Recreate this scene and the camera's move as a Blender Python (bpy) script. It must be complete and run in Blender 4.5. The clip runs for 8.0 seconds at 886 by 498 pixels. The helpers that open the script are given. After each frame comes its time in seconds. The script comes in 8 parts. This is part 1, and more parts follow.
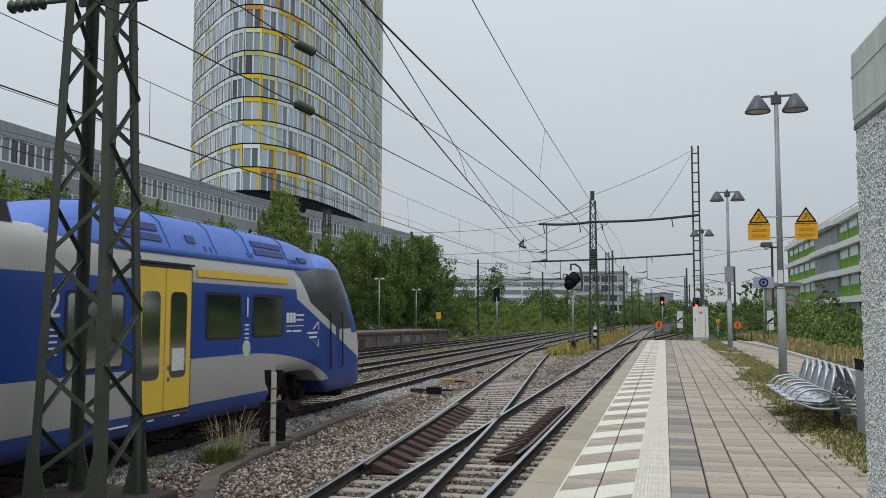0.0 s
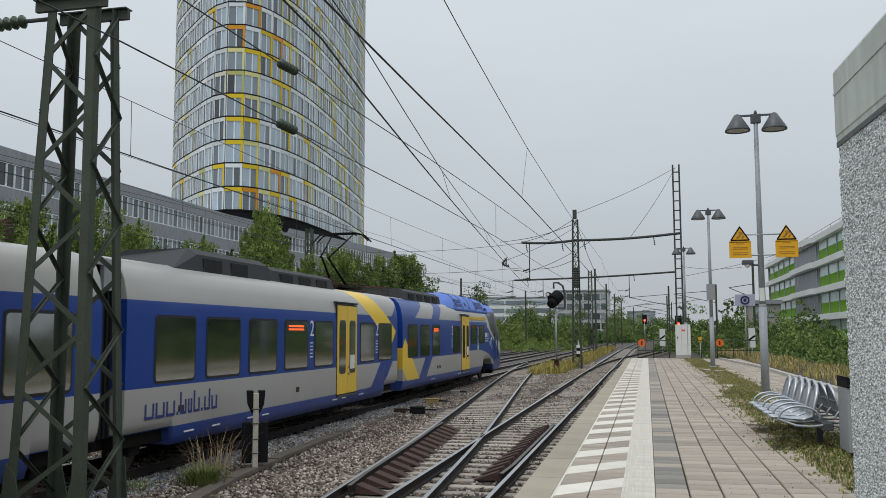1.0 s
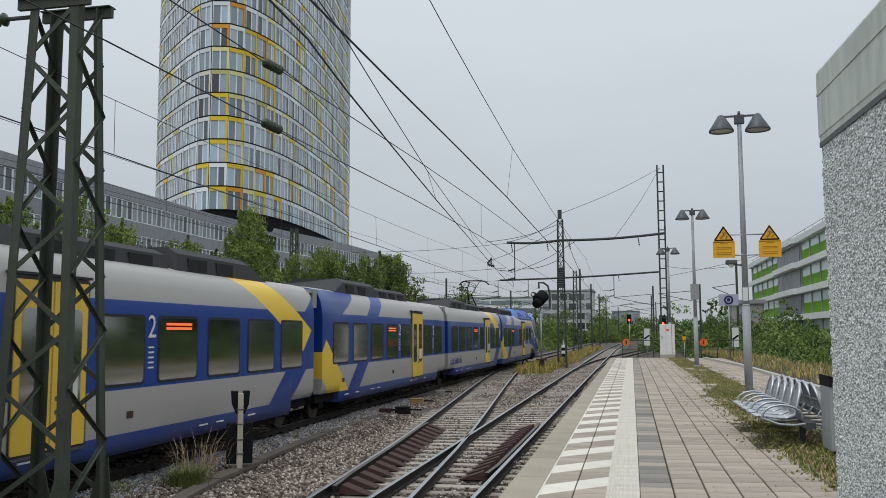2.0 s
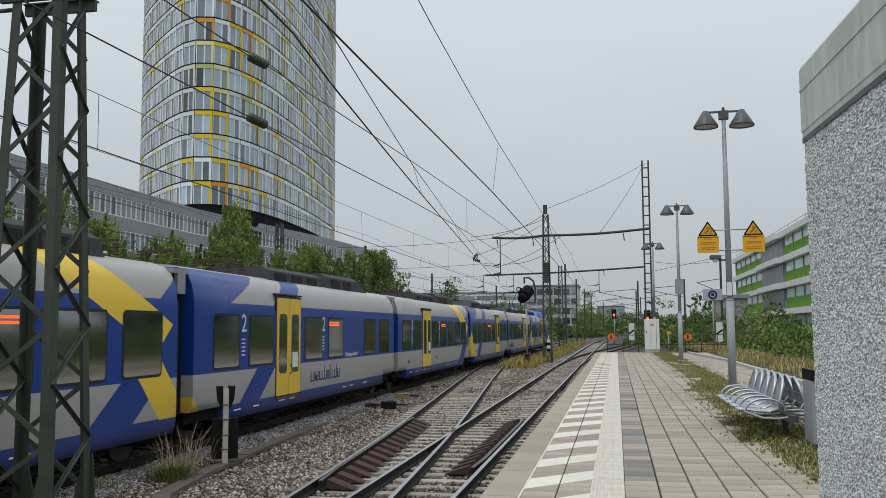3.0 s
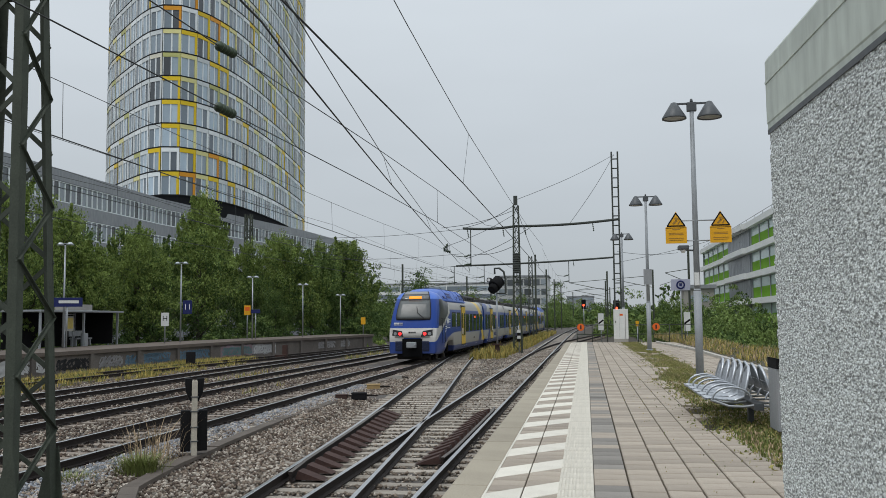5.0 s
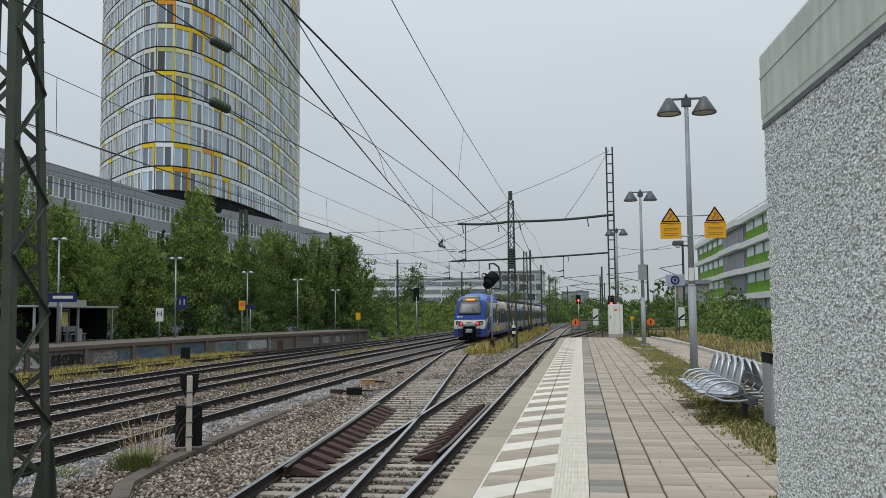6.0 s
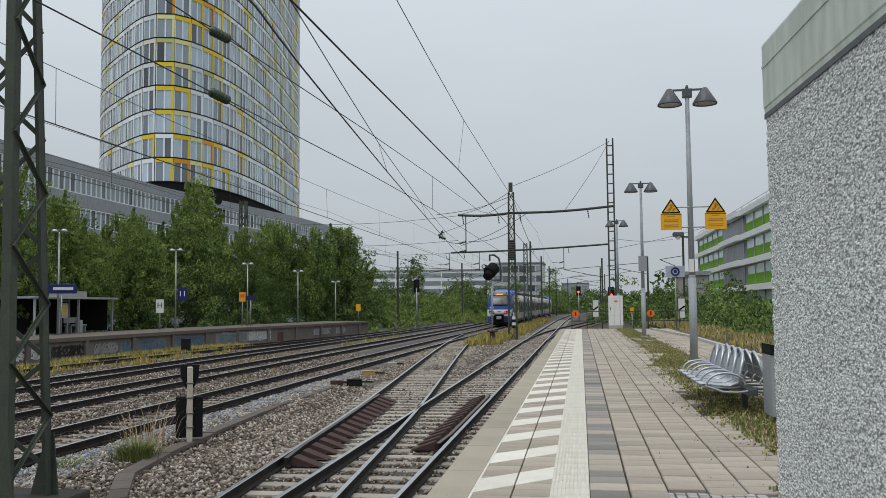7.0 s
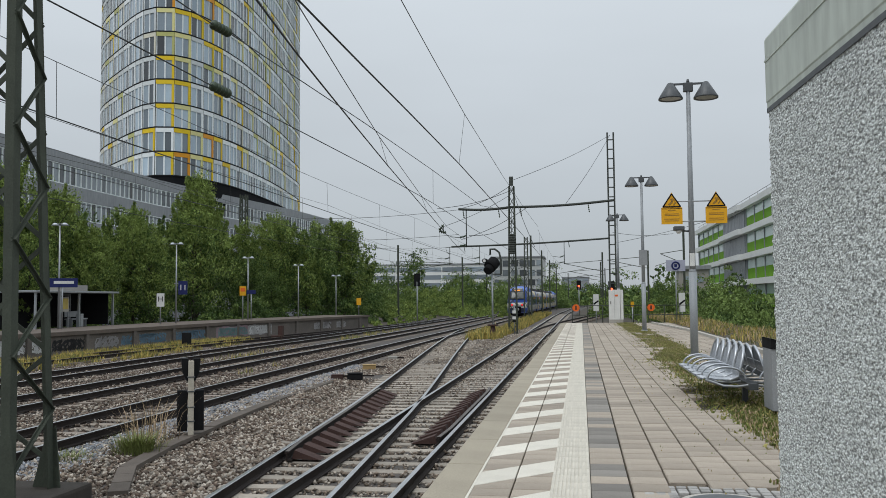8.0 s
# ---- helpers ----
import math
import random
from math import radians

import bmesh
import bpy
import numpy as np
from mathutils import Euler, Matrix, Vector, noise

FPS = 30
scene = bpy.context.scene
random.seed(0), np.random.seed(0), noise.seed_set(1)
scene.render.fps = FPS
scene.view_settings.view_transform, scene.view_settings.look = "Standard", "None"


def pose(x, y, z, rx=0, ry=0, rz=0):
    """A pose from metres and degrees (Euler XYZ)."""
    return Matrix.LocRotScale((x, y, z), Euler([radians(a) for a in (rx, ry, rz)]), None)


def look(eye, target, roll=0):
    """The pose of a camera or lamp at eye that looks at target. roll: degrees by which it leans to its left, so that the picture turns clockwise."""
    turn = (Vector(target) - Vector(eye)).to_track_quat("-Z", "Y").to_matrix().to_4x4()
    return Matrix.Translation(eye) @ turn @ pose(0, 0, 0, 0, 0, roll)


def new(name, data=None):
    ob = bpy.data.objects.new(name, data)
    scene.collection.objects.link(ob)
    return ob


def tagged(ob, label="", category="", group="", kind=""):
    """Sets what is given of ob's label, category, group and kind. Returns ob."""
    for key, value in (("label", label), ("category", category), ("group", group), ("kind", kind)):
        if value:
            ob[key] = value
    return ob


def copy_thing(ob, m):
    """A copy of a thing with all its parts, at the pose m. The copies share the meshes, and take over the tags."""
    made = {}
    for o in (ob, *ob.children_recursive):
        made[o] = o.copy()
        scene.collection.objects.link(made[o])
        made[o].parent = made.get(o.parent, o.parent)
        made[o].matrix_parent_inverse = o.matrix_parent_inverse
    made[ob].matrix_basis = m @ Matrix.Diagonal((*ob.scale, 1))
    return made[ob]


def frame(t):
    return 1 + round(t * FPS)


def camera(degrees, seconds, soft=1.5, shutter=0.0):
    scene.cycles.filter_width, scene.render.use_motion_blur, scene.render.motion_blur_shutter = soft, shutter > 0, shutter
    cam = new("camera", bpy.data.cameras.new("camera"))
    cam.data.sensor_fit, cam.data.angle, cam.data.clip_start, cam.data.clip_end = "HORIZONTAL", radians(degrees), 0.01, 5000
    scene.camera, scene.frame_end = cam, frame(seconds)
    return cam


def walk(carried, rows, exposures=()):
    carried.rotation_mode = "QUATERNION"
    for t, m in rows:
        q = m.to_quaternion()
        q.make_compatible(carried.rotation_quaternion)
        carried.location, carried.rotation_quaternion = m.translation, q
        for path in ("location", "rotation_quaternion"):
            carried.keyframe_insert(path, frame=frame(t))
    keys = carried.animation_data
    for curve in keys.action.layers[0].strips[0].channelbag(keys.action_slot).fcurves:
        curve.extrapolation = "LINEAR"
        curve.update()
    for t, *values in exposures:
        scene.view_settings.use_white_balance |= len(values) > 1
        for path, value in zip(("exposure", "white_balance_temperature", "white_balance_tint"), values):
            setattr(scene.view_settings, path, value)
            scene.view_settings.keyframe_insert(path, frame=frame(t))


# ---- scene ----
# camera: held by hand on the platform, panning slowly to the right
cam = camera(54.0, 8.0, soft=0.55, shutter=0.04)
# seconds, yaw, pitch, roll, and the small sway of the hand in metres
PATH = [
    (0.0, 14.25, 4.31, -0.16, 0.014, -0.003, 0.012),
    (0.5, 13.78, 5.13, 0.08, 0.007, 0.013, 0.012),
    (1.0, 13.14, 5.56, 0.13, 0.000, 0.016, 0.010),
    (1.5, 12.65, 5.62, 0.18, -0.002, 0.017, 0.009),
    (3.0, 11.23, 5.23, 0.29, -0.003, 0.002, 0.004),
    (3.5, 10.83, 5.07, 0.36, -0.001, -0.000, 0.003),
    (4.0, 10.33, 4.88, 0.36, -0.001, -0.001, 0.001),
    (4.5, 9.74, 4.71, 0.45, 0.001, 0.007, 0.002),
    (6.0, 8.97, 4.30, 0.53, 0.000, -0.000, -0.000),
    (6.5, 8.99, 3.97, 0.52, 0.000, 0.005, -0.002),
    (7.0, 8.98, 3.74, 0.53, -0.003, 0.012, -0.004),
    (7.5, 8.99, 3.46, 0.52, -0.007, 0.014, -0.005),
    (8.0, 9.00, 3.35, 0.50, -0.011, 0.004, -0.006),
]
EYE = (0.0, 0.0, 1.6)
walk(cam, [(t, pose(EYE[0] + dx, EYE[1] + dy, EYE[2] + dz, 90 + pitch, roll, yaw)) for t, yaw, pitch, roll, dx, dy, dz in PATH])

# ---- overcast daylight ----
EXPOSURE = -0.3
scene.view_settings.exposure = EXPOSURE
world = bpy.data.worlds.new("overcast")
scene.world = world
world.use_nodes = True
wn, wl = world.node_tree.nodes, world.node_tree.links
wn.clear()
w_out = wn.new("ShaderNodeOutputWorld")
w_bg = wn.new("ShaderNodeBackground")
w_sky = wn.new("ShaderNodeTexSky")
w_sky.sky_type = "NISHITA"
w_sky.sun_disc = False
w_sky.sun_elevation = radians(52)
w_sky.sun_rotation = radians(200)
w_geo = wn.new("ShaderNodeTexCoord")
w_sep = wn.new("ShaderNodeSeparateXYZ")
wl.new(w_geo.outputs["Generated"], w_sep.inputs[0])
w_ramp = wn.new("ShaderNodeMapRange")  # cloud cover is brightest overhead
w_ramp.inputs["From Min"].default_value = 0.0
w_ramp.inputs["From Max"].default_value = 1.0
w_ramp.inputs["To Min"].default_value = 0.83
w_ramp.inputs["To Max"].default_value = 2.1
wl.new(w_sep.outputs["Z"], w_ramp.inputs["Value"])
w_noise = wn.new("ShaderNodeTexNoise")
w_noise.inputs["Scale"].default_value = 2.2
w_noise.inputs["Detail"].default_value = 3
w_map = wn.new("ShaderNodeMapping")
w_map.inputs["Scale"].default_value = (1, 1, 4)
wl.new(w_geo.outputs["Generated"], w_map.inputs["Vector"])
wl.new(w_map.outputs[0], w_noise.inputs["Vector"])
w_cl = wn.new("ShaderNodeMapRange")
w_cl.inputs["To Min"].default_value = 0.9
w_cl.inputs["To Max"].default_value = 1.1
wl.new(w_noise.outputs[0], w_cl.inputs["Value"])
w_mul = wn.new("ShaderNodeMath")
w_mul.operation = "MULTIPLY"
wl.new(w_ramp.outputs[0], w_mul.inputs[0])
wl.new(w_cl.outputs[0], w_mul.inputs[1])
w_grey = wn.new("ShaderNodeMix")
w_grey.data_type = "RGBA"
w_grey.blend_type = "MULTIPLY"
w_grey.inputs["Factor"].default_value = 1
w_grey.inputs["A"].default_value = (5.4, 5.88, 6.3, 1)
wl.new(w_mul.outputs[0], w_grey.inputs["B"])
w_mix = wn.new("ShaderNodeMix")
w_mix.data_type = "RGBA"
w_mix.inputs["Factor"].default_value = 0.95
wl.new(w_sky.outputs[0], w_mix.inputs["A"])
wl.new(w_grey.outputs["Result"], w_mix.inputs["B"])
wl.new(w_mix.outputs["Result"], w_bg.inputs["Color"])
w_bg.inputs["Strength"].default_value = 0.12
wl.new(w_bg.outputs[0], w_out.inputs[0])

sun = new("sun", bpy.data.lights.new("sun", "SUN"))
sun.data.energy = 1.1
sun.data.angle = radians(25)
sun.data.color = (1.0, 0.97, 0.93)
sun.matrix_basis = look((0, 0, 50), (15, 24, 0))

# ---- materials ----
def surf(name, a, b=None, scale=3.0, rough=0.8, metal=0.0, bump=0.15, fine=60.0, spec=0.35, stain=0.35, island=0.0, stretch=(1, 1, 1), ior=None):
    """Two-scale mottled surface: broad stains between colours a and b, fine grain and relief."""
    b = b or tuple(c * 0.75 for c in a)
    m = bpy.data.materials.new(name)
    m.use_nodes = True
    n, l = m.node_tree.nodes, m.node_tree.links
    p = n["Principled BSDF"]
    tc = n.new("ShaderNodeTexCoord")
    mp = n.new("ShaderNodeMapping")
    mp.inputs["Scale"].default_value = stretch
    l.new(tc.outputs["Object"], mp.inputs["Vector"])
    big = n.new("ShaderNodeTexNoise")
    big.inputs["Scale"].default_value = scale
    big.inputs["Detail"].default_value = 5
    big.inputs["Roughness"].default_value = 0.65
    small = n.new("ShaderNodeTexNoise")
    small.inputs["Scale"].default_value = fine
    small.inputs["Detail"].default_value = 3
    l.new(mp.outputs[0], big.inputs["Vector"])
    l.new(mp.outputs[0], small.inputs["Vector"])
    r1 = n.new("ShaderNodeMapRange")
    r1.inputs["From Min"].default_value = 0.5 - stain
    r1.inputs["From Max"].default_value = 0.5 + stain
    l.new(big.outputs[0], r1.inputs["Value"])
    mix = n.new("ShaderNodeMix")
    mix.data_type = "RGBA"
    mix.inputs["A"].default_value = (*a, 1)
    mix.inputs["B"].default_value = (*b, 1)
    l.new(r1.outputs[0], mix.inputs["Factor"])
    r2 = n.new("ShaderNodeMapRange")
    r2.inputs["From Min"].default_value = 0.3
    r2.inputs["From Max"].default_value = 0.7
    r2.inputs["To Min"].default_value = 0.86
    r2.inputs["To Max"].default_value = 1.1
    l.new(small.outputs[0], r2.inputs["Value"])
    last = r2.outputs[0]
    if island:
        src = n.new("ShaderNodeNewGeometry")
        oi = n.new("ShaderNodeObjectInfo")
        add = n.new("ShaderNodeMath")
        l.new(src.outputs["Random Per Island"], add.inputs[0])
        l.new(oi.outputs["Random"], add.inputs[1])
        fr = n.new("ShaderNodeMath")
        fr.operation = "FRACT"
        l.new(add.outputs[0], fr.inputs[0])
        r3 = n.new("ShaderNodeMapRange")
        r3.inputs["To Min"].default_value = 1 - island
        r3.inputs["To Max"].default_value = 1 + island
        l.new(fr.outputs[0], r3.inputs["Value"])
        mm = n.new("ShaderNodeMath")
        mm.operation = "MULTIPLY"
        l.new(last, mm.inputs[0])
        l.new(r3.outputs[0], mm.inputs[1])
        last = mm.outputs[0]
    mul = n.new("ShaderNodeMix")
    mul.data_type = "RGBA"
    mul.blend_type = "MULTIPLY"
    mul.inputs["Factor"].default_value = 1
    l.new(mix.outputs["Result"], mul.inputs["A"])
    l.new(last, mul.inputs["B"])
    l.new(mul.outputs["Result"], p.inputs["Base Color"])
    p.inputs["Metallic"].default_value = metal
    p.inputs["Specular IOR Level"].default_value = spec
    rr = n.new("ShaderNodeMapRange")
    rr.inputs["To Min"].default_value = max(0.03, rough - 0.1)
    rr.inputs["To Max"].default_value = min(1, rough + 0.1)
    l.new(big.outputs[0], rr.inputs["Value"])
    l.new(rr.outputs[0], p.inputs["Roughness"])
    if bump:
        bp = n.new("ShaderNodeBump")
        bp.inputs["Strength"].default_value = bump
        bp.inputs["Distance"].default_value = 0.01
        l.new(small.outputs[0], bp.inputs["Height"])
        l.new(bp.outputs[0], p.inputs["Normal"])
    return m


def glow(name, colour, strength):
    m = bpy.data.materials.new(name)
    m.use_nodes = True
    p = m.node_tree.nodes["Principled BSDF"]
    p.inputs["Base Color"].default_value = (*colour, 1)
    p.inputs["Emission Color"].default_value = (*colour, 1)
    p.inputs["Emission Strength"].default_value = strength
    return m


def pane_glass(name, tint, rough=0.05):
    """Dark or tinted window glass, backed by an unlit inside."""
    m = surf(name, tint, tuple(c * 0.7 for c in tint), scale=0.8, rough=rough + 0.1, bump=0.0, spec=0.8)
    return m


BALLAST = surf("ballast", (0.15, 0.135, 0.125), (0.09, 0.078, 0.07), 1.3, 0.95, bump=1.0, fine=22, island=0.5)
BALLAST_NEW = surf("ballast_fresh", (0.24, 0.25, 0.27), (0.15, 0.15, 0.16), 2, 0.9, bump=0.5, fine=40, island=0.5)
SOIL = surf("soil", (0.085, 0.07, 0.055), (0.05, 0.045, 0.035), 0.4, 0.95, bump=0.8, fine=8)
RAIL_RUST = surf("rail_rust", (0.03, 0.021, 0.017), (0.015, 0.011, 0.01), 2, 0.85, bump=0.3, fine=40)
RAIL_HEAD = surf("rail_head", (0.62, 0.63, 0.65), (0.42, 0.42, 0.42), 1.2, 0.3, metal=0.9, bump=0.05, stretch=(1, 0.1, 1))
RAIL_DULL = surf("rail_head_dull", (0.17, 0.145, 0.13), (0.1, 0.085, 0.075), 1.2, 0.5, metal=0.7, bump=0.1)
SLEEPER_CONC = surf("sleeper_concrete", (0.46, 0.42, 0.37), (0.22, 0.19, 0.16), 2.5, 0.9, bump=0.3, fine=50, island=0.2)
SLEEPER_WOOD = surf("sleeper_wood", (0.3, 0.255, 0.215), (0.14, 0.115, 0.095), 3, 0.9, bump=0.5, fine=30, stretch=(0.3, 3, 1), island=0.3)
RUST = surf("rust_plate", (0.08, 0.042, 0.034), (0.045, 0.027, 0.024), 4, 0.85, bump=0.4, fine=40)
PAVER = surf("paver", (0.44, 0.38, 0.31), (0.29, 0.245, 0.2), 1.5, 0.85, bump=0.35, fine=70, island=0.17)
PAVER_DARK = surf("paver_dark", (0.27, 0.25, 0.225), (0.19, 0.175, 0.155), 2, 0.85, bump=0.25, fine=70, island=0.22)
PAVER_WHITE = surf("paver_white", (0.78, 0.74, 0.65), (0.62, 0.58, 0.5), 3, 0.8, bump=0.2, fine=80, island=0.08)
PAVER_RIB = surf("paver_ribbed", (0.68, 0.64, 0.555), (0.54, 0.505, 0.43), 3, 0.8, bump=0.2, fine=80, island=0.06)
COPING = surf("coping", (0.4, 0.355, 0.275), (0.29, 0.255, 0.2), 1.2, 0.88, bump=0.3, fine=60, island=0.08)
CONCRETE = surf("concrete", (0.36, 0.345, 0.32), (0.25, 0.235, 0.215), 0.8, 0.9, bump=0.3, fine=30)
JOINT_DIRT = surf("joint_dirt", (0.09, 0.078, 0.05), (0.05, 0.046, 0.03), 3, 0.95, bump=0.5, fine=30)
GALV = surf("galvanised_steel", (0.42, 0.44, 0.46), (0.32, 0.335, 0.35), 4, 0.45, metal=0.6, bump=0.05)
STEEL_BRIGHT = surf("bright_steel", (0.55, 0.57, 0.6), (0.42, 0.44, 0.47), 5, 0.36, metal=0.75, bump=0.05)
POLE_GREY = surf("pole_grey", (0.38, 0.4, 0.42), (0.28, 0.3, 0.315), 2, 0.5, metal=0.1, bump=0.05)
HOOD_GREY = surf("hood_grey", (0.11, 0.118, 0.125), (0.08, 0.085, 0.09), 4, 0.45, metal=0.2, bump=0.04)
MAST_GREEN = surf("mast_green", (0.072, 0.085, 0.062), (0.042, 0.048, 0.038), 3, 0.75, bump=0.15, fine=40)
MAST_DARK = surf("mast_dark", (0.075, 0.085, 0.075), (0.05, 0.055, 0.05), 3, 0.8, bump=0.15)
WIRE = surf("wire", (0.05, 0.055, 0.055), (0.035, 0.035, 0.035), 3, 0.6, metal=0.4, bump=0.0)
BLACK = surf("black_paint", (0.011, 0.011, 0.012), (0.019, 0.019, 0.02), 4, 0.8, bump=0.1, spec=0.1)
WHITE = surf("white_paint", (0.78, 0.78, 0.76), (0.62, 0.62, 0.59), 3, 0.6, bump=0.06)
GREY_BOX = surf("grey_paint", (0.33, 0.34, 0.35), (0.25, 0.26, 0.27), 3, 0.55, bump=0.06)
YELLOW_SIGN = surf("yellow_sign", (0.86, 0.44, 0.015), (0.72, 0.35, 0.012), 2, 0.5, bump=0.02)
ORANGE_RED = surf("orange_sign", (0.85, 0.16, 0.02), (0.7, 0.12, 0.02), 3, 0.5, bump=0.02)
BLUE_SIGN = surf("blue_sign", (0.012, 0.02, 0.12), (0.01, 0.016, 0.09), 3, 0.4, bump=0.02)
ROUGHCAST = None
FASCIA = surf("fascia", (0.58, 0.63, 0.57), (0.5, 0.54, 0.49), 1.5, 0.6, bump=0.08, fine=20, stretch=(1, 1, 0.25))

# ---- mesh helpers ----
def part(name, bm, material, parent=None, label=""):
    """Link a bmesh as one mesh object, under parent if given. material: one, or a list by index."""
    me = bpy.data.meshes.new(name)
    bm.to_mesh(me)
    bm.free()
    for m in (material if isinstance(material, (list, tuple)) else [material]):
        me.materials.append(m)
    ob = new(name, me)
    if parent is not None:
        ob.parent = parent
    if label:
        ob["label"] = label
    return ob


def share(name, me, m, parent=None):
    ob = new(name, me)
    ob.matrix_basis = m
    if parent is not None:
        ob.parent = parent
    return ob


def box(bm, x0, x1, y0, y1, z0, z1, mat=0, bevel=0.0):
    c = [(x0, y0, z0), (x1, y0, z0), (x1, y1, z0), (x0, y1, z0), (x0, y0, z1), (x1, y0, z1), (x1, y1, z1), (x0, y1, z1)]
    v = [bm.verts.new(p) for p in c]
    fs = [bm.faces.new([v[i] for i in q]) for q in ((0, 3, 2, 1), (4, 5, 6, 7), (0, 1, 5, 4), (1, 2, 6, 5), (2, 3, 7, 6), (3, 0, 4, 7))]
    for f in fs:
        f.material_index = mat
    if bevel:
        bmesh.ops.bevel(bm, geom=list({e for f in fs for e in f.edges}), offset=bevel, segments=2, affect="EDGES", profile=0.6)
    return bm


def beam(bm, p, q, w, h=None, mat=0, up=(0, 0, 1)):
    """A bar of section w x h from p to q."""
    h = h or w
    p, q = Vector(p), Vector(q)
    d = (q - p).normalized()
    s = d.cross(Vector(up))
    if s.length < 1e-4:
        s = d.cross(Vector((0, 1, 0)))
    s.normalize()
    u = s.cross(d)
    v = [bm.verts.new(e + s * a * w / 2 + u * b * h / 2) for e in (p, q) for a, b in ((-1, -1), (1, -1), (1, 1), (-1, 1))]
    for i in ((3, 2, 1, 0), (4, 5, 6, 7), (0, 1, 5, 4), (1, 2, 6, 5), (2, 3, 7, 6), (3, 0, 4, 7)):
        bm.faces.new([v[k] for k in i]).material_index = mat
    return bm


def rod(bm, p, q, r0, r1=None, seg=10, mat=0, caps=True):
    """A round bar or cone frustum from p to q."""
    r1 = r0 if r1 is None else r1
    p, q = Vector(p), Vector(q)
    d = (q - p).normalized()
    s = d.orthogonal().normalized()
    u = d.cross(s)
    rings = []
    for c, r in ((p, r0), (q, r1)):
        rings.append([bm.verts.new(c + (s * math.cos(a) + u * math.sin(a)) * r) for a in [2 * math.pi * k / seg for k in range(seg)]])
    for k in range(seg):
        f = bm.faces.new((rings[0][k], rings[0][(k + 1) % seg], rings[1][(k + 1) % seg], rings[1][k]))
        f.smooth, f.material_index = True, mat
    if caps:
        for rg in (rings[0][::-1], rings[1]):
            bm.faces.new(rg).material_index = mat
    return bm


def tube(bm, pts, r, seg=6, mat=0, closed=False):
    """A round wire through the points."""
    pts = [Vector(p) for p in pts]
    rings = []
    n = len(pts)
    for i, p in enumerate(pts):
        a = pts[(i - 1) % n] if closed else pts[max(i - 1, 0)]
        b = pts[(i + 1) % n] if closed else pts[min(i + 1, n - 1)]
        d = (b - a).normalized()
        s = d.cross(Vector((0.13, 0.31, 0.94))).normalized()
        u = s.cross(d)
        rings.append([bm.verts.new(p + (s * math.cos(t) + u * math.sin(t)) * r) for t in [2 * math.pi * k / seg for k in range(seg)]])
    for i in range(n if closed else n - 1):
        A, B = rings[i], rings[(i + 1) % n]
        for k in range(seg):
            f = bm.faces.new((A[k], A[(k + 1) % seg], B[(k + 1) % seg], B[k]))
            f.smooth, f.material_index = True, mat
    return bm


def sweep(bm, profile, pts, mats=None, caps=True):
    """Extrude a closed profile of (side, up) points along a way in plan; the side axis points right of the way."""
    rings = []
    pts = [Vector(p) for p in pts]
    for i, p in enumerate(pts):
        d = (pts[min(i + 1, len(pts) - 1)] - pts[max(i - 1, 0)])
        d.z = 0
        d.normalize()
        s = Vector((d.y, -d.x, 0))
        rings.append([bm.verts.new(p + s * a + Vector((0, 0, b))) for a, b in profile])
    k = len(profile)
    for i in range(len(rings) - 1):
        for j in range(k):
            f = bm.faces.new((rings[i][j], rings[i + 1][j], rings[i + 1][(j + 1) % k], rings[i][(j + 1) % k]))
            f.material_index = mats[j] if mats else 0
    if caps:
        bm.faces.new(rings[0])
        bm.faces.new(rings[-1][::-1])
    bmesh.ops.recalc_face_normals(bm, faces=bm.faces)
    return bm


def lattice(bm, x, y, z0, z1, w0, w1, d0, d1, leg, bay, brace, mat=0):
    """Four tapering legs with zigzag bracing on each face."""
    def corner(k, z):
        t = (z - z0) / (z1 - z0)
        w, d = (w0 + (w1 - w0) * t) / 2, (d0 + (d1 - d0) * t) / 2
        sx, sy = ((-1, -1), (1, -1), (1, 1), (-1, 1))[k]
        return Vector((x + sx * w, y + sy * d, z))
    for k in range(4):
        beam(bm, corner(k, z0), corner(k, z1), leg, leg, mat, up=(0, 1, 0))
    n = max(2, round((z1 - z0) / bay))
    for k in range(4):
        for i in range(n):
            za, zb = z0 + (z1 - z0) * i / n, z0 + (z1 - z0) * (i + 1) / n
            a, b = (k, (k + 1) % 4) if i % 2 == 0 else ((k + 1) % 4, k)
            beam(bm, corner(a, za), corner(b, zb), brace, brace * 0.35, mat, up=(0, 1, 0))
    return bm


def empty(name, m=None):
    ob = new(name)
    ob.empty_display_size = 0.2
    if m is not None:
        ob.matrix_basis = m
    return ob


def text_mesh(body, size, extrude=0.003, align="CENTER"):
    cu = bpy.data.curves.new("lettering", "FONT")
    cu.body, cu.size, cu.extrude, cu.align_x, cu.align_y = body, size, extrude, align, "CENTER"
    tmp = bpy.data.objects.new("lettering", cu)
    scene.collection.objects.link(tmp)
    dg = bpy.context.evaluated_depsgraph_get()
    me = bpy.data.meshes.new_from_object(tmp.evaluated_get(dg))
    bpy.data.objects.remove(tmp)
    bpy.data.curves.remove(cu)
    return me


def lettering(name, body, size, m, material, parent, label="", align="CENTER", xscale=1.0):
    me = text_mesh(body, size, align=align)
    me.materials.clear()
    me.materials.append(material)
    me.transform(Matrix.Diagonal((xscale, 1, 1, 1)))
    ob = new(name, me)
    ob.matrix_basis = m
    ob.parent = parent
    if label:
        ob["label"] = label
    return ob


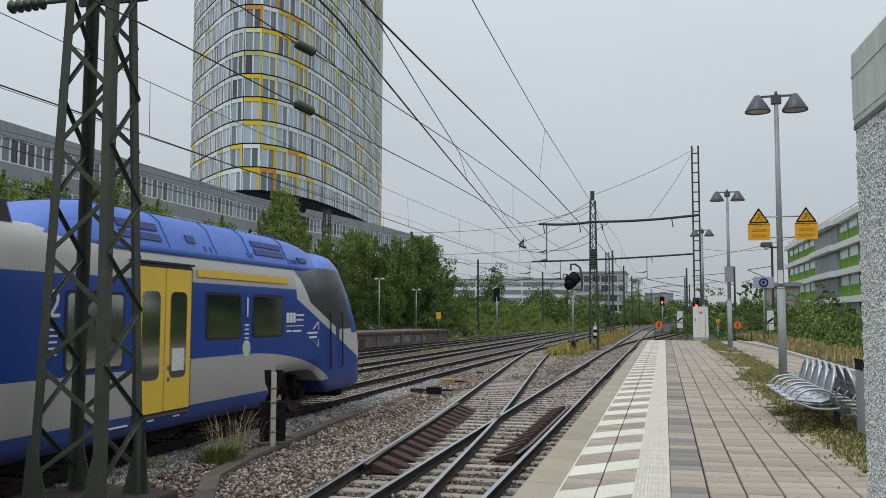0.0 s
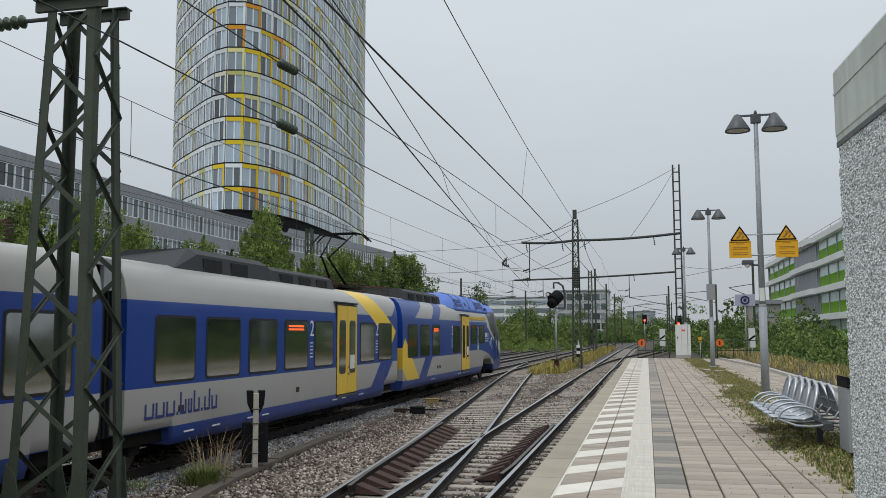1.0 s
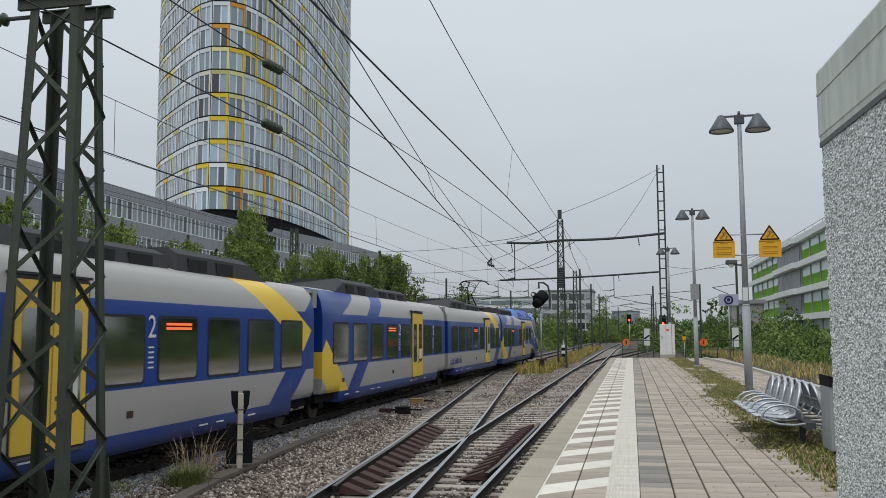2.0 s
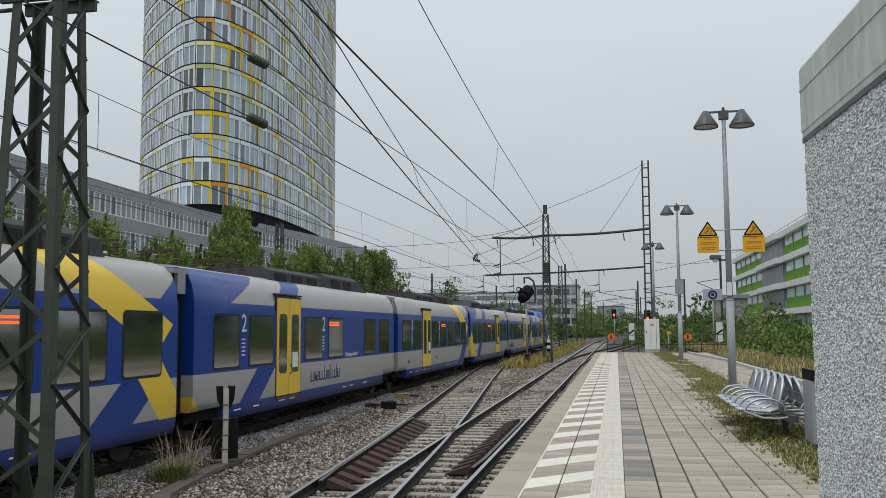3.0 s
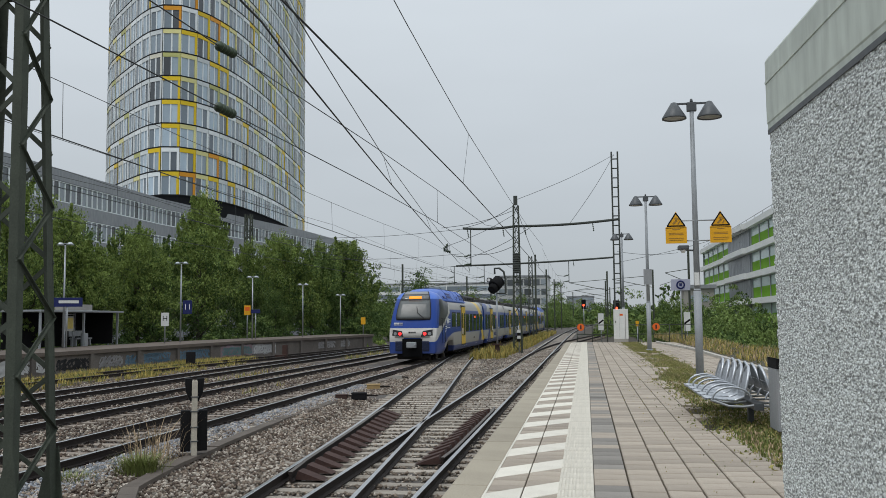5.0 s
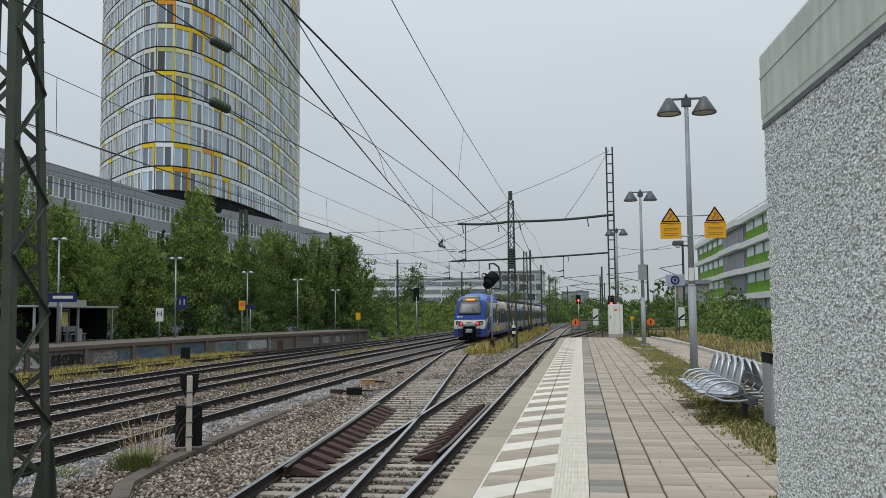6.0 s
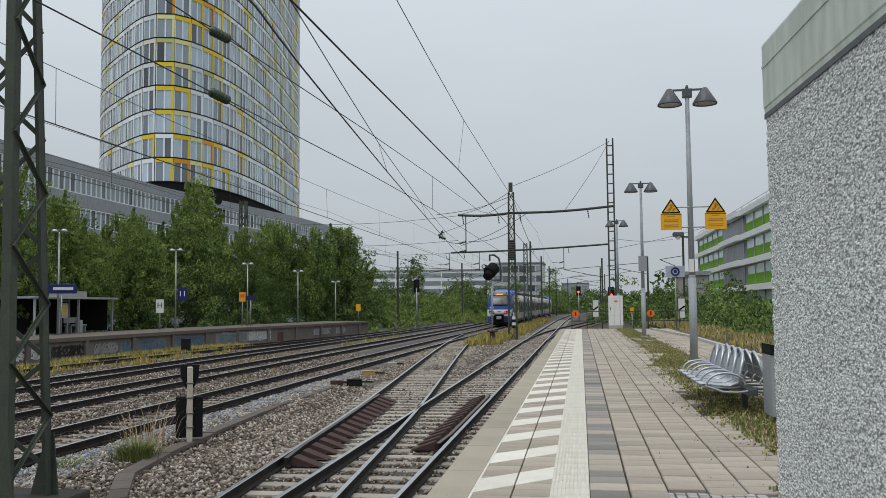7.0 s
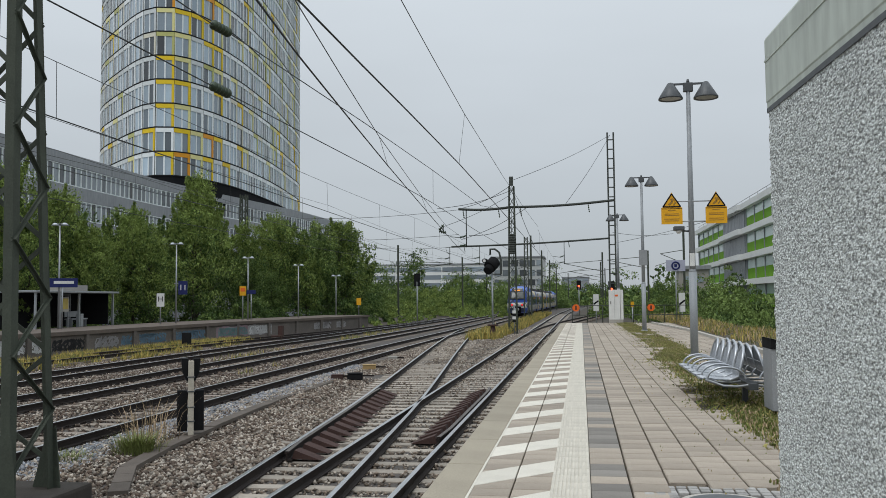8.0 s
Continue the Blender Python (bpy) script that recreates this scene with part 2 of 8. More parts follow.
def smooth_way(points, ys):
    """X along the way at each Y, by a monotone cubic through the points (Y, X)."""
    P = sorted(points)
    out = []
    for y in ys:
        if y <= P[0][0]:
            out.append(P[0][1]); continue
        if y >= P[-1][0]:
            out.append(P[-1][1]); continue
        i = max(k for k in range(len(P) - 1) if P[k][0] <= y)
        def slope(k):
            if k == 0 or k == len(P) - 1:
                return 0.0
            return (P[k + 1][1] - P[k - 1][1]) / (P[k + 1][0] - P[k - 1][0])
        h = P[i + 1][0] - P[i][0]
        t = (y - P[i][0]) / h
        a, b = P[i][1], P[i + 1][1]
        out.append((2 * t**3 - 3 * t**2 + 1) * a + (t**3 - 2 * t**2 + t) * h * slope(i) + (-2 * t**3 + 3 * t**2) * b + (t**3 - t**2) * h * slope(i + 1))
    return out

# ---- ground and tracks ----
RAIL_Z = -0.82
BED_Z = -1.02
S_WAY = [(-40, -3.1), (120, -3.1), (170, -2.6), (260, -0.5), (420, 8)]
L_WAY = [(-14, -3.1), (-6, -3.17), (2, -3.4), (8, -3.72), (15, -4.2), (20.5, -4.62), (28.5, -5.38), (34, -5.92), (41, -6.6), (54, -7.8), (64, -8.6), (74, -9.15), (90, -9.42)]
T2_WAY = [(-140, -9.9), (30, -9.9), (46, -9.84), (60, -9.72), (75, -9.58), (95, -9.4), (123, -9.1), (170, -8.6), (260, -7.3), (420, 0)]
T3_WAY = [(-140, -13.9), (34, -13.9), (60, -13.5), (90, -13.1), (170, -12.8), (260, -11.5), (420, -4)]
T4_WAY = [(-140, -18.0), (34, -18.0), (60, -17.6), (90, -17.0), (170, -16.5), (260, -15.5), (420, -8)]
T5_WAY = [(-140, -24.0), (20, -23.6), (41, -22.6), (60, -20.6), (80, -18.4), (110, -17.2)]
R_WAY = [(58, -3.1), (70, -2.9), (84, -2.2), (100, -0.9), (125, 1.6), (160, 5.0), (200, 8.6)]


def way_x(way, y):
    return smooth_way(way, [y])[0]


def ground_sheet():
    bm = bmesh.new()
    xs = [-900, -300, -120, -60, -30, -26, -12, -2, 6, 16, 30, 60, 140, 400, 900]
    ys = [-300, -60, -10, 20, 60, 110, 160, 240, 400, 800, 2500]
    grid = [[bm.verts.new((x, y, BED_Z - 0.16)) for x in xs] for y in ys]
    for j in range(len(ys) - 1):
        for i in range(len(xs) - 1):
            bm.faces.new((grid[j][i], grid[j][i + 1], grid[j + 1][i + 1], grid[j + 1][i]))
    return tagged(part("ground", bm, SOIL), "dark bare soil with weeds beside the tracks", "ground", kind="structure")


def ballast_bed():
    bm = bmesh.new()
    ys = list(range(-40, 60, 2)) + list(range(60, 420, 12))
    rows = []
    for y in ys:
        x0 = way_x(T4_WAY, y) - 2.6
        x1 = -1.45 if y < 60 else way_x(S_WAY, y) + 2.0
        row = []
        for k in range(41):
            x = x0 + (x1 - x0) * k / 40
            z = BED_Z + 0.05 * noise.noise((x * 0.6, y * 0.35, 0)) - (0.1 if k in (0, 40) else 0)
            z -= 0.1 * max(0, 1 - abs(x + 6.9) / 1.2) if y < 30 else 0
            row.append(bm.verts.new((x, y, z)))
        rows.append(row)
    for a, b in zip(rows, rows[1:]):
        for k in range(40):
            bm.faces.new((a[k], a[k + 1], b[k + 1], b[k]))
    return tagged(part("ballast_bed", bm, BALLAST), "grey-brown crushed stone bed under the tracks", "ballast", kind="structure")


ground_sheet()
ballast_bed()

RAIL_PROFILE = [(-0.07, -0.16), (0.07, -0.16), (0.07, -0.145), (0.012, -0.125), (0.012, -0.045), (0.034, -0.035), (0.036, -0.006), (0.028, 0.0),
                (-0.028, 0.0), (-0.036, -0.006), (-0.034, -0.035), (-0.012, -0.045), (-0.012, -0.125), (-0.07, -0.145)]
RAIL_MATS = [0, 0, 0, 0, 0, 0, 1, 1, 1, 0, 0, 0, 0, 0]


def rail(way, side, y0, y1, parent, head=RAIL_HEAD, step=2.5):
    n = max(2, round((y1 - y0) / step))
    ys = [y0 + (y1 - y0) * k / n for k in range(n + 1)]
    xs = smooth_way(way, ys)
    pts = []
    for i, y in enumerate(ys):
        d = Vector((xs[min(i + 1, n)] - xs[max(i - 1, 0)], ys[min(i + 1, n)] - ys[max(i - 1, 0)], 0)).normalized()
        pts.append((xs[i] + d.y * side * 0.7535, y - d.x * side * 0.7535, RAIL_Z))
    return part("rail", sweep(bmesh.new(), RAIL_PROFILE, pts, RAIL_MATS), [RAIL_RUST, head], parent)


def sleeper_mesh(length, material, w=0.26, h=0.2):
    bm = bmesh.new()
    box(bm, -length / 2, length / 2, -w / 2, w / 2, -h, 0, bevel=0.012)
    me = bpy.data.meshes.new("sleeper")
    bm.to_mesh(me)
    bm.free()
    me.materials.append(material)
    return me


def clip_mesh():
    bm = bmesh.new()
    for s in (-1, 1):
        box(bm, s * 0.7535 - 0.17, s * 0.7535 + 0.17, -0.08, 0.08, -0.0, 0.02)
        for e in (-1, 1):
            rod(bm, (s * 0.7535 + e * 0.11, -0.03, 0.02), (s * 0.7535 + e * 0.11, -0.03, 0.07), 0.018, seg=6)
            box(bm, s * 0.7535 + e * 0.075 - 0.03, s * 0.7535 + e * 0.075 + 0.03, -0.045, 0.045, 0.02, 0.045)
    me = bpy.data.meshes.new("fastening")
    bm.to_mesh(me)
    bm.free()
    me.materials.append(RAIL_RUST)
    return me


CLIPS = clip_mesh()


def track(way, y0, y1, label, sleeper, near, step=0.62, head=RAIL_HEAD, rails=(-1, 1), skip=None):
    """A track of two rails on sleepers; sleepers past `near` are joined into one mesh."""
    root = tagged(empty("track"), label, "railway track", "tracks", kind="structure")
    for s in rails:
        rail(way, s, y0, y1, root, head)
    far = bmesh.new()
    y = y0 if y0 > -8 else -8
    while y < min(y1, 150):
        x = way_x(way, y)
        ang = math.atan2(way_x(way, y + 0.5) - way_x(way, y - 0.5), 1.0)
        if not (skip and skip[0] < y < skip[1]):
            m = Matrix.Translation((x, y, RAIL_Z - 0.175)) @ Matrix.Rotation(-ang, 4, "Z")
            if y < near:
                share("sleeper", sleeper, m, root)
                share("fastening", CLIPS, m, root)
            else:
                box(far, x - 1.3, x + 1.3, y - 0.13, y + 0.13, RAIL_Z - 0.3, RAIL_Z - 0.175)
        y += step
    if len(far.verts):
        tagged(part("far_sleepers", far, sleeper.materials[0], root), kind="stuff")
    else:
        far.free()
    return root


CONC_SLEEPER = sleeper_mesh(2.6, SLEEPER_CONC)
WOOD_SLEEPER = sleeper_mesh(2.6, SLEEPER_WOOD)
track(S_WAY, -40, 400, "platform track with worn steel rails on grey sleepers", CONC_SLEEPER, 46, skip=(-9, 36))
track(T2_WAY, -140, 400, "main line track with polished rails on weathered sleepers", WOOD_SLEEPER, 46)
track(T3_WAY, -140, 400, "middle track with dark rails on brown sleepers", WOOD_SLEEPER, 50)
track(T4_WAY, -140, 400, "far track with dark rails on brown sleepers", WOOD_SLEEPER, 40)
track(T5_WAY, -140, 110, "rusty track along the far platform", WOOD_SLEEPER, 30, head=RAIL_DULL)
track(R_WAY, 60, 200, "siding branching off past the platform end", WOOD_SLEEPER, 60, head=RAIL_DULL)


def turnout():
    """The crossover whose rails cut across the platform track, on long sleepers."""
    root = tagged(empty("turnout"), "diverging turnout with crossing frog and check rails on long sleepers", "railway points", "tracks", kind="structure")
    rail(L_WAY, -1, -14, 74, root)
    rail(L_WAY, 1, -14, 74, root)
    y = -8.0
    while y < 73:
        xl = way_x(L_WAY, y) - 1.3
        if y < 36:
            x0, x1 = xl, -1.62
        else:
            x0, x1 = xl, xl + 2.6
        bm = bmesh.new()
        box(bm, x0, x1, y - 0.13, y + 0.13, RAIL_Z - 0.37, RAIL_Z - 0.172, bevel=0.012)
        part("sleeper", bm, SLEEPER_LONG, root)
        y += 0.62
    for way, side, y0, y1 in ((S_WAY, 1, 15.2, 24.0), (L_WAY, -1, 13.5, 23.5)):  # check rails beside the frog
        ys = [y0 + (y1 - y0) * k / 8 for k in range(9)]
        pts = []
        for k, yy in enumerate(ys):
            flare = 0.05 if k in (0, 8) else 0
            off = 0.66 - flare
            pts.append((way_x(way, yy) + side * off, yy, RAIL_Z + 0.02))
        part("check_rail", sweep(bmesh.new(), RAIL_PROFILE, pts, RAIL_MATS), [RAIL_RUST, RAIL_DULL], root)
        yy = y0 + 0.3
        while yy < y1:  # rusty support brackets of the check rail
            bm = bmesh.new()
            xx = way_x(way, yy) + side * 0.56
            v = [(-0.0, -0.14), (-side * 0.48, -0.15), (-side * 0.05, 0.0)]
            vs = [bm.verts.new((xx + a, yy + d, RAIL_Z + 0.01 + b)) for d in (-0.14, 0.14) for a, b in v]
            bm.faces.new(vs[:3]); bm.faces.new(vs[3:][::-1])
            for i in range(3):
                bm.faces.new((vs[i], vs[(i + 1) % 3], vs[3 + (i + 1) % 3], vs[3 + i]))
            bmesh.ops.recalc_face_normals(bm, faces=bm.faces)
            part("bracket", bm, RUST, root)
            yy += 0.62
    return root


SLEEPER_LONG = surf("sleeper_long", (0.44, 0.395, 0.34), (0.27, 0.235, 0.195), 2.5, 0.9, bump=0.4, fine=40, island=0.22, stretch=(0.4, 2, 1))
turnout()

# ---- the platform ----
P_EDGE = -1.33
P_END = 58.5


def paver_mesh(w, d, h, bevel=0.006):
    bm = bmesh.new()
    b = bevel
    v = [bm.verts.new(p) for p in ((-w / 2, -d / 2, -h), (w / 2, -d / 2, -h), (w / 2, d / 2, -h), (-w / 2, d / 2, -h),
                                   (-w / 2, -d / 2, -b), (w / 2, -d / 2, -b), (w / 2, d / 2, -b), (-w / 2, d / 2, -b),
                                   (-w / 2 + b, -d / 2 + b, 0), (w / 2 - b, -d / 2 + b, 0), (w / 2 - b, d / 2 - b, 0), (-w / 2 + b, d / 2 - b, 0))]
    for q in ((0, 1, 5, 4), (1, 2, 6, 5), (2, 3, 7, 6), (3, 0, 4, 7), (4, 5, 9, 8), (5, 6, 10, 9), (6, 7, 11, 10), (7, 4, 8, 11), (8, 9, 10, 11)):
        bm.faces.new([v[i] for i in q])
    return bm


def lay(bm, w, d, h, x, y, z, tilt=0.0, mat=0):
    """One slab laid into a joined mesh."""
    b = 0.006
    pts = ((-w / 2, -d / 2, -h), (w / 2, -d / 2, -h), (w / 2, d / 2, -h), (-w / 2, d / 2, -h), (-w / 2, -d / 2, -b), (w / 2, -d / 2, -b), (w / 2, d / 2, -b), (-w / 2, d / 2, -b),
           (-w / 2 + b, -d / 2 + b, 0), (w / 2 - b, -d / 2 + b, 0), (w / 2 - b, d / 2 - b, 0), (-w / 2 + b, d / 2 - b, 0))
    v = [bm.verts.new((x + a, y + c, z + e + tilt * a)) for a, c, e in pts]
    for q in ((0, 1, 5, 4), (1, 2, 6, 5), (2, 3, 7, 6), (3, 0, 4, 7), (4, 5, 9, 8), (5, 6, 10, 9), (6, 7, 11, 10), (7, 4, 8, 11), (8, 9, 10, 11)):
        bm.faces.new([v[i] for i in q]).material_index = mat


def data(name, bm, material):
    me = bpy.data.meshes.new(name)
    bm.to_mesh(me)
    bm.free()
    me.materials.append(material)
    return me


def platform():
    root = tagged(empty("platform"), "long concrete station platform with grey slab paving", "platform", kind="structure")
    bm = bmesh.new()
    box(bm, P_EDGE + 0.12, 9.0, -12, P_END, -1.3, -0.055)
    part("platform_body", bm, JOINT_DIRT, root)
    bm = bmesh.new()
    box(bm, P_EDGE + 0.05, P_EDGE + 0.13, -12, P_END, -1.3, -0.2)
    part("platform_wall", bm, CONCRETE, root)
    # coping slabs along the edge
    cop = data("coping_slab", paver_mesh(0.37, 1.48, 0.2, 0.012), COPING)
    y = -11
    while y < P_END - 0.8:
        share("coping_slab", cop, pose(P_EDGE + 0.185, y + 0.75, 0), root)
        y += 1.5
    return root


PLATFORM = platform()


def platform_paving():
    rng = random.Random(4)
    # warning field: slanted white slabs between grey ones
    def skew(w, d, s, material, name):
        bm = paver_mesh(w, d, 0.06, 0.004)
        for v in bm.verts:
            v.co.y += s * v.co.x
        return data(name, bm, material)
    W = 0.325
    x0 = P_EDGE + 0.385
    white = skew(W, 0.58, 1.0, PAVER_WHITE, "white_slab")
    grey = data("grey_slab", paver_mesh(W, 0.264, 0.06), PAVER)
    y = 4.0
    while y < P_END - 0.4:
        for c in range(2):
            share("grey_slab", grey, pose(x0 + (W + 0.012) * c + W / 2, y, rng.uniform(-0.002, 0.001)), PLATFORM)
        y += 0.274
    y = 3.7
    while y < P_END - 1.2:
        for c in range(2):
            x = x0 + (W + 0.012) * c + W / 2
            share("white_slab", white, pose(x, y + (x - x0), 0.004 + rng.uniform(-0.0006, 0.0006)), PLATFORM)
        y += 1.37
    line = data("edge_line", paver_mesh(0.022, 1.49, 0.06, 0.002), PAVER_WHITE)
    y = 4.0
    while y < P_END - 1:
        share("edge_line", line, pose(P_EDGE + 0.376, y, 0.003), PLATFORM)
        y += 1.5
    # ribbed guiding strip
    bm = bmesh.new()
    for i in range(10):
        bx = -0.166 + 0.0332 * i + 0.0166
        box(bm, bx - 0.01, bx + 0.01, -0.15, 0.15, -0.004, 0.006)
    base = paver_mesh(0.335, 0.298, 0.06, 0.003)
    me = bpy.data.meshes.new("t")
    base.to_mesh(me)
    base.free()
    bm.from_mesh(me)
    bpy.data.meshes.remove(me)
    rib = data("ribbed_slab", bm, PAVER_RIB)
    y = 4.0
    while y < P_END - 0.3:
        share("ribbed_slab", rib, pose(-0.125, y, 0.002 + rng.uniform(-0.001, 0.001)), PLATFORM)
        y += 0.3
    # dark strip, then rows of pale slabs with wide mossy joints
    dark = [data("dark_slab", paver_mesh(0.325, 0.292, 0.06), m) for m in (PAVER_DARK, PAVER)]
    y = 4.0
    k = 0
    while y < P_END - 0.2:
        share("dark_slab", dark[0] if rng.random() < 0.62 else dark[1], pose(0.21, y, rng.uniform(-0.003, 0.003)), PLATFORM)
        y += 0.3
        k += 1
    slab = data("paving_slab", paver_mesh(0.311, 0.284, 0.06, 0.008), PAVER)
    far = bmesh.new()
    for c in range(16):
        x = 0.545 + 0.3275 * c
        y = 4.0 + 0.1 * (c % 3)
        while y < P_END - 0.2:
            if (1.75 < x < 2.9 and y < 26 and noise.noise((x * 0.9, y * 0.45, 3.3)) + 0.3 * (rng.random() - 0.5) > abs(x - 2.35) * 0.7 + 0.06) or (2.1 < x < 3.4 and y > 20 and noise.noise((x * 0.9, y * 0.3, 7.3)) + 0.3 * (rng.random() - 0.5) > abs(x - 2.75) * 0.6 + 0.04) or (y < 7.75 and 0.6 < x < 1.7 and (x - 1.08) ** 2 + (y - 7.15) ** 2 < 0.42):
                y += 0.3
                continue
            if y < 16 and c < 7:
                share("paving_slab", slab, pose(x, y, rng.uniform(-0.003, 0.003), rng.uniform(-0.3, 0.3), rng.uniform(-0.3, 0.3)), PLATFORM)
            else:
                lay(far, 0.311, 0.282, 0.06, x, y, rng.uniform(-0.004, 0.004) - (0.0 if c < 7 else 0.012), rng.uniform(-0.006, 0.006))
            y += 0.3
    near, ribbed, hatch = bmesh.new(), bmesh.new(), bmesh.new()
    for k in range(1, 54):
        y = 4.0 - 0.3 * k
        for w, x in ((W, x0 + W / 2), (W, x0 + W * 1.5 + 0.012), (0.325, 0.21)):
            lay(near, w, 0.292, 0.06, x, y, rng.uniform(-0.002, 0.001))
        lay(ribbed, 0.335, 0.298, 0.06, -0.125, y, 0.002)
        for c in range(16):
            x = 0.545 + 0.3275 * c
            if x < 0.6 or y > 3.5 or x > 3.7:
                lay(near, 0.313, 0.289, 0.06, x, y, rng.uniform(-0.004, 0.004) - (0.0 if c < 7 else 0.012))
    for k in range(1, 12):
        for c in range(2):
            x = x0 + (W + 0.012) * c + W / 2
            lay(hatch, W, 0.58, 0.06, x, 3.7 - 1.37 * k + (x - x0), 0.004)
    tagged(part("near_paving", near, PAVER, PLATFORM), kind="stuff")
    tagged(part("near_ribbed_paving", ribbed, PAVER_RIB, PLATFORM), kind="stuff")
    tagged(part("near_white_paving", hatch, PAVER_WHITE, PLATFORM), kind="stuff")
    tagged(part("far_paving", far, PAVER, PLATFORM), kind="stuff")


platform_paving()


def render_coat(root):
    """Coarse thrown render: a close grid of grains standing out of the wall near its free end."""
    rng = np.random.RandomState(12)
    ny, nz, step = 330, 420, 0.0054
    def field(coarse, k):
        a = rng.uniform(size=(ny // k + 3, nz // k + 3))
        i, j = np.arange(ny) / k, np.arange(nz) / k
        i0, j0 = i.astype(int), j.astype(int)
        u, v = (i - i0)[:, None], (j - j0)[None]
        u, v = u * u * (3 - 2 * u), v * v * (3 - 2 * v)
        g = lambda p, q: a[np.ix_(i0 + p, j0 + q)]
        return coarse * ((g(0, 0) * (1 - u) + g(1, 0) * u) * (1 - v) + (g(0, 1) * (1 - u) + g(1, 1) * u) * v)
    h = field(0.55, 2) + field(0.3, 3) + rng.uniform(size=(ny, nz)) * 0.3
    y = -np.arange(ny)[:, None] * step + np.zeros((1, nz)) - 0.002
    z = np.arange(nz)[None] * step + np.zeros((ny, 1)) + 0.015
    x = -0.0005 - 0.009 * np.clip(h, 0.1, 1.1)
    co = np.stack([x, y, z], -1).reshape(-1, 3)
    q = (np.arange(ny - 1)[:, None] * nz + np.arange(nz - 1)[None]).reshape(-1)
    faces = np.stack([q, q + nz, q + nz + 1, q + 1], 1)
    me = bpy.data.meshes.new("render_coat")
    me.from_pydata(co.tolist(), [], faces.tolist())
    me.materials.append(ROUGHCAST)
    ob = new("render_coat", me)
    ob.parent = root
    ob["label"] = "coarse pale grey thrown render"


def shelter_wall():
    """The rough-cast side of a platform building with a pale metal roof edge."""
    root = tagged(empty("platform_building", pose(0.692, 3.33, 0, 0, 0, 2.77)), "platform hut with grey rough-cast wall and pale green metal roof edge", "hut")
    bm = bmesh.new()
    box(bm, 0.0005, 2.4, -7.5, 0, -0.05, 2.3, bevel=0.006)
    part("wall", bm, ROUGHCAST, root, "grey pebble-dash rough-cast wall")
    render_coat(root)
    bm = bmesh.new()
    prof = [(-0.008, 2.285), (-0.009, 2.31), (-0.012, 2.315), (-0.012, 2.545), (-0.006, 2.557), (0.3, 2.6), (2.44, 2.6), (2.44, 2.285)]
    a = [bm.verts.new((x, 0.008, z)) for x, z in prof]
    b = [bm.verts.new((x, -7.5, z)) for x, z in prof]
    bm.faces.new(a); bm.faces.new(b[::-1])
    for i in range(len(prof)):
        j = (i + 1) % len(prof)
        bm.faces.new((a[i], b[i], b[j], a[j]))
    bmesh.ops.recalc_face_normals(bm, faces=bm.faces)
    part("roof_edge", bm, FASCIA, root, "weathered pale green metal fascia")
    bm = bmesh.new()
    box(bm, -0.0105, 0.01, -7.45, 0.006, 2.272, 2.29)
    part("drip_edge", bm, HOOD_GREY, root, "dark drip edge")
    bm = bmesh.new()
    box(bm, -0.015, -0.011, -7.45, 0.009, 2.462, 2.47)
    part("fascia_seam", bm, FASCIA, root)
    for k in range(1, 4):
        bm = bmesh.new()
        box(bm, -0.016, -0.008, -1.9 * k - 0.02, -1.9 * k + 0.02, 2.318, 2.545)
        part("fascia_joint", bm, FASCIA, root)
    return root


def roughcast():
    m = bpy.data.materials.new("roughcast")
    m.use_nodes = True
    n, l = m.node_tree.nodes, m.node_tree.links
    p = n["Principled BSDF"]
    tc = n.new("ShaderNodeTexCoord")
    vo = n.new("ShaderNodeTexVoronoi")
    vo.inputs["Scale"].default_value = 135
    no = n.new("ShaderNodeTexNoise")
    no.inputs["Scale"].default_value = 150
    no.inputs["Detail"].default_value = 6
    no.inputs["Roughness"].default_value = 0.55
    big = n.new("ShaderNodeTexNoise")
    big.inputs["Scale"].default_value = 1.2
    mp = n.new("ShaderNodeMapping")
    mp.inputs["Scale"].default_value = (1, 0.5, 1)
    l.new(tc.outputs["Object"], mp.inputs["Vector"])
    for x in (vo, no, big):
        l.new(mp.outputs[0], x.inputs["Vector"])
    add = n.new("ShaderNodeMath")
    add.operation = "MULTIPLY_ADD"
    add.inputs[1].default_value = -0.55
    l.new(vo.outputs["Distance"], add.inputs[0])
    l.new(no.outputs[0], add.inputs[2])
    ramp = n.new("ShaderNodeValToRGB")  # shade in the crevices between pale grains, put into the colour
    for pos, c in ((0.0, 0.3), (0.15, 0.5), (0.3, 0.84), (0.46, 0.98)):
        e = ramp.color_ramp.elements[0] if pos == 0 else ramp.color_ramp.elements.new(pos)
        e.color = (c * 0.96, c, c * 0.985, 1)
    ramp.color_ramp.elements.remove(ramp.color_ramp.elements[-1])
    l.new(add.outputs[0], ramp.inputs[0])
    mul = n.new("ShaderNodeMix")
    mul.data_type = "RGBA"
    mul.blend_type = "MULTIPLY"
    mul.inputs["Factor"].default_value = 0.15
    l.new(ramp.outputs[0], mul.inputs["A"])
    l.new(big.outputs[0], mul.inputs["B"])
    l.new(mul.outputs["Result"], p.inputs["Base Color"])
    p.inputs["Roughness"].default_value = 0.95
    bp = n.new("ShaderNodeBump")
    bp.inputs["Strength"].default_value = 0.9
    bp.inputs["Distance"].default_value = 0.006
    l.new(add.outputs[0], bp.inputs["Height"])
    l.new(bp.outputs[0], p.inputs["Normal"])
    return m


ROUGHCAST = roughcast()
shelter_wall()


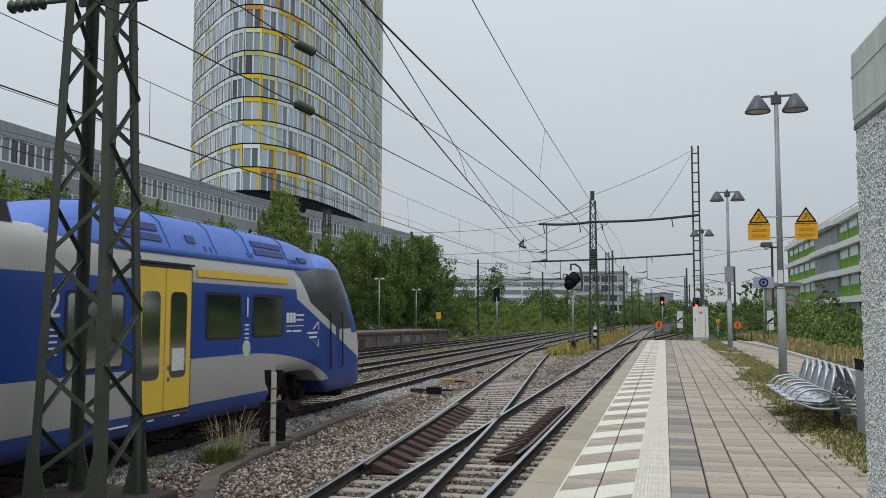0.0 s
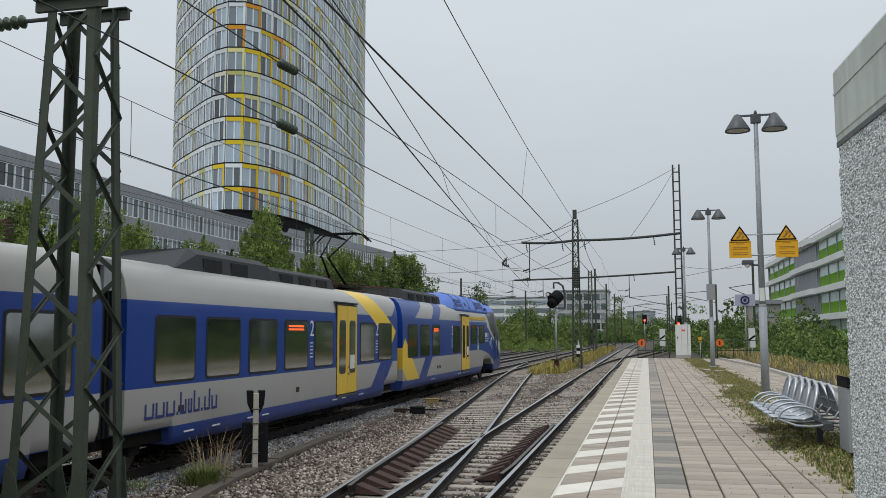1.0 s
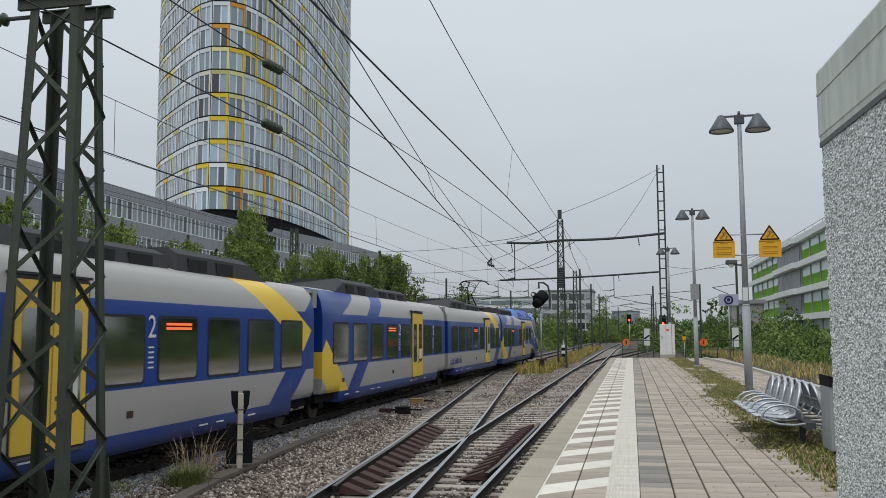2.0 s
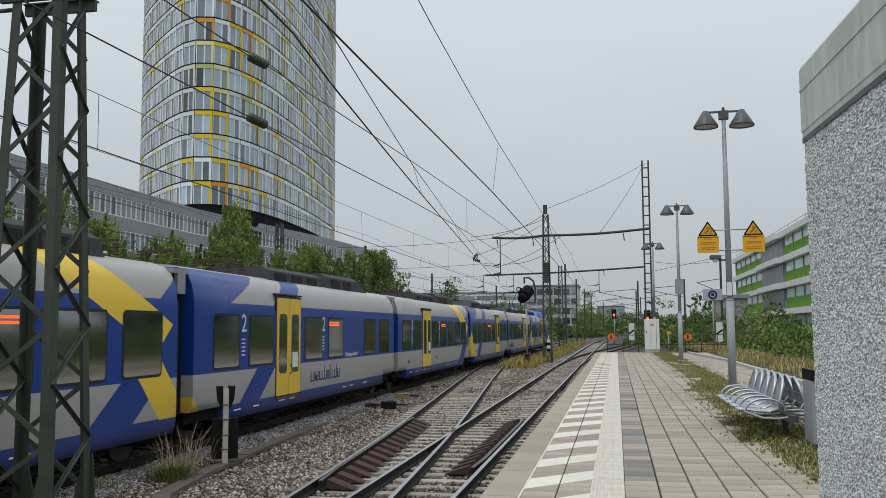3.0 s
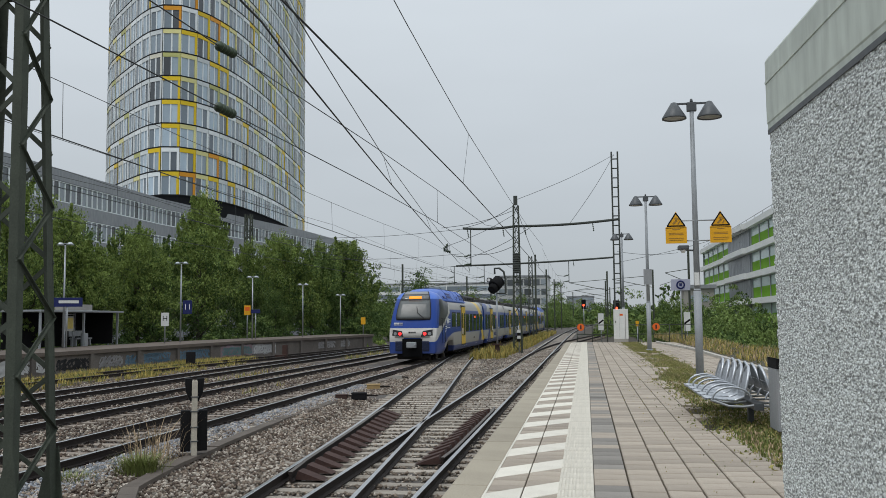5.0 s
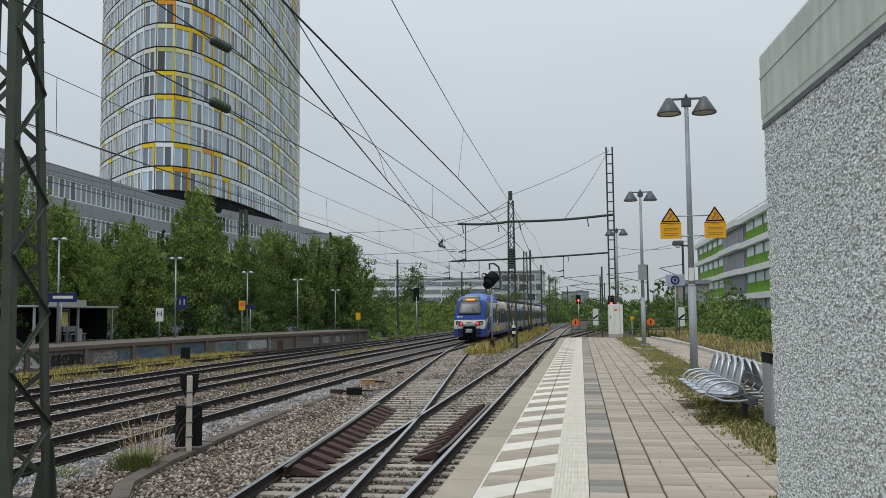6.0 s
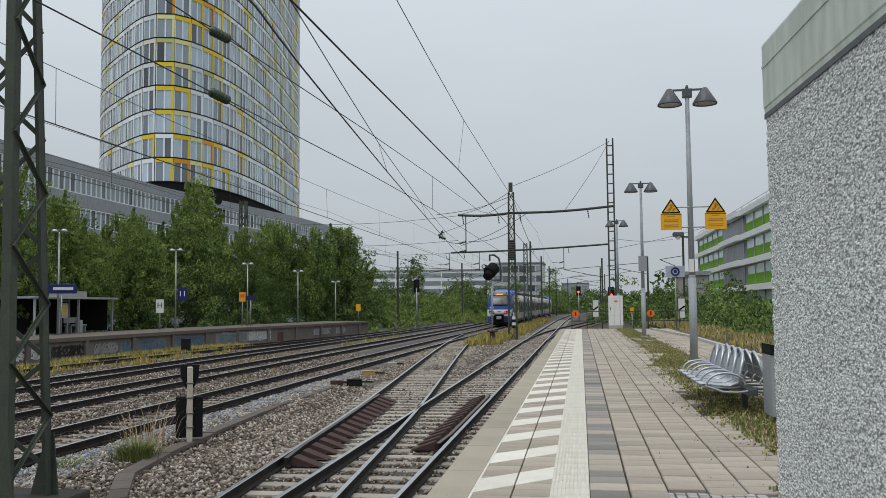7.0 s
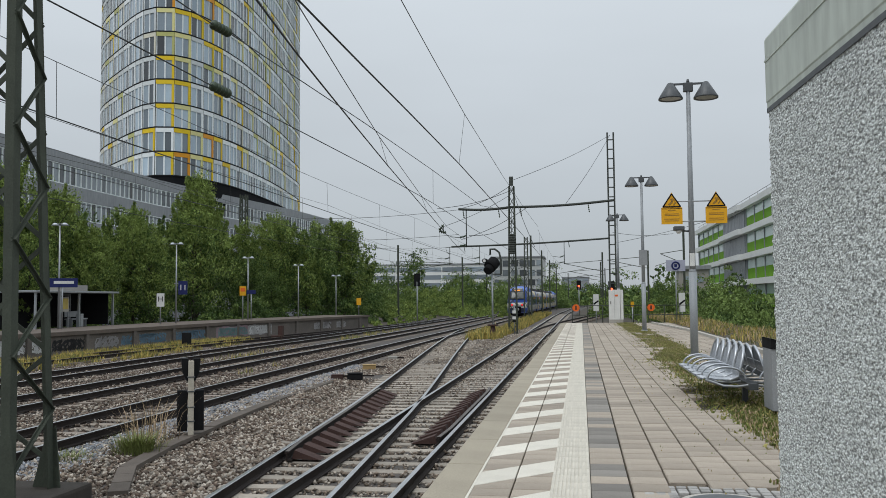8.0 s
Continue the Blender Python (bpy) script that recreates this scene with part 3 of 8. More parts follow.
def platform_lamp(m, signs=False):
    root = tagged(empty("platform_lamp", m), "grey steel platform lamp with two conical hoods", "street lamp", "platform lamps")
    bm = bmesh.new()
    rod(bm, (0, 0, -0.03), (0, 0, 0.06), 0.16, 0.16, 16)
    rod(bm, (0, 0, 0), (0, 0, 2.3), 0.105, 0.105, 16)
    rod(bm, (0, 0, 2.3), (0, 0, 2.36), 0.105, 0.085, 16)
    rod(bm, (0, 0, 2.36), (0, 0, 7.3), 0.085, 0.055, 16)
    part("pole", bm, POLE_GREY, root)
    bm = bmesh.new()
    box(bm, -0.13, 0.13, -0.07, 0.07, 7.25, 7.5, bevel=0.02)
    rod(bm, (0, 0, 7.5), (0, 0, 7.6), 0.05, 0.03, 10)
    part("head", bm, HOOD_GREY, root)
    for s in (-1, 1):
        bm = bmesh.new()
        beam(bm, (0, 0, 7.47), (s * 0.47, 0, 7.47), 0.05, 0.05)
        part("arm", bm, HOOD_GREY, root)
        bm = bmesh.new()
        seg = 28
        prof = [(0.03, 7.52), (0.08, 7.5), (0.33, 7.09), (0.33, 7.05), (0.29, 7.06), (0.06, 7.44)]
        rings = [[bm.verts.new((s * 0.47 + r * math.cos(2 * math.pi * k / seg), r * math.sin(2 * math.pi * k / seg), z)) for k in range(seg)] for r, z in prof]
        for a, b in zip(rings, rings[1:]):
            for k in range(seg):
                f = bm.faces.new((a[k], a[(k + 1) % seg], b[(k + 1) % seg], b[k]))
                f.smooth = True
        bm.faces.new(rings[0])
        hood = part("hood", bm, HOOD_GREY, root)
        bm = bmesh.new()
        rod(bm, (s * 0.47, 0, 7.075), (s * 0.47, 0, 7.12), 0.285, 0.26, 24)
        part("diffuser", bm, LAMP_GLASS, hood, "pale lamp glass")
    return root


LAMP_GLASS = surf("lamp_glass", (0.5, 0.5, 0.48), (0.38, 0.38, 0.36), 5, 0.35, bump=0.0)
LAMP1 = platform_lamp(pose(3.0, 24.4, 0))
platform_lamp(pose(3.0, 43.2, 0))
platform_lamp(pose(2.6, 62, -0.03))

# ---- the train ----
CAR_L, END_L = 16.95, 21.4


def cab_y(y):
    """Length along the end car: the cab ahead of the wheel arch is drawn out into a long nose."""
    return y if y < 18.6 else 18.6 + (y - 18.6) * 1.6


T_BLUE, T_GREY, T_YEL = (0.008, 0.05, 0.275), (0.43, 0.41, 0.385), (0.9, 0.6, 0.06)
T_ROOFBLUE, T_DARK = (0.085, 0.19, 0.62), (0.035, 0.037, 0.042)


class Nodes:
    """Small arithmetic on shader sockets, for painted bands and slashes."""

    def __init__(self, m):
        self.n, self.l = m.node_tree.nodes, m.node_tree.links

    def op(self, kind, a, b=0.0):
        q = self.n.new("ShaderNodeMath")
        q.operation = kind
        for i, v in enumerate((a, b)):
            if isinstance(v, (int, float)):
                q.inputs[i].default_value = v
            else:
                self.l.new(v, q.inputs[i])
        return q.outputs[0]

    def gt(self, a, b):
        return self.op("GREATER_THAN", a, b)

    def lt(self, a, b):
        return self.op("LESS_THAN", a, b)

    def both(self, *xs):
        out = xs[0]
        for x in xs[1:]:
            out = self.op("MULTIPLY", out, x)
        return out

    def over(self, base, colour, mask):
        q = self.n.new("ShaderNodeMix")
        q.data_type = "RGBA"
        if isinstance(base, tuple):
            q.inputs["A"].default_value = (*base, 1)
        else:
            self.l.new(base, q.inputs["A"])
        q.inputs["B"].default_value = (*colour, 1)
        self.l.new(mask, q.inputs["Factor"])
        return q.outputs["Result"]


def livery(name, end, pattern, length):
    """Blue car with grey bands and slanted blue and yellow slashes near one coupling, plus road dirt."""
    m = bpy.data.materials.new(name)
    m.use_nodes = True
    k = Nodes(m)
    p = k.n["Principled BSDF"]
    tc = k.n.new("ShaderNodeTexCoord")
    sp = k.n.new("ShaderNodeSeparateXYZ")
    k.l.new(tc.outputs["Object"], sp.inputs[0])
    x, y, z = sp.outputs
    ax = k.op("ABSOLUTE", x)
    col = k.over(T_BLUE, T_GREY, k.gt(z, 3.02))
    col = k.over(col, T_GREY, k.both(k.gt(z, 0.76), k.lt(z, 1.5)))
    if "A" in pattern:
        col = k.over(col, T_BLUE, k.both(k.gt(z, 3.0), k.lt(z, 3.72), k.lt(k.op("SUBTRACT", y, k.op("MULTIPLY", k.op("SUBTRACT", z, 3.02), 2.6)), 2.1)))
        v = k.op("SUBTRACT", y, k.op("MULTIPLY", k.op("SUBTRACT", z, 3.02), 1.6))
        col = k.over(col, T_BLUE, k.both(k.gt(z, 3.0), k.lt(z, 3.72), k.gt(v, 4.6), k.lt(v, 5.9)))
        v = k.op("SUBTRACT", y, k.op("MULTIPLY", k.op("SUBTRACT", z, 0.76), 1.3))
        col = k.over(col, T_BLUE, k.both(k.lt(z, 1.5), k.gt(v, 2.6), k.lt(v, 3.75)))
        v = k.op("ADD", y, k.op("MULTIPLY", k.op("SUBTRACT", z, 1.9), 1.3))
        w = k.op("SUBTRACT", z, k.op("MULTIPLY", y, 1.1))
        if "C" in pattern:  # only a small yellow corner by the coupling
            col = k.over(col, T_YEL, k.both(k.gt(z, 0.74), k.lt(v, -0.75)))
        else:
            col = k.over(col, T_YEL, k.both(k.gt(z, 0.74), k.lt(v, 1.15), k.gt(v, -0.6), k.lt(w, 1.55)))
    if "B" in pattern:
        u = k.op("MULTIPLY", y, -1.0) if end else k.op("SUBTRACT", y, length)
        v = k.op("ADD", u, k.op("MULTIPLY", k.op("SUBTRACT", z, 3.65), 2.2))
        w = k.op("SUBTRACT", z, k.op("MULTIPLY", u, 0.9))
        col = k.over(col, T_YEL, k.both(k.gt(w, 3.0), k.lt(z, 3.75), k.gt(v, -4.8), k.lt(v, -3.0)))
        v = k.op("SUBTRACT", u, k.op("MULTIPLY", k.op("SUBTRACT", z, 0.76), 1.35))
        col = k.over(col, T_BLUE, k.both(k.lt(z, 1.5), k.gt(v, -3.3), k.lt(v, -1.9)))
        v = k.op("SUBTRACT", u, k.op("MULTIPLY", k.op("SUBTRACT", z, 3.02), 1.6))
        col = k.over(col, T_BLUE, k.both(k.gt(z, 3.0), k.lt(z, 3.72), k.gt(v, -1.0), k.gt(u, -1.35)))
        if end:
            v = k.op("SUBTRACT", k.op("MULTIPLY", u, -1.0), k.op("MULTIPLY", k.op("SUBTRACT", z, 0.76), 0.95))
            col = k.over(col, T_YEL, k.both(k.gt(z, 0.74), k.lt(z, 1.95), k.gt(v, -0.1), k.lt(v, 1.0)))
    if end:
        # lower grey band sweeps down over the wheel arch; the cab side is dark with a pale line under it
        dz = k.op("DIVIDE", k.op("SUBTRACT", z, 0.3), 1.3)
        reach = k.op("MULTIPLY", k.op("SQRT", k.op("MAXIMUM", k.op("SUBTRACT", 1.0, k.op("MULTIPLY", dz, dz)), 0.0)), 5.2)
        arch = k.lt(k.op("SUBTRACT", y, 14.0), reach)
        col = k.over(col, T_GREY, k.both(k.gt(y, 12.0), k.gt(z, 0.76), k.lt(z, 1.6), arch))
        col = k.over(col, T_BLUE, k.both(k.gt(y, 13.0), k.lt(z, 1.6), k.op("SUBTRACT", 1.0, arch)))
        line = k.op("ADD", k.op("SUBTRACT", z, 2.57), k.op("MULTIPLY", k.op("SUBTRACT", y, 17.98), 0.36))
        col = k.over(col, T_BLUE, k.both(k.gt(y, 16.0), k.gt(z, 1.6), k.lt(z, 3.6)))
        col = k.over(col, T_GREY, k.both(k.gt(y, 12), k.gt(z, 3.02), k.lt(k.op("ADD", y, k.op("MULTIPLY", k.op("SUBTRACT", z, 3.02), 0.9)), 17.3)))
        col = k.over(col, (0.55, 0.53, 0.5), k.both(k.gt(y, 16.8), k.lt(z, 3.3), k.gt(line, -0.2), k.gt(ax, 0.5)))
        col = k.over(col, (0.6, 0.58, 0.55), k.both(k.gt(y, 20.95), k.gt(z, 1.4), k.lt(z, 1.92)))
        steep = k.op("ADD", y, k.op("MULTIPLY", k.op("SUBTRACT", z, 3.02), 0.9))
        col = k.over(col, T_DARK, k.both(k.gt(steep, 17.35), k.gt(line, 0.02), k.gt(z, 2.04), k.lt(z, 3.62), k.gt(ax, 0.9)))
        # blue front hood round the windscreen
        front = k.both(k.gt(k.op("ADD", y, k.op("MULTIPLY", k.op("SUBTRACT", z, 1.95), 0.5)), 20.6), k.gt(z, 1.92))
        col = k.over(col, T_BLUE, front)
        col = k.over(col, T_ROOFBLUE, k.both(k.gt(y, 9.0), k.gt(z, 3.62)))
    noise1 = k.n.new("ShaderNodeTexNoise")
    noise1.inputs["Scale"].default_value = 1.6
    noise1.inputs["Detail"].default_value = 6
    mp = k.n.new("ShaderNodeMapping")
    mp.inputs["Scale"].default_value = (1, 1, 0.25)
    k.l.new(tc.outputs["Object"], mp.inputs["Vector"])
    k.l.new(mp.outputs[0], noise1.inputs["Vector"])
    low = k.n.new("ShaderNodeMapRange")
    low.inputs["From Min"].default_value = 1.5
    low.inputs["From Max"].default_value = 0.4
    k.l.new(z, low.inputs["Value"])
    dirt = k.op("MULTIPLY", k.op("MULTIPLY", noise1.outputs[0], k.op("ADD", k.op("MULTIPLY", low.outputs[0], 0.65), 0.045)), 0.8)
    q = k.n.new("ShaderNodeMix")
    q.data_type = "RGBA"
    k.l.new(col, q.inputs["A"])
    q.inputs["B"].default_value = (0.16, 0.145, 0.13, 1)
    k.l.new(dirt, q.inputs["Factor"])
    k.l.new(q.outputs["Result"], p.inputs["Base Color"])
    p.inputs["Roughness"].default_value = 0.3
    p.inputs["Specular IOR Level"].default_value = 0.28
    return m


TRAIN_GLASS = surf("train_glass", (0.006, 0.011, 0.009), (0.02, 0.028, 0.024), 1.5, 0.03, bump=0.0, spec=1.0)
TRAIN_GLASS.node_tree.nodes["Principled BSDF"].inputs["IOR"].default_value = 2.3
WINDSCREEN = surf("windscreen", (0.13, 0.14, 0.14), (0.08, 0.085, 0.085), 0.8, 0.25, bump=0.0, spec=0.45)
WINDSCREEN_TOP = surf("windscreen_top", (0.09, 0.09, 0.085), (0.07, 0.07, 0.07), 0.8, 0.1, bump=0.0, spec=0.9)
GASKET = surf("gasket", (0.02, 0.02, 0.022), (0.03, 0.03, 0.03), 5, 0.7, bump=0.0)
DOOR_YEL = surf("door_yellow", T_YEL, (0.74, 0.48, 0.07), 1.5, 0.4, bump=0.02, stain=0.4)
ROOF_BLACK = surf("roof_black", (0.03, 0.031, 0.034), (0.05, 0.05, 0.052), 2, 0.7, bump=0.1)
UNDER = surf("underframe", (0.009, 0.0085, 0.008), (0.02, 0.017, 0.015), 3, 0.9, bump=0.2, spec=0.12)
RECESS_SHADE = surf("recess_shade_black", (0.005, 0.005, 0.0055), (0.009, 0.009, 0.01), 4, 0.9, bump=0.1, spec=0.08)
WHEEL = surf("wheel_steel", (0.09, 0.075, 0.065), (0.05, 0.045, 0.04), 5, 0.6, metal=0.5)
ROOF_BLUE = surf("roof_blue", T_ROOFBLUE, (0.07, 0.16, 0.54), 2, 0.42, bump=0.02)
ROOF_SEAM = surf("roof_seam", (0.05, 0.12, 0.42), (0.04, 0.1, 0.34), 2, 0.5, bump=0.0)
BELLOWS = surf("bellows", (0.022, 0.022, 0.024), (0.014, 0.014, 0.015), 4, 0.85)
DEST = glow("destination_display", (1.0, 0.3, 0.015), 0.9)
DEST_SIDE = glow("side_display", (1.0, 0.12, 0.02), 1.2)
TAIL_RED = glow("tail_light", (1.0, 0.03, 0.03), 2.2)
LETTER = surf("lettering_white", (0.8, 0.8, 0.8), (0.7, 0.7, 0.7), 3, 0.5, bump=0)
STICKER = surf("sticker_green", (0.45, 0.62, 0.42), (0.6, 0.7, 0.55), 9, 0.5, bump=0)
LETTER_BLUE = surf("lettering_blue", (0.03, 0.05, 0.2), (0.025, 0.04, 0.16), 3, 0.5, bump=0)

SIDE = [(1.36, 0.42), (1.415, 0.6), (1.43, 0.76), (1.43, 1.4), (1.43, 2.6), (1.425, 2.85), (1.405, 3.05), (1.36, 3.3), (1.27, 3.52), (1.1, 3.68), (0.8, 3.77), (0.4, 3.81)]


def rounded(bm, y0, y1, z0, z1, x, r=0.12, thick=0.012, side=1, mat=0):
    """A rounded panel standing on the side of the car."""
    pts = []
    for cy, cz, a0 in ((y1 - r, z1 - r, 0), (y0 + r, z1 - r, 90), (y0 + r, z0 + r, 180), (y1 - r, z0 + r, 270)):
        for a in (0, 30, 60, 90):
            t = radians(a0 + a)
            pts.append((cy + r * math.cos(t), cz + r * math.sin(t)))
    A = [bm.verts.new((side * x, a, b)) for a, b in pts]
    B = [bm.verts.new((side * (x + thick), a, b)) for a, b in pts]
    for f in ([bm.faces.new(B)] + [bm.faces.new((A[i], A[(i + 1) % len(A)], B[(i + 1) % len(B)], B[i])) for i in range(len(A))]):
        f.material_index = mat
    bmesh.ops.recalc_face_normals(bm, faces=bm.faces)
    return bm


def side_window(car, y0, y1, side, sash=False, sill=1.55):
    w = part("window", rounded(bmesh.new(), y0, y1, sill, 2.78 + 0.2 * (sill - 1.55), 1.425, 0.1, 0.012, side), GASKET, car)
    part("pane", rounded(bmesh.new(), y0 + 0.05, y1 - 0.05, sill + 0.05, 2.73 + 0.2 * (sill - 1.55), 1.435, 0.07, 0.007, side), TRAIN_GLASS, w)
    if sash:
        bm = bmesh.new()
        box(bm, side * 1.438, side * 1.447, y0 + 0.05, y1 - 0.05, 2.38, 2.4)
        part("sash_bar", bm, GASKET, w)


def side_door(car, y0, y1, side):
    mid = (y0 + y1) / 2
    d = part("door_frame", rounded(bmesh.new(), y0 - 0.05, y1 + 0.05, 0.7, 3.28, 1.42, 0.05, 0.016, side), GASKET, car)
    for k, (a, b) in enumerate(((y0, mid - 0.012), (mid + 0.012, y1))):
        bm = rounded(bmesh.new(), a, b, 0.74, 3.23, 1.43, 0.03, 0.018, side)
        leaf = part("door_leaf", bm, DOOR_YEL, car, "yellow sliding door leaf")
        c = (a + b) / 2
        part("door_window", rounded(bmesh.new(), c - 0.27, c + 0.27, 1.3, 2.82, 1.448, 0.12, 0.006, side), TRAIN_GLASS, leaf)
        if k == 1:
            bm = bmesh.new()
            box(bm, side * 1.452, side * 1.458, c - 0.2, c + 0.2, 1.42, 1.82)
            part("notice", bm, WHITE, leaf, "white paper notice")
            for zz in (1.28, 1.48):
                part("door_button", rod(bmesh.new(), (side * 1.44, a + 0.12, zz), (side * 1.46, a + 0.12, zz), 0.04, seg=10), HOOD_GREY, leaf)
    bm = bmesh.new()
    box(bm, side * 1.36, side * 1.44, y0 - 0.12, y1 + 0.12, 3.3, 3.34)
    part("rain_gutter", bm, GASKET, car)
    bm = bmesh.new()
    box(bm, side * 1.36, side * 1.47, y0, y1, 0.66, 0.7)
    part("step", bm, HOOD_GREY, car)


def bogie(name, car, y, half=1.25):
    b = tagged(part(name, bogie_frame(y, half), UNDER, car))
    for s in (-1, 1):
        for e in (-1, 1):
            bm = bmesh.new()
            rod(bm, (s * 0.7, y + e * half, 0.43), (s * 0.83, y + e * half, 0.43), 0.43, seg=24)
            rod(bm, (s * 0.83, y + e * half, 0.43), (s * 0.9, y + e * half, 0.43), 0.16, seg=12)
            part("wheel", bm, WHEEL, b)


def bogie_frame(y, half):
    bm = bmesh.new()
    for s in (-1, 1):
        box(bm, s * 0.92 - 0.08, s * 0.92 + 0.08, y - half - 0.3, y + half + 0.3, 0.5, 0.72, bevel=0.03)
        for e in (-1, 1):
            box(bm, s * 0.95 - 0.12, s * 0.95 + 0.12, y + e * half - 0.18, y + e * half + 0.18, 0.3, 0.6, bevel=0.03)
            rod(bm, (s * 1.05, y + e * half * 0.55, 0.45), (s * 1.05, y + e * half * 0.55, 0.95), 0.09, seg=10)
        rod(bm, (s * 1.1, y - 0.2, 0.6), (s * 1.1, y - 0.2, 1.0), 0.16, seg=12)
    box(bm, -0.9, 0.9, y - 0.2, y + 0.2, 0.45, 0.75)
    return bm


def profile_ring(y, half=1.43, top=3.83, bottom=0.42, squeeze=1.0):
    pts = [(a * half / 1.43, z) for a, z in SIDE]
    h0 = 0.42
    out = []
    for a, z in pts:
        t = (z - h0) / (3.83 - h0)
        out.append((a, bottom + (top - bottom) * t))
    out.append((0, top))
    return [Vector((a, cab_y(y), z)) for a, z in out] + [Vector((-a, cab_y(y), z)) for a, z in out[-2::-1]]


def loft(bm, rings, cap0=True, cap1=True):
    vs = [[bm.verts.new(p) for p in r] for r in rings]
    for a, b in zip(vs, vs[1:]):
        for i in range(len(a) - 1):
            bm.faces.new((a[i], a[i + 1], b[i + 1], b[i])).smooth = True
        bm.faces.new((a[-1], a[0], b[0], b[-1]))
    if cap0:
        bm.faces.new([bm.verts.new(p) for p in rings[0]])
    if cap1:
        bm.faces.new([bm.verts.new(p) for p in rings[-1]][::-1])
    bmesh.ops.recalc_face_normals(bm, faces=bm.faces)
    return bm


def underside(car, y0, y1):
    y = y0
    rng = random.Random(int(y1 * 10))
    while y < y1 - 0.4:
        w = rng.uniform(0.6, 1.6)
        part("underfloor_box", box(bmesh.new(), -1.22, 1.22, y, min(y + w - 0.06, y1), rng.uniform(0.24, 0.32), 0.5), UNDER, car)
        y += w


def roof_unit(car, y0, y1, w, h, vents=True, slope0=0.1, slope1=0.1):
    bm = bmesh.new()
    pts = [(-w, 3.66), (-w + 0.06, 3.66 + h * 0.75), (-w + 0.28, 3.66 + h), (w - 0.28, 3.66 + h), (w - 0.06, 3.66 + h * 0.75), (w, 3.66)]
    A = [bm.verts.new((a, y0 + (slope0 if z > 3.7 else 0), z)) for a, z in pts]
    B = [bm.verts.new((a, y1 - (slope1 if z > 3.7 else 0), z)) for a, z in pts]
    bm.faces.new(A); bm.faces.new(B[::-1])
    for i in range(len(pts)):
        j = (i + 1) % len(pts)
        bm.faces.new((A[i], B[i], B[j], A[j]))
    bmesh.ops.recalc_face_normals(bm, faces=bm.faces)
    unit = part("roof_unit", bm, ROOF_BLACK, car, "black roof equipment housing")
    if vents:
        y = y0 + 0.5 + max(0, slope0 - 0.3)
        while y < y1 - 0.9 - slope1:
            for s in (-1, 1):
                bm = bmesh.new()
                box(bm, s * (w - 0.06), s * (w - 0.008), y, y + 0.8, 3.66 + h * 0.1, 3.66 + h * 0.62)
                part("vent_grille", bm, BELLOWS, unit)
            y += 1.25


def insulators(car, ys, z=3.8):
    for y in ys:
        bm = bmesh.new()
        for k in range(5):
            rod(bm, (0.45, y, z + 0.07 * k), (0.45, y, z + 0.07 * k + 0.03), 0.09, 0.05, 10)
            rod(bm, (-0.45, y, z + 0.07 * k), (-0.45, y, z + 0.07 * k + 0.03), 0.09, 0.05, 10)
        box(bm, -0.5, 0.5, y - 0.03, y + 0.03, z + 0.34, z + 0.38)
        part("insulator", bm, RUST, car)


def pantograph(car, y):
    p = part("pantograph", box(bmesh.new(), -0.6, 0.6, y - 0.9, y + 0.9, 3.9, 3.98), UNDER, car, "raised single-arm pantograph")
    bm = bmesh.new()
    for s in (-0.5, 0.5):
        rod(bm, (s * 0.5, y + 0.6, 3.98), (s * 0.2, y - 0.85, 4.85), 0.045, 0.035, 8)
    part("lower_arm", bm, UNDER, p)
    bm = bmesh.new()
    for s in (-0.3, 0.3):
        rod(bm, (s * 0.5, y - 0.85, 4.85), (s * 1.2, y + 0.75, 5.72), 0.028, 0.022, 8)
    part("upper_arm", bm, UNDER, p)
    bm = bmesh.new()
    for e in (-0.16, 0.16):
        tube(bm, [(-0.97, y + 0.75 + e, 5.5), (-0.75, y + 0.75 + e, 5.72), (-0.5, y + 0.75 + e, 5.78), (0.5, y + 0.75 + e, 5.78), (0.75, y + 0.75 + e, 5.72), (0.97, y + 0.75 + e, 5.5)], 0.025)
    beam(bm, (-0.45, y + 0.59, 5.73), (-0.45, y + 0.91, 5.73), 0.03)
    beam(bm, (0.45, y + 0.59, 5.73), (0.45, y + 0.91, 5.73), 0.03)
    part("collector_head", bm, UNDER, p)


def label_on_side(car, name, body, size, y, z, side, material, align="CENTER", lab=""):
    m = pose(side * 1.446, y, z, 90, 0, 90 if side > 0 else -90)
    return lettering(name, body, size, m, material, car, lab, align)


def bars(name, car, rows, side, material, lab=""):
    """Plain bars that stand for small writing: rows of (y0, y1, z, height)."""
    bm = bmesh.new()
    for y0, y1, z, h in rows:
        box(bm, side * 1.432, side * 1.4385, y0, y1, z - h / 2, z + h / 2)
    return part(name, bm, material, car, lab)


def class_mark(car, number, y, side):
    label_on_side(car, "class_number", number, 0.58, y, 2.55, side, LETTER, lab="white class number")
    bars("pictograms", car, [(y - 0.09, y + 0.09, 2.2 - 0.09 * k, 0.03) for k in range(5)], side, LETTER)


def skirt_marks(car, length, side):
    rng = random.Random(int(length * 7))
    rows = [(y, y + rng.uniform(0.15, 0.5), 0.62, 0.03) for y in [rng.uniform(1, length - 3) for _ in range(7)]]
    bars("small_lettering", car, rows, side, LETTER)
    bm = bmesh.new()
    for y in [rng.uniform(2, length - 4) for _ in range(2)]:
        box(bm, side * 1.431, side * 1.437, y, y + 0.2, 1.0, 1.12)
    part("emergency_label", bm, RUST, car, "small red label")


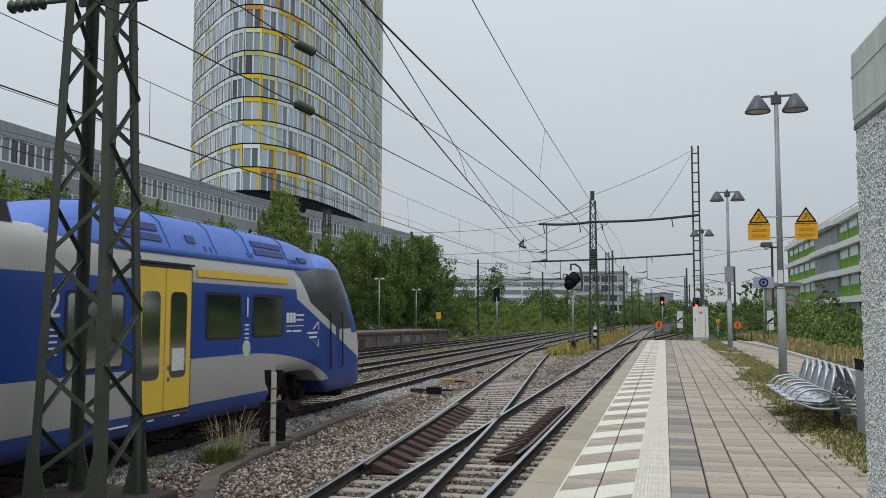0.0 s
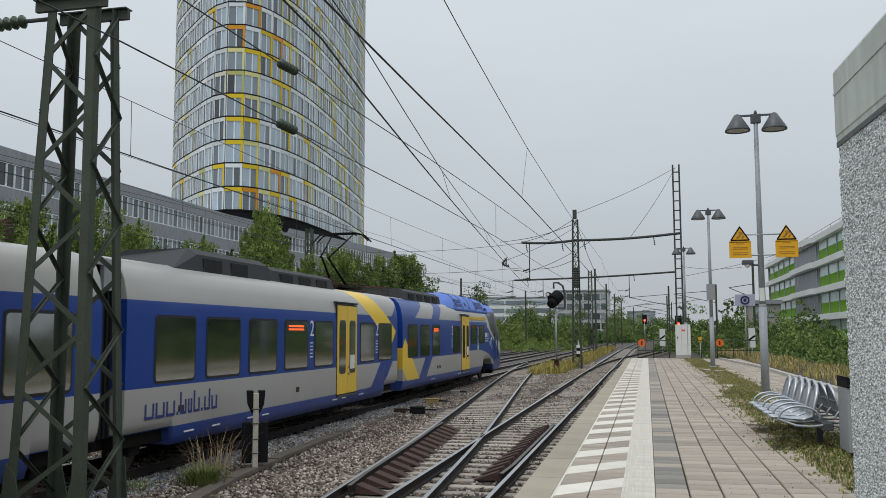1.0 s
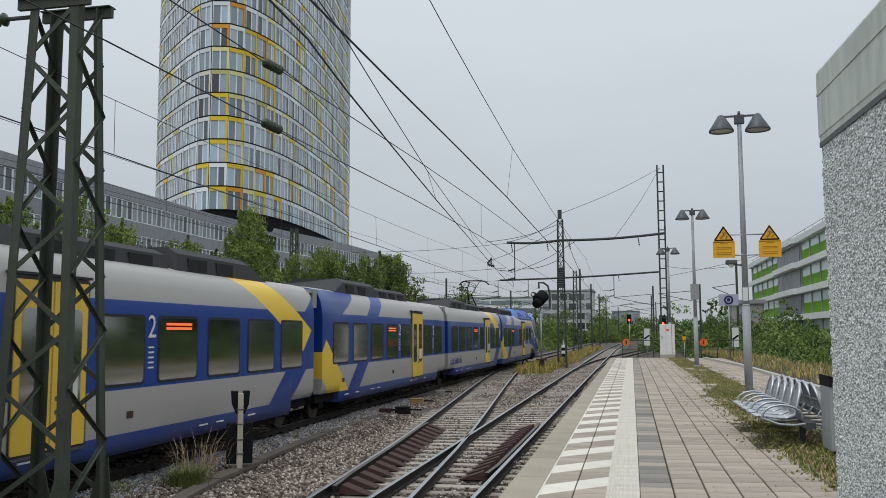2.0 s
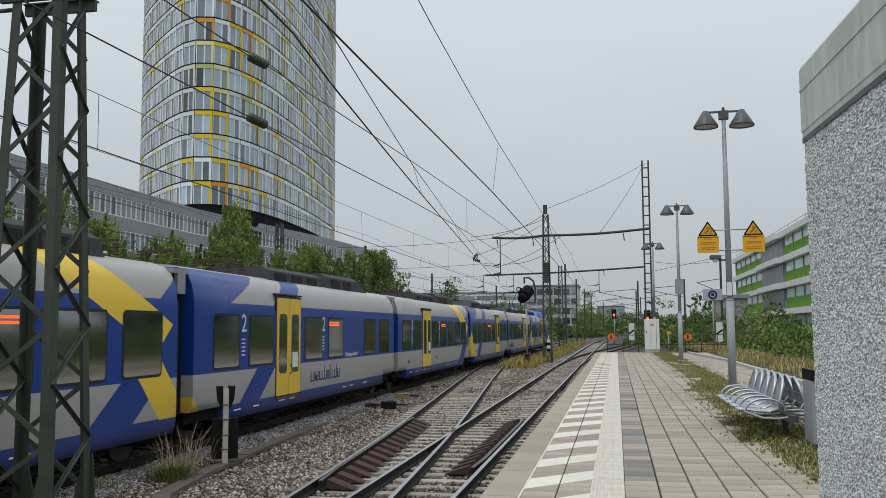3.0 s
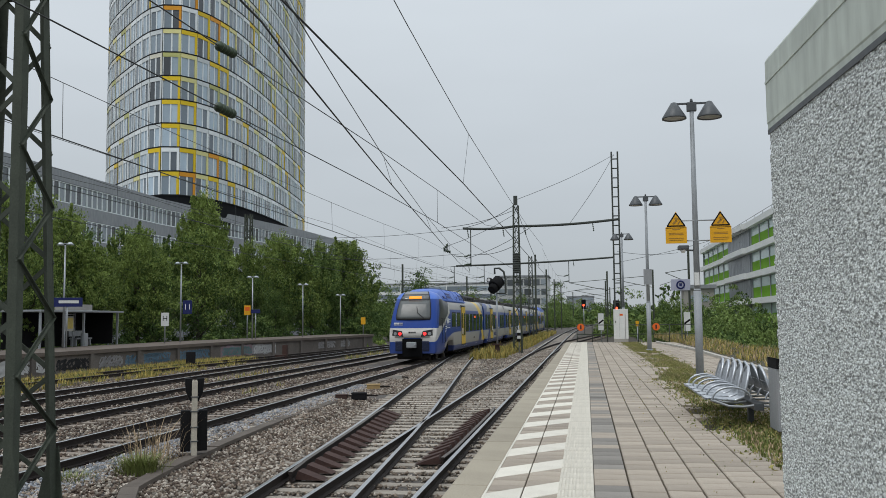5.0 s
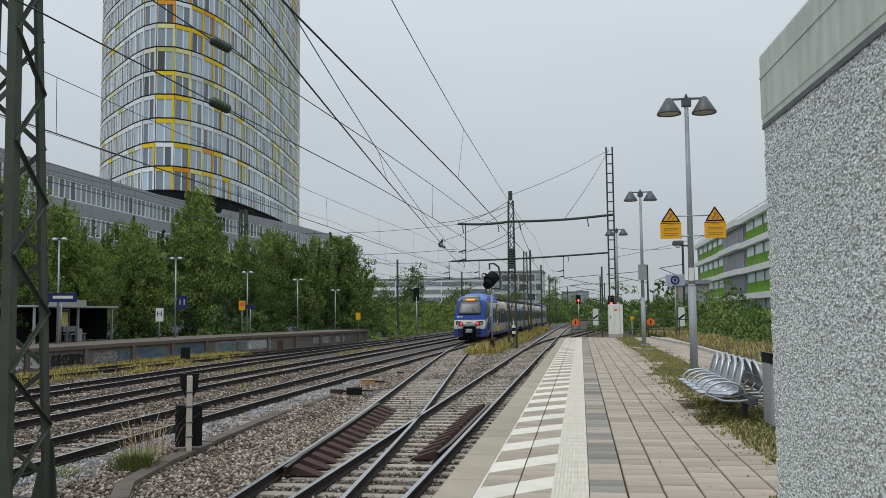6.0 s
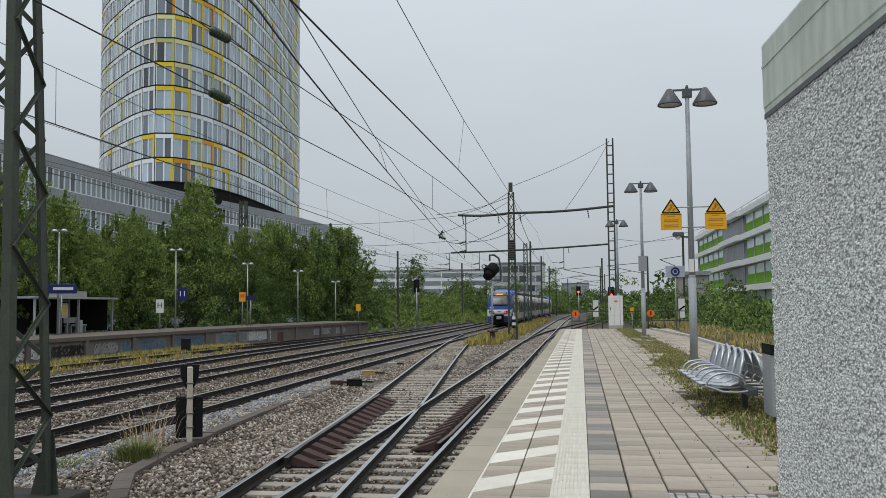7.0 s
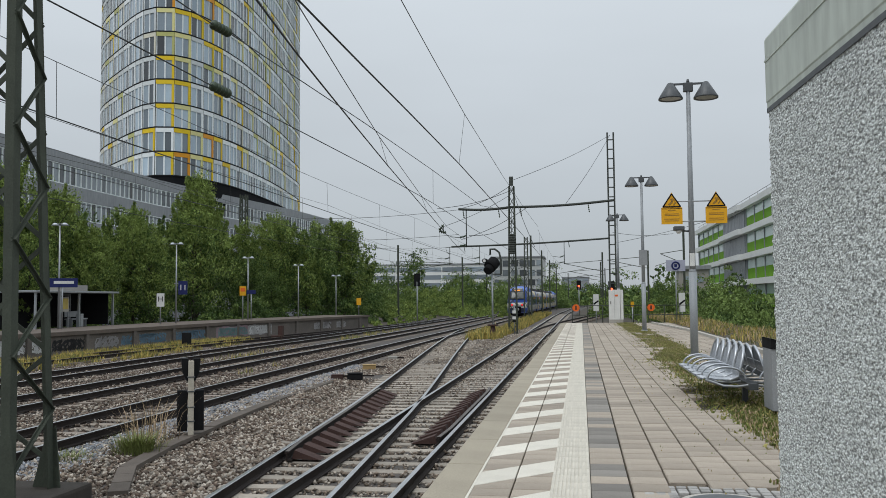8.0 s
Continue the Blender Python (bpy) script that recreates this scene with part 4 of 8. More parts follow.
def middle_car(pattern, mirrored, side_text=None):
    car = tagged(empty("train_car"), "blue and grey regional train car with yellow doors", "train car", "cars of the train")
    Lc = CAR_L
    flip = (lambda a, b: (Lc - b, Lc - a)) if mirrored else (lambda a, b: (a, b))
    rings = [profile_ring(y, bottom=0.42 if 1.9 < y < Lc - 1.9 else 0.74) for y in (0.34, 0.4, 1.88, 1.92, 4, 8, 12, Lc - 1.92, Lc - 1.88, Lc - 0.4, Lc - 0.34)]
    part("body", loft(bmesh.new(), rings), livery("livery", False, pattern, Lc), car)
    wins = [(1.2, 2.65), (3.05, 4.55), (4.95, 6.45), (6.87, 8.37), (8.8, 10.22), (12.55, 14.0), (14.4, 15.9)]
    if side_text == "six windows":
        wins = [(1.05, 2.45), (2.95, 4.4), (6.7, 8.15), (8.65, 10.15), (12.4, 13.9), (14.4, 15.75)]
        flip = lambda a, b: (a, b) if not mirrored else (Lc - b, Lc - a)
    for s in (-1, 1):
        for i, (a, b) in enumerate(wins):
            side_window(car, *flip(a, b), s)
        side_door(car, *flip(10.52, 12.2), s)
    s = 1
    a, b = flip(12.2, 12.55)
    class_mark(car, "2", flip(14.0, 14.4)[0] + 0.2, s)
    class_mark(car, "2", flip(8.4, 8.8)[0] + 0.2, s)
    dy = flip(6.9, 8.3)
    bm = bmesh.new()
    for zz in (2.62, 2.54):
        box(bm, 1.443, 1.449, dy[0] + 0.2, dy[1] - 0.25, zz - 0.02, zz + 0.025)
    part("side_display", bm, DEST_SIDE, car, "red route display lit behind glass")
    skirt_marks(car, Lc, s)
    for y0, y1, w, h in ((2.4, 7.0, 1.0, 0.54), (7.2, 11.6, 0.95, 0.45)):
        long_slope = 1.1 if y0 < 5 else 0.1
        roof_unit(car, *flip(y0, y1), w, h, True, 0.1 if mirrored else long_slope, long_slope if mirrored else 0.1)
    insulators(car, [flip(12.2, 12.2)[0], flip(13.0, 13.0)[0], flip(15.6, 15.6)[0]])
    underside(car, 2.4, Lc - 2.4)
    for y0 in (0.4, Lc - 2.3):
        part("end_floor_box", box(bmesh.new(), -1.2, 1.2, y0, y0 + 1.9, 0.5, 0.8), UNDER, car)
    bm = bmesh.new()
    box(bm, -1.12, 1.12, -0.36, 0.36, 0.75, 3.5)
    for k in range(6):
        yk = -0.3 + 0.12 * k
        box(bm, -1.17, 1.17, yk - 0.02, yk + 0.02, 0.72, 3.53)
    part("gangway_bellows", bm, BELLOWS, car, "dark folded gangway bellows")
    bm = bmesh.new()
    box(bm, -1.3, 1.3, -0.32, 0.32, 3.56, 3.66)
    for s2 in (-1, 1):
        box(bm, s2 * 1.27 - 0.04, s2 * 1.27 + 0.04, -0.16, 0.16, 3.15, 3.6)
    part("gangway_cover", bm, GREY_BOX, car)
    bogie("bogie", car, 0.0)
    return car


def logo_rows(mirror):
    """Three upright blocks, two lines beside them, a rule and two lines under it."""
    rows = [(16.35, 16.56, 2.32, 0.32), (16.6, 16.81, 2.32, 0.32), (16.85, 17.06, 2.32, 0.32), (17.14, 17.75, 2.4, 0.06), (17.14, 17.7, 2.25, 0.06), (16.35, 17.75, 2.06, 0.03), (16.35, 16.75, 1.9, 0.05), (16.85, 17.55, 1.9, 0.06)]
    return [(34.3 - b, 34.3 - a, z, h) for a, b, z, h in rows] if mirror else [(16.2 + (a - 16.35) * 0.71, 16.2 + (b - 16.35) * 0.71, 2.2 + (z - 2.12) * 0.75, h * 0.72) for a, b, z, h in rows]


LOGO = {"A": logo_rows(False), "B": logo_rows(True)}


def end_car(pattern, windows, number):
    car = tagged(empty("train_car"), "blue and grey end car with rounded cab and blue roof", "train car", "cars of the train")
    def bottom(y):
        if y < 15.2 or y > 18.75:
            return 0.42
        if y < 15.7:
            return 0.42 + (y - 15.2) / 0.5 * 0.68
        if y < 17.5:
            return 1.1
        return 1.1 - 0.68 * ((y - 17.5) / 1.25) ** 1.4
    rings = []
    for y in (0.34, 4, 8, 12, 15.0, 15.2, 15.45, 15.7, 16.2, 17.0, 17.5, 17.8, 18.1, 18.4, 18.75):
        half, top = 1.43, 3.83
        if y > 16:
            top = 3.83
        rings.append((y, half, top))
    nose = [(18.75, 1.43, 4.0), (19.05, 1.43, 4.12), (19.3, 1.43, 4.08), (19.5, 1.43, 3.94), (19.68, 1.42, 3.7), (19.86, 1.42, 3.36), (20.0, 1.41, 2.98), (20.13, 1.4, 2.54), (20.23, 1.38, 2.1), (20.32, 1.34, 1.7), (20.35, 1.29, 1.4)]
    rr = []
    for y, half, top in rings[:-1] + nose:
        b = bottom(y)
        if y > 19.9:
            b = 0.42 + (y - 19.9) * 0.15
        n = profile_ring(y, half, top, 0.42)
        for v in n:
            v.z = max(v.z, b)
            if y > 18.9:  # the cab narrows towards its roof
                v.x *= 1 - 0.1 * min(1, (y - 18.9) / 0.9) * max(0, (v.z - 1.9) / 1.9)
        rr.append(n)
    body = part("body", loft(bmesh.new(), rr), livery("livery_end", True, pattern, END_L), car)
    # raised blue roof fairing
    fr = []
    for y, w, t in ((8.3, 1.1, 3.7), (9.3, 1.16, 4.22), (9.9, 1.2, 4.31), (14, 1.2, 4.32), (16.6, 1.2, 4.3), (17.6, 1.18, 4.27), (18.4, 1.12, 4.2), (18.9, 1.0, 4.1), (19.3, 0.8, 3.9)):
        half = [(w + 0.1, 3.5), (w + 0.07, 3.62), (w - 0.18, 3.62 + (t - 3.62) * 0.69), (w - 0.4, t - 0.05), (w - 0.68, t), (0, t + 0.02)]
        fr.append([Vector((a, cab_y(y), z)) for a, z in half] + [Vector((-a, cab_y(y), z)) for a, z in half[-2::-1]])
    hood = part("roof_fairing", loft(bmesh.new(), fr), ROOF_BLUE, car, "raised blue roof fairing")
    for y0, y1, z0, z1 in ((10.1, 11.3, 3.72, 3.84), (10.1, 11.3, 3.91, 4.04), (15.0, 16.5, 3.74, 3.87), (15.0, 16.5, 3.93, 4.05), (12.2, 12.5, 3.78, 3.92), (17.3, 17.8, 3.7, 3.82)):
        for s in (-1, 1):
            bm = bmesh.new()
            xa = 1.275 - (z0 - 3.62) * 0.52
            xb = 1.275 - (z1 - 3.62) * 0.52
            v = [bm.verts.new(q) for q in ((s * (xa + 0.02), y0, z0), (s * (xa + 0.02), y1, z0), (s * (xb + 0.02), y1, z1), (s * (xb + 0.02), y0, z1),
                                           (s * (xa - 0.05), y0, z0), (s * (xa - 0.05), y1, z0), (s * (xb - 0.05), y1, z1), (s * (xb - 0.05), y0, z1))]
            for q in ((0, 1, 2, 3), (4, 7, 6, 5), (0, 4, 5, 1), (1, 5, 6, 2), (2, 6, 7, 3), (3, 7, 4, 0)):
                bm.faces.new([v[i] for i in q])
            bmesh.ops.recalc_face_normals(bm, faces=bm.faces)
            part("vent_grille", bm, LETTER_BLUE, hood, "dark blue vent grille")
    # seams and bolt rows of the fairing
    for y in (9.95, 11.5, 13.2, 14.7, 16.65):
        ring = [(1.275, 3.62), (1.025, 4.105), (0.805, 4.275), (0.525, 4.325), (0, 4.345)]
        way = [(a, y, z) for a, z in ring] + [(-a, y, z) for a, z in ring[-2::-1]]
        part("roof_seam", tube(bmesh.new(), way, 0.014, 5), ROOF_SEAM, hood)
    for y in (9.7, 12.8, 13.0, 14.6, 14.8, 16.8, 16.95, 17.1):
        for z in (3.655, 3.715):
            for s in (-1, 1):
                xx = 1.275 - (z - 3.62) * 0.52
                part("bolt", rod(bmesh.new(), (s * (xx - 0.04), y, z), (s * (xx + 0.004), y, z + 0.005), 0.03, 0.03, 8), LETTER_BLUE, hood)
    for s in (-1, 1):
        for a, b in windows:
            side_window(car, a, b, s, sill=1.92 if a > 12 else 1.55)
        side_door(car, 10.27, 11.97, s)
        d = part("cab_door", rounded(bmesh.new(), 18.98, 19.62, 0.95, 2.12, 1.412, 0.06, 0.012, s), [surf("cab_door_paint", (0.024, 0.045, 0.2), (0.02, 0.04, 0.17), 2, 0.4, bump=0)], car)
        part("cab_door_window", rounded(bmesh.new(), 19.1, 19.5, 2.2, 3.1, 1.39, 0.06, 0.012, s), TRAIN_GLASS, d)
        for yy in (18.88, 19.74):
            bm = bmesh.new()
            tube(bm, [(s * 1.4, yy, 1.0), (s * 1.49, yy, 1.05), (s * 1.47, yy, 2.45), (s * 1.36, yy, 2.5)], 0.02)
            part("handrail", bm, GASKET, car)
    s = 1 if pattern == "A" else -1
    class_mark(car, number, 14.23, s)
    if pattern == "A":
        part("round_sticker", rod(bmesh.new(), (1.428, 14.23, 1.72), (1.438, 14.23, 1.72), 0.17, seg=20), STICKER, car, "pale green round sticker")
    class_mark(car, "2", 8.25, s)
    bars("operator_logo", car, LOGO[pattern], s, LETTER, "white operator logo and lines")
    ey = 17.85 if pattern == "A" else 18.35
    bars("side_emblem", car, [(ey - 0.42, ey + 0.22, 1.97, 0.05), (ey - 0.3, ey + 0.16, 1.86, 0.05)], s, LETTER, "white emblem")
    for d in (-1, 1):
        bm = bmesh.new()
        beam(bm, (s * 1.437, ey - 0.08, 1.92 + d * 0.14), (s * 1.437, ey + 0.26, 1.92 + d * 0.32), 0.008, 0.05, up=(1, 0, 0))
        beam(bm, (s * 1.437, ey + 0.26, 1.92 + d * 0.32), (s * 1.437, ey + 0.26, 1.92 + d * 0.12), 0.008, 0.045, up=(1, 0, 0))
        part("emblem_arrow", bm, LETTER, car, "white arrow outline")
    if pattern == "A":
        bm = bmesh.new()
        box(bm, 1.39, 1.425, 12.25, 16.3, 3.13, 3.27)
        part("first_class_stripe", bm, DOOR_YEL, car, "yellow first class stripe")
    bm = bmesh.new()
    for zz in (2.62, 2.54):
        box(bm, s * 1.443, s * 1.449, windows[2][0] + 0.25, windows[2][1] - 0.3, zz - 0.02, zz + 0.025)
    part("side_display", bm, DEST_SIDE, car, "red route display lit behind glass")
    skirt_marks(car, 15, s)
    roof_unit(car, 2.2, 7.9, 1.0, 0.5)
    insulators(car, [1.0, 1.7])
    underside(car, 2.4, 14.6)
    bogie("bogie", car, 16.75)
    # slope of the cab front
    def front_y(z):
        ys = [(1.4, 20.36), (1.7, 20.33), (2.1, 20.24), (2.54, 20.14), (2.98, 20.01), (3.36, 19.87), (3.7, 19.69), (3.94, 19.51), (4.08, 19.31), (4.12, 19.06)]
        for (za, ya), (zb, yb) in zip(ys, ys[1:]):
            if z <= zb:
                return cab_y(ya + (yb - ya) * (z - za) / (zb - za))
        return cab_y(ys[-1][1])
    return car, body, front_y


def cab_front(car, front_y):
    def panel(name, rows, material, lift, lab="", parent=None, cols=8):
        """A panel that follows the rounded cab front: rows of (z, half width)."""
        bm = bmesh.new()
        grid = []
        for z, w in rows:
            r = []
            for i in range(cols + 1):
                x = -w + 2 * w * i / cols
                r.append(bm.verts.new((x, front_y(z) + lift - 0.1 * (x / 1.2) ** 2, z)))
            grid.append(r)
        for a, b in zip(grid, grid[1:]):
            for i in range(cols):
                bm.faces.new((a[i], a[i + 1], b[i + 1], b[i])).smooth = True
        bmesh.ops.recalc_face_normals(bm, faces=bm.faces)
        bmesh.ops.solidify(bm, geom=bm.faces[:], thickness=0.02)
        return part(name, bm, material, parent or car, lab)
    screen = panel("windscreen_frame", [(2.4, 1.0), (2.6, 1.03), (2.98, 1.0), (3.36, 0.94), (3.7, 0.85), (3.94, 0.76), (4.06, 0.68)], GASKET, 0.06)
    panel("windscreen", [(2.46, 0.96), (2.6, 0.99), (2.98, 0.96), (3.3, 0.91), (3.52, 0.86)], WINDSCREEN, 0.085, "large sloping windscreen", screen)
    panel("destination_panel", [(3.56, 0.85), (3.7, 0.81), (3.84, 0.76)], WINDSCREEN_TOP, 0.085, "", screen)
    panel("roof_front", [(3.88, 0.74), (3.96, 0.7), (4.05, 0.64)], GREY_BOX, 0.085, "grey panel above the display", screen)
    panel("destination_display", [(3.63, 0.38), (3.77, 0.36)], DEST, 0.11, "amber destination display", screen)
    for s in (-1, 1):
        bm = bmesh.new()
        tube(bm, [(0.35 * s - 0.3, front_y(2.48) + 0.12, 2.48), (0.35 * s + 0.1, front_y(2.8) + 0.12, 2.8), (0.35 * s + 0.18, front_y(3.15) + 0.1, 3.15)], 0.018)
        if s < 0:
            part("wiper", bm, GASKET, screen)
        else:
            bm.free()
    panel("front_band", [(1.38, 1.24), (1.6, 1.26), (1.9, 1.27)], TRAIN_BAND, 0.05, "grey front band")
    for s in (-1, 1):
        bm = bmesh.new()
        pts = [(0.5, 1.42), (0.62, 1.76), (1.16, 1.84), (1.19, 1.5)]
        A = [bm.verts.new((s * a, front_y(z) + 0.07 - 0.1 * (a / 1.2) ** 2, z)) for a, z in pts]
        B = [bm.verts.new((s * a, front_y(z) - 0.1, z)) for a, z in pts]
        bm.faces.new(A); bm.faces.new(B[::-1])
        for i in range(4):
            bm.faces.new((A[i], B[i], B[(i + 1) % 4], A[(i + 1) % 4]))
        bmesh.ops.recalc_face_normals(bm, faces=bm.faces)
        lamp = part("headlight", bm, GASKET, car, "dark slanted headlight housing")
        for x, m, nm in ((0.72, TAIL_RED, "tail_light"), (1.0, GALV, "headlight_lens")):
            bm = bmesh.new()
            yy = front_y(1.62) + 0.06 - 0.1 * (x / 1.2) ** 2
            rod(bm, (s * x, yy - 0.03, 1.6), (s * x, yy + 0.03, 1.6), 0.1, 0.09, 14)
            part(nm, bm, m, lamp)
    bars_bm = bmesh.new()
    for k in range(4):
        box(bars_bm, -0.2 + 0.11 * k, -0.12 + 0.11 * k, front_y(1.7) + 0.05, front_y(1.7) + 0.066, 1.63, 1.72)
    part("vehicle_number", bars_bm, BELLOWS, car, "small dark vehicle number")
    bm = bmesh.new()
    for x0, x1, z0, z1 in ((0.98, 1.12, 2.14, 2.24), (0.82, 0.96, 2.14, 2.24), (0.6, 0.79, 2.2, 2.23), (0.6, 0.79, 2.15, 2.18), (0.6, 1.12, 2.09, 2.105)):
        yy = front_y((z0 + z1) / 2) - 0.1 * (x1 / 1.2) ** 2
        box(bm, x0, x1, yy - 0.12, yy + 0.075, z0, z1)
    part("front_logo", bm, LETTER, car, "small white logo bars")
    # solid block; its near-black colour stands for the shade inside the coupler recess
    bm = bmesh.new()
    box(bm, -0.58, 0.58, 20.85, 21.445, 0.3, 1.32)
    recess_block = part("coupler_recess", bm, RECESS_SHADE, car, "solid block, black for the shade of the coupler recess")
    bm = bmesh.new()
    rod(bm, (0, 21.25, 0.98), (0, 21.6, 0.98), 0.17, 0.15, 14)
    box(bm, -0.28, 0.28, 21.55, 21.77, 0.8, 1.14, bevel=0.05)
    rod(bm, (-0.22, 21.65, 0.98), (-0.22, 21.9, 0.98), 0.09, 0.04, 10)
    part("coupler", bm, GALV, recess_block, "steel automatic coupler")
    for s in (-1, 1):
        bm = bmesh.new()
        box(bm, s * 0.58, s * 0.98, 21.15, 21.47, 0.62, 1.18, bevel=0.02)
        buffer = part("crash_buffer", bm, BUFFER_DARK, car, "ribbed dark buffer block")
        for k in range(6):
            part("buffer_rib", box(bmesh.new(), s * 0.6, s * 0.96, 21.47, 21.49, 0.66 + 0.085 * k, 0.7 + 0.085 * k), BUFFER_DARK, buffer)
    bm = bmesh.new()
    box(bm, -0.95, 0.95, 20.7, 21.15, 0.14, 0.46, bevel=0.05)
    part("rail_guard", bm, UNDER, car)


BUFFER_DARK = surf("buffer_dark", (0.02, 0.03, 0.075), (0.015, 0.02, 0.05), 3, 0.6)
TRAIN_BAND = surf("train_band", (0.52, 0.5, 0.47), (0.42, 0.4, 0.37), 2, 0.4, bump=0.02)
CARS = []


def train():
    front, body, fy = end_car("A", [(1.0, 2.4), (2.78, 4.22), (4.65, 5.95), (8.5, 9.95), (12.53, 13.97), (14.49, 16.0)], "1")
    cab_front(front, fy)
    CARS.append(front)
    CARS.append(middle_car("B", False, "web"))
    CARS.append(middle_car("A", False))
    CARS.append(middle_car("B", True))
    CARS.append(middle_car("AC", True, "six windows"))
    rear, body, fy = end_car("B", [(0.93, 2.3), (2.76, 4.3), (4.66, 6.17), (6.62, 8.08), (8.5, 10.0), (12.53, 13.97), (14.49, 16.0)], "2")
    cab_front(rear, fy)
    CARS.append(rear)
    pantograph(CARS[1], 14.1)
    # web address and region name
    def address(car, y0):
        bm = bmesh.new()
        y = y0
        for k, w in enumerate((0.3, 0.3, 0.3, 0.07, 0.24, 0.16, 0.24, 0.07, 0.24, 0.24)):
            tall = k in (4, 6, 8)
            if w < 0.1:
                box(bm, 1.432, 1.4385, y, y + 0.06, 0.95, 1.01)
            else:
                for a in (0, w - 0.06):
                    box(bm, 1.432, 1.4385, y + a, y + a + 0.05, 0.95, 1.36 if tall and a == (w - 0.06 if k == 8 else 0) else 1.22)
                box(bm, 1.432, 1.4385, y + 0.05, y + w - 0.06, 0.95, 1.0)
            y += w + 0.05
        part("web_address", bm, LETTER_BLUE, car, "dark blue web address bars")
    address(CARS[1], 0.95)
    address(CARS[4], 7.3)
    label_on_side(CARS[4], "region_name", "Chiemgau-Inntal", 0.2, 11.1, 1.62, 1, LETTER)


train()


def train_motion():
    """The train runs along the main line at 27.2 metres a second, easing off towards the end."""
    times = [0.5 * k for k in range(17)]
    for i, car in enumerate(CARS):
        rows = []
        for t in times:
            joint = 2.48 + 27.17 * t - 0.45 * max(0.0, t - 4.5) ** 2
            if i < 5:
                y0 = joint - CAR_L * i
                y1 = y0 + (END_L if i == 0 else CAR_L)
            else:
                y0 = joint - CAR_L * 4
                y1 = y0 - END_L
            x0, x1 = way_x(T2_WAY, y0), way_x(T2_WAY, y1)
            yaw = math.degrees(math.atan2(-(x1 - x0), y1 - y0))
            rows.append((t, pose(x0, y0, RAIL_Z, 0, 0, yaw)))
        walk(car, rows)

# ---- buildings ----
FLOOR_H = 3.57
BAY_W = 2.68
TOWER_Z0 = 20.0
T_PLAN = [(-81.5, 140), (-80, 136), (-76.8, 131.6), (-72, 126.6), (-66.8, 121.6), (-63.3, 118.8), (-60.6, 118.0), (-58.4, 119.0), (-56.9, 121.8), (-55.9, 126.5), (-55.5, 133), (-55.9, 142), (-57, 154), (-58.8, 167), (-61.5, 182), (-67, 193), (-76, 197), (-86, 190), (-89, 172), (-86, 152)]


def closed_curve(pts, per=10):
    """Catmull-Rom through the points of a closed plan."""
    out = []
    n = len(pts)
    for i in range(n):
        p0, p1, p2, p3 = (Vector((*pts[(i + k - 1) % n], 0)) for k in range(4))
        for j in range(per):
            t = j / per
            out.append(0.5 * ((2 * p1) + (p2 - p0) * t + (2 * p0 - 5 * p1 + 4 * p2 - p3) * t * t + (3 * p1 - p0 - 3 * p2 + p3) * t**3))
    return out


def even_points(pts, step, closed=True):
    """Points at even distances along a polyline."""
    P = pts + [pts[0]] if closed else pts
    out, left = [P[0].copy()], step
    for a, b in zip(P, P[1:]):
        d = (b - a).length
        pos = 0
        while d - pos >= left:
            pos += left
            out.append(a + (b - a) * (pos / d))
            left = step
        left -= d - pos
    return out


# pale glass colour includes reflected sky and haze
TOWER_GLASS = surf("tower_glass", (0.34, 0.42, 0.48), (0.14, 0.18, 0.22), 0.08, 0.1, bump=0.0, spec=0.9, island=0.9)
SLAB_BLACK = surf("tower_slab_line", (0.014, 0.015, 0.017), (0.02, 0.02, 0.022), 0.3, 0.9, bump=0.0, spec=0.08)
FRAME_MATS = [surf("frame_" + n, c, tuple(0.85 * v for v in c), 0.4, 0.5, bump=0.0, island=0.08) for n, c in (
    ("white", (0.9, 0.94, 0.94)), ("grey", (0.74, 0.78, 0.78)), ("yellow", (0.86, 0.6, 0.02)), ("pale_yellow", (0.86, 0.8, 0.36)), ("orange", (0.8, 0.34, 0.02)), ("lime", (0.55, 0.55, 0.2)), ("beige", (0.76, 0.73, 0.6)))]
MULLION = surf("mullion_white", (0.9, 0.94, 0.94), (0.82, 0.86, 0.86), 0.5, 0.5, bump=0.0)


def bay_pieces(k):
    """Meshes of one bay: the frame with its slab line, the two mullions and the two panes."""
    w, H = BAY_W, FLOOR_H
    def mesh(name, boxes, mats):
        bm = bmesh.new()
        for b in boxes:
            box(bm, *b)
        me = bpy.data.meshes.new(name)
        bm.to_mesh(me)
        bm.free()
        for mt in mats:
            me.materials.append(mt)
        return me
    frame = mesh("facade_window", [(0, w, -0.02, 0.12, 0, 0.19, 0), (0, 0.06, -0.02, 0.1, 0.19, H, 0), (0.07, w, -0.02, 0.1, H - 0.62, H, 1), (w - 0.36, w, -0.02, 0.1, 0.19, H - 0.62, 1)], [SLAB_BLACK, FRAME_MATS[k]])
    m1 = mesh("mullion", [(0.07, 0.19, -0.02, 0.07, 0.19, H - 0.62)], [MULLION])
    m2 = mesh("mullion", [(w * 0.46, w * 0.46 + 0.2, -0.02, 0.07, 0.19, H - 0.62)], [MULLION])
    p1 = mesh("pane", [(0.19, w * 0.46, -0.06, -0.01, 0.19, H - 0.62)], [TOWER_GLASS])
    p2 = mesh("pane", [(w * 0.46 + 0.2, w - 0.36, -0.06, -0.01, 0.19, H - 0.62)], [TOWER_GLASS])
    return frame, (("mullion", m1), ("mullion", m2), ("pane", p1), ("pane", p2))


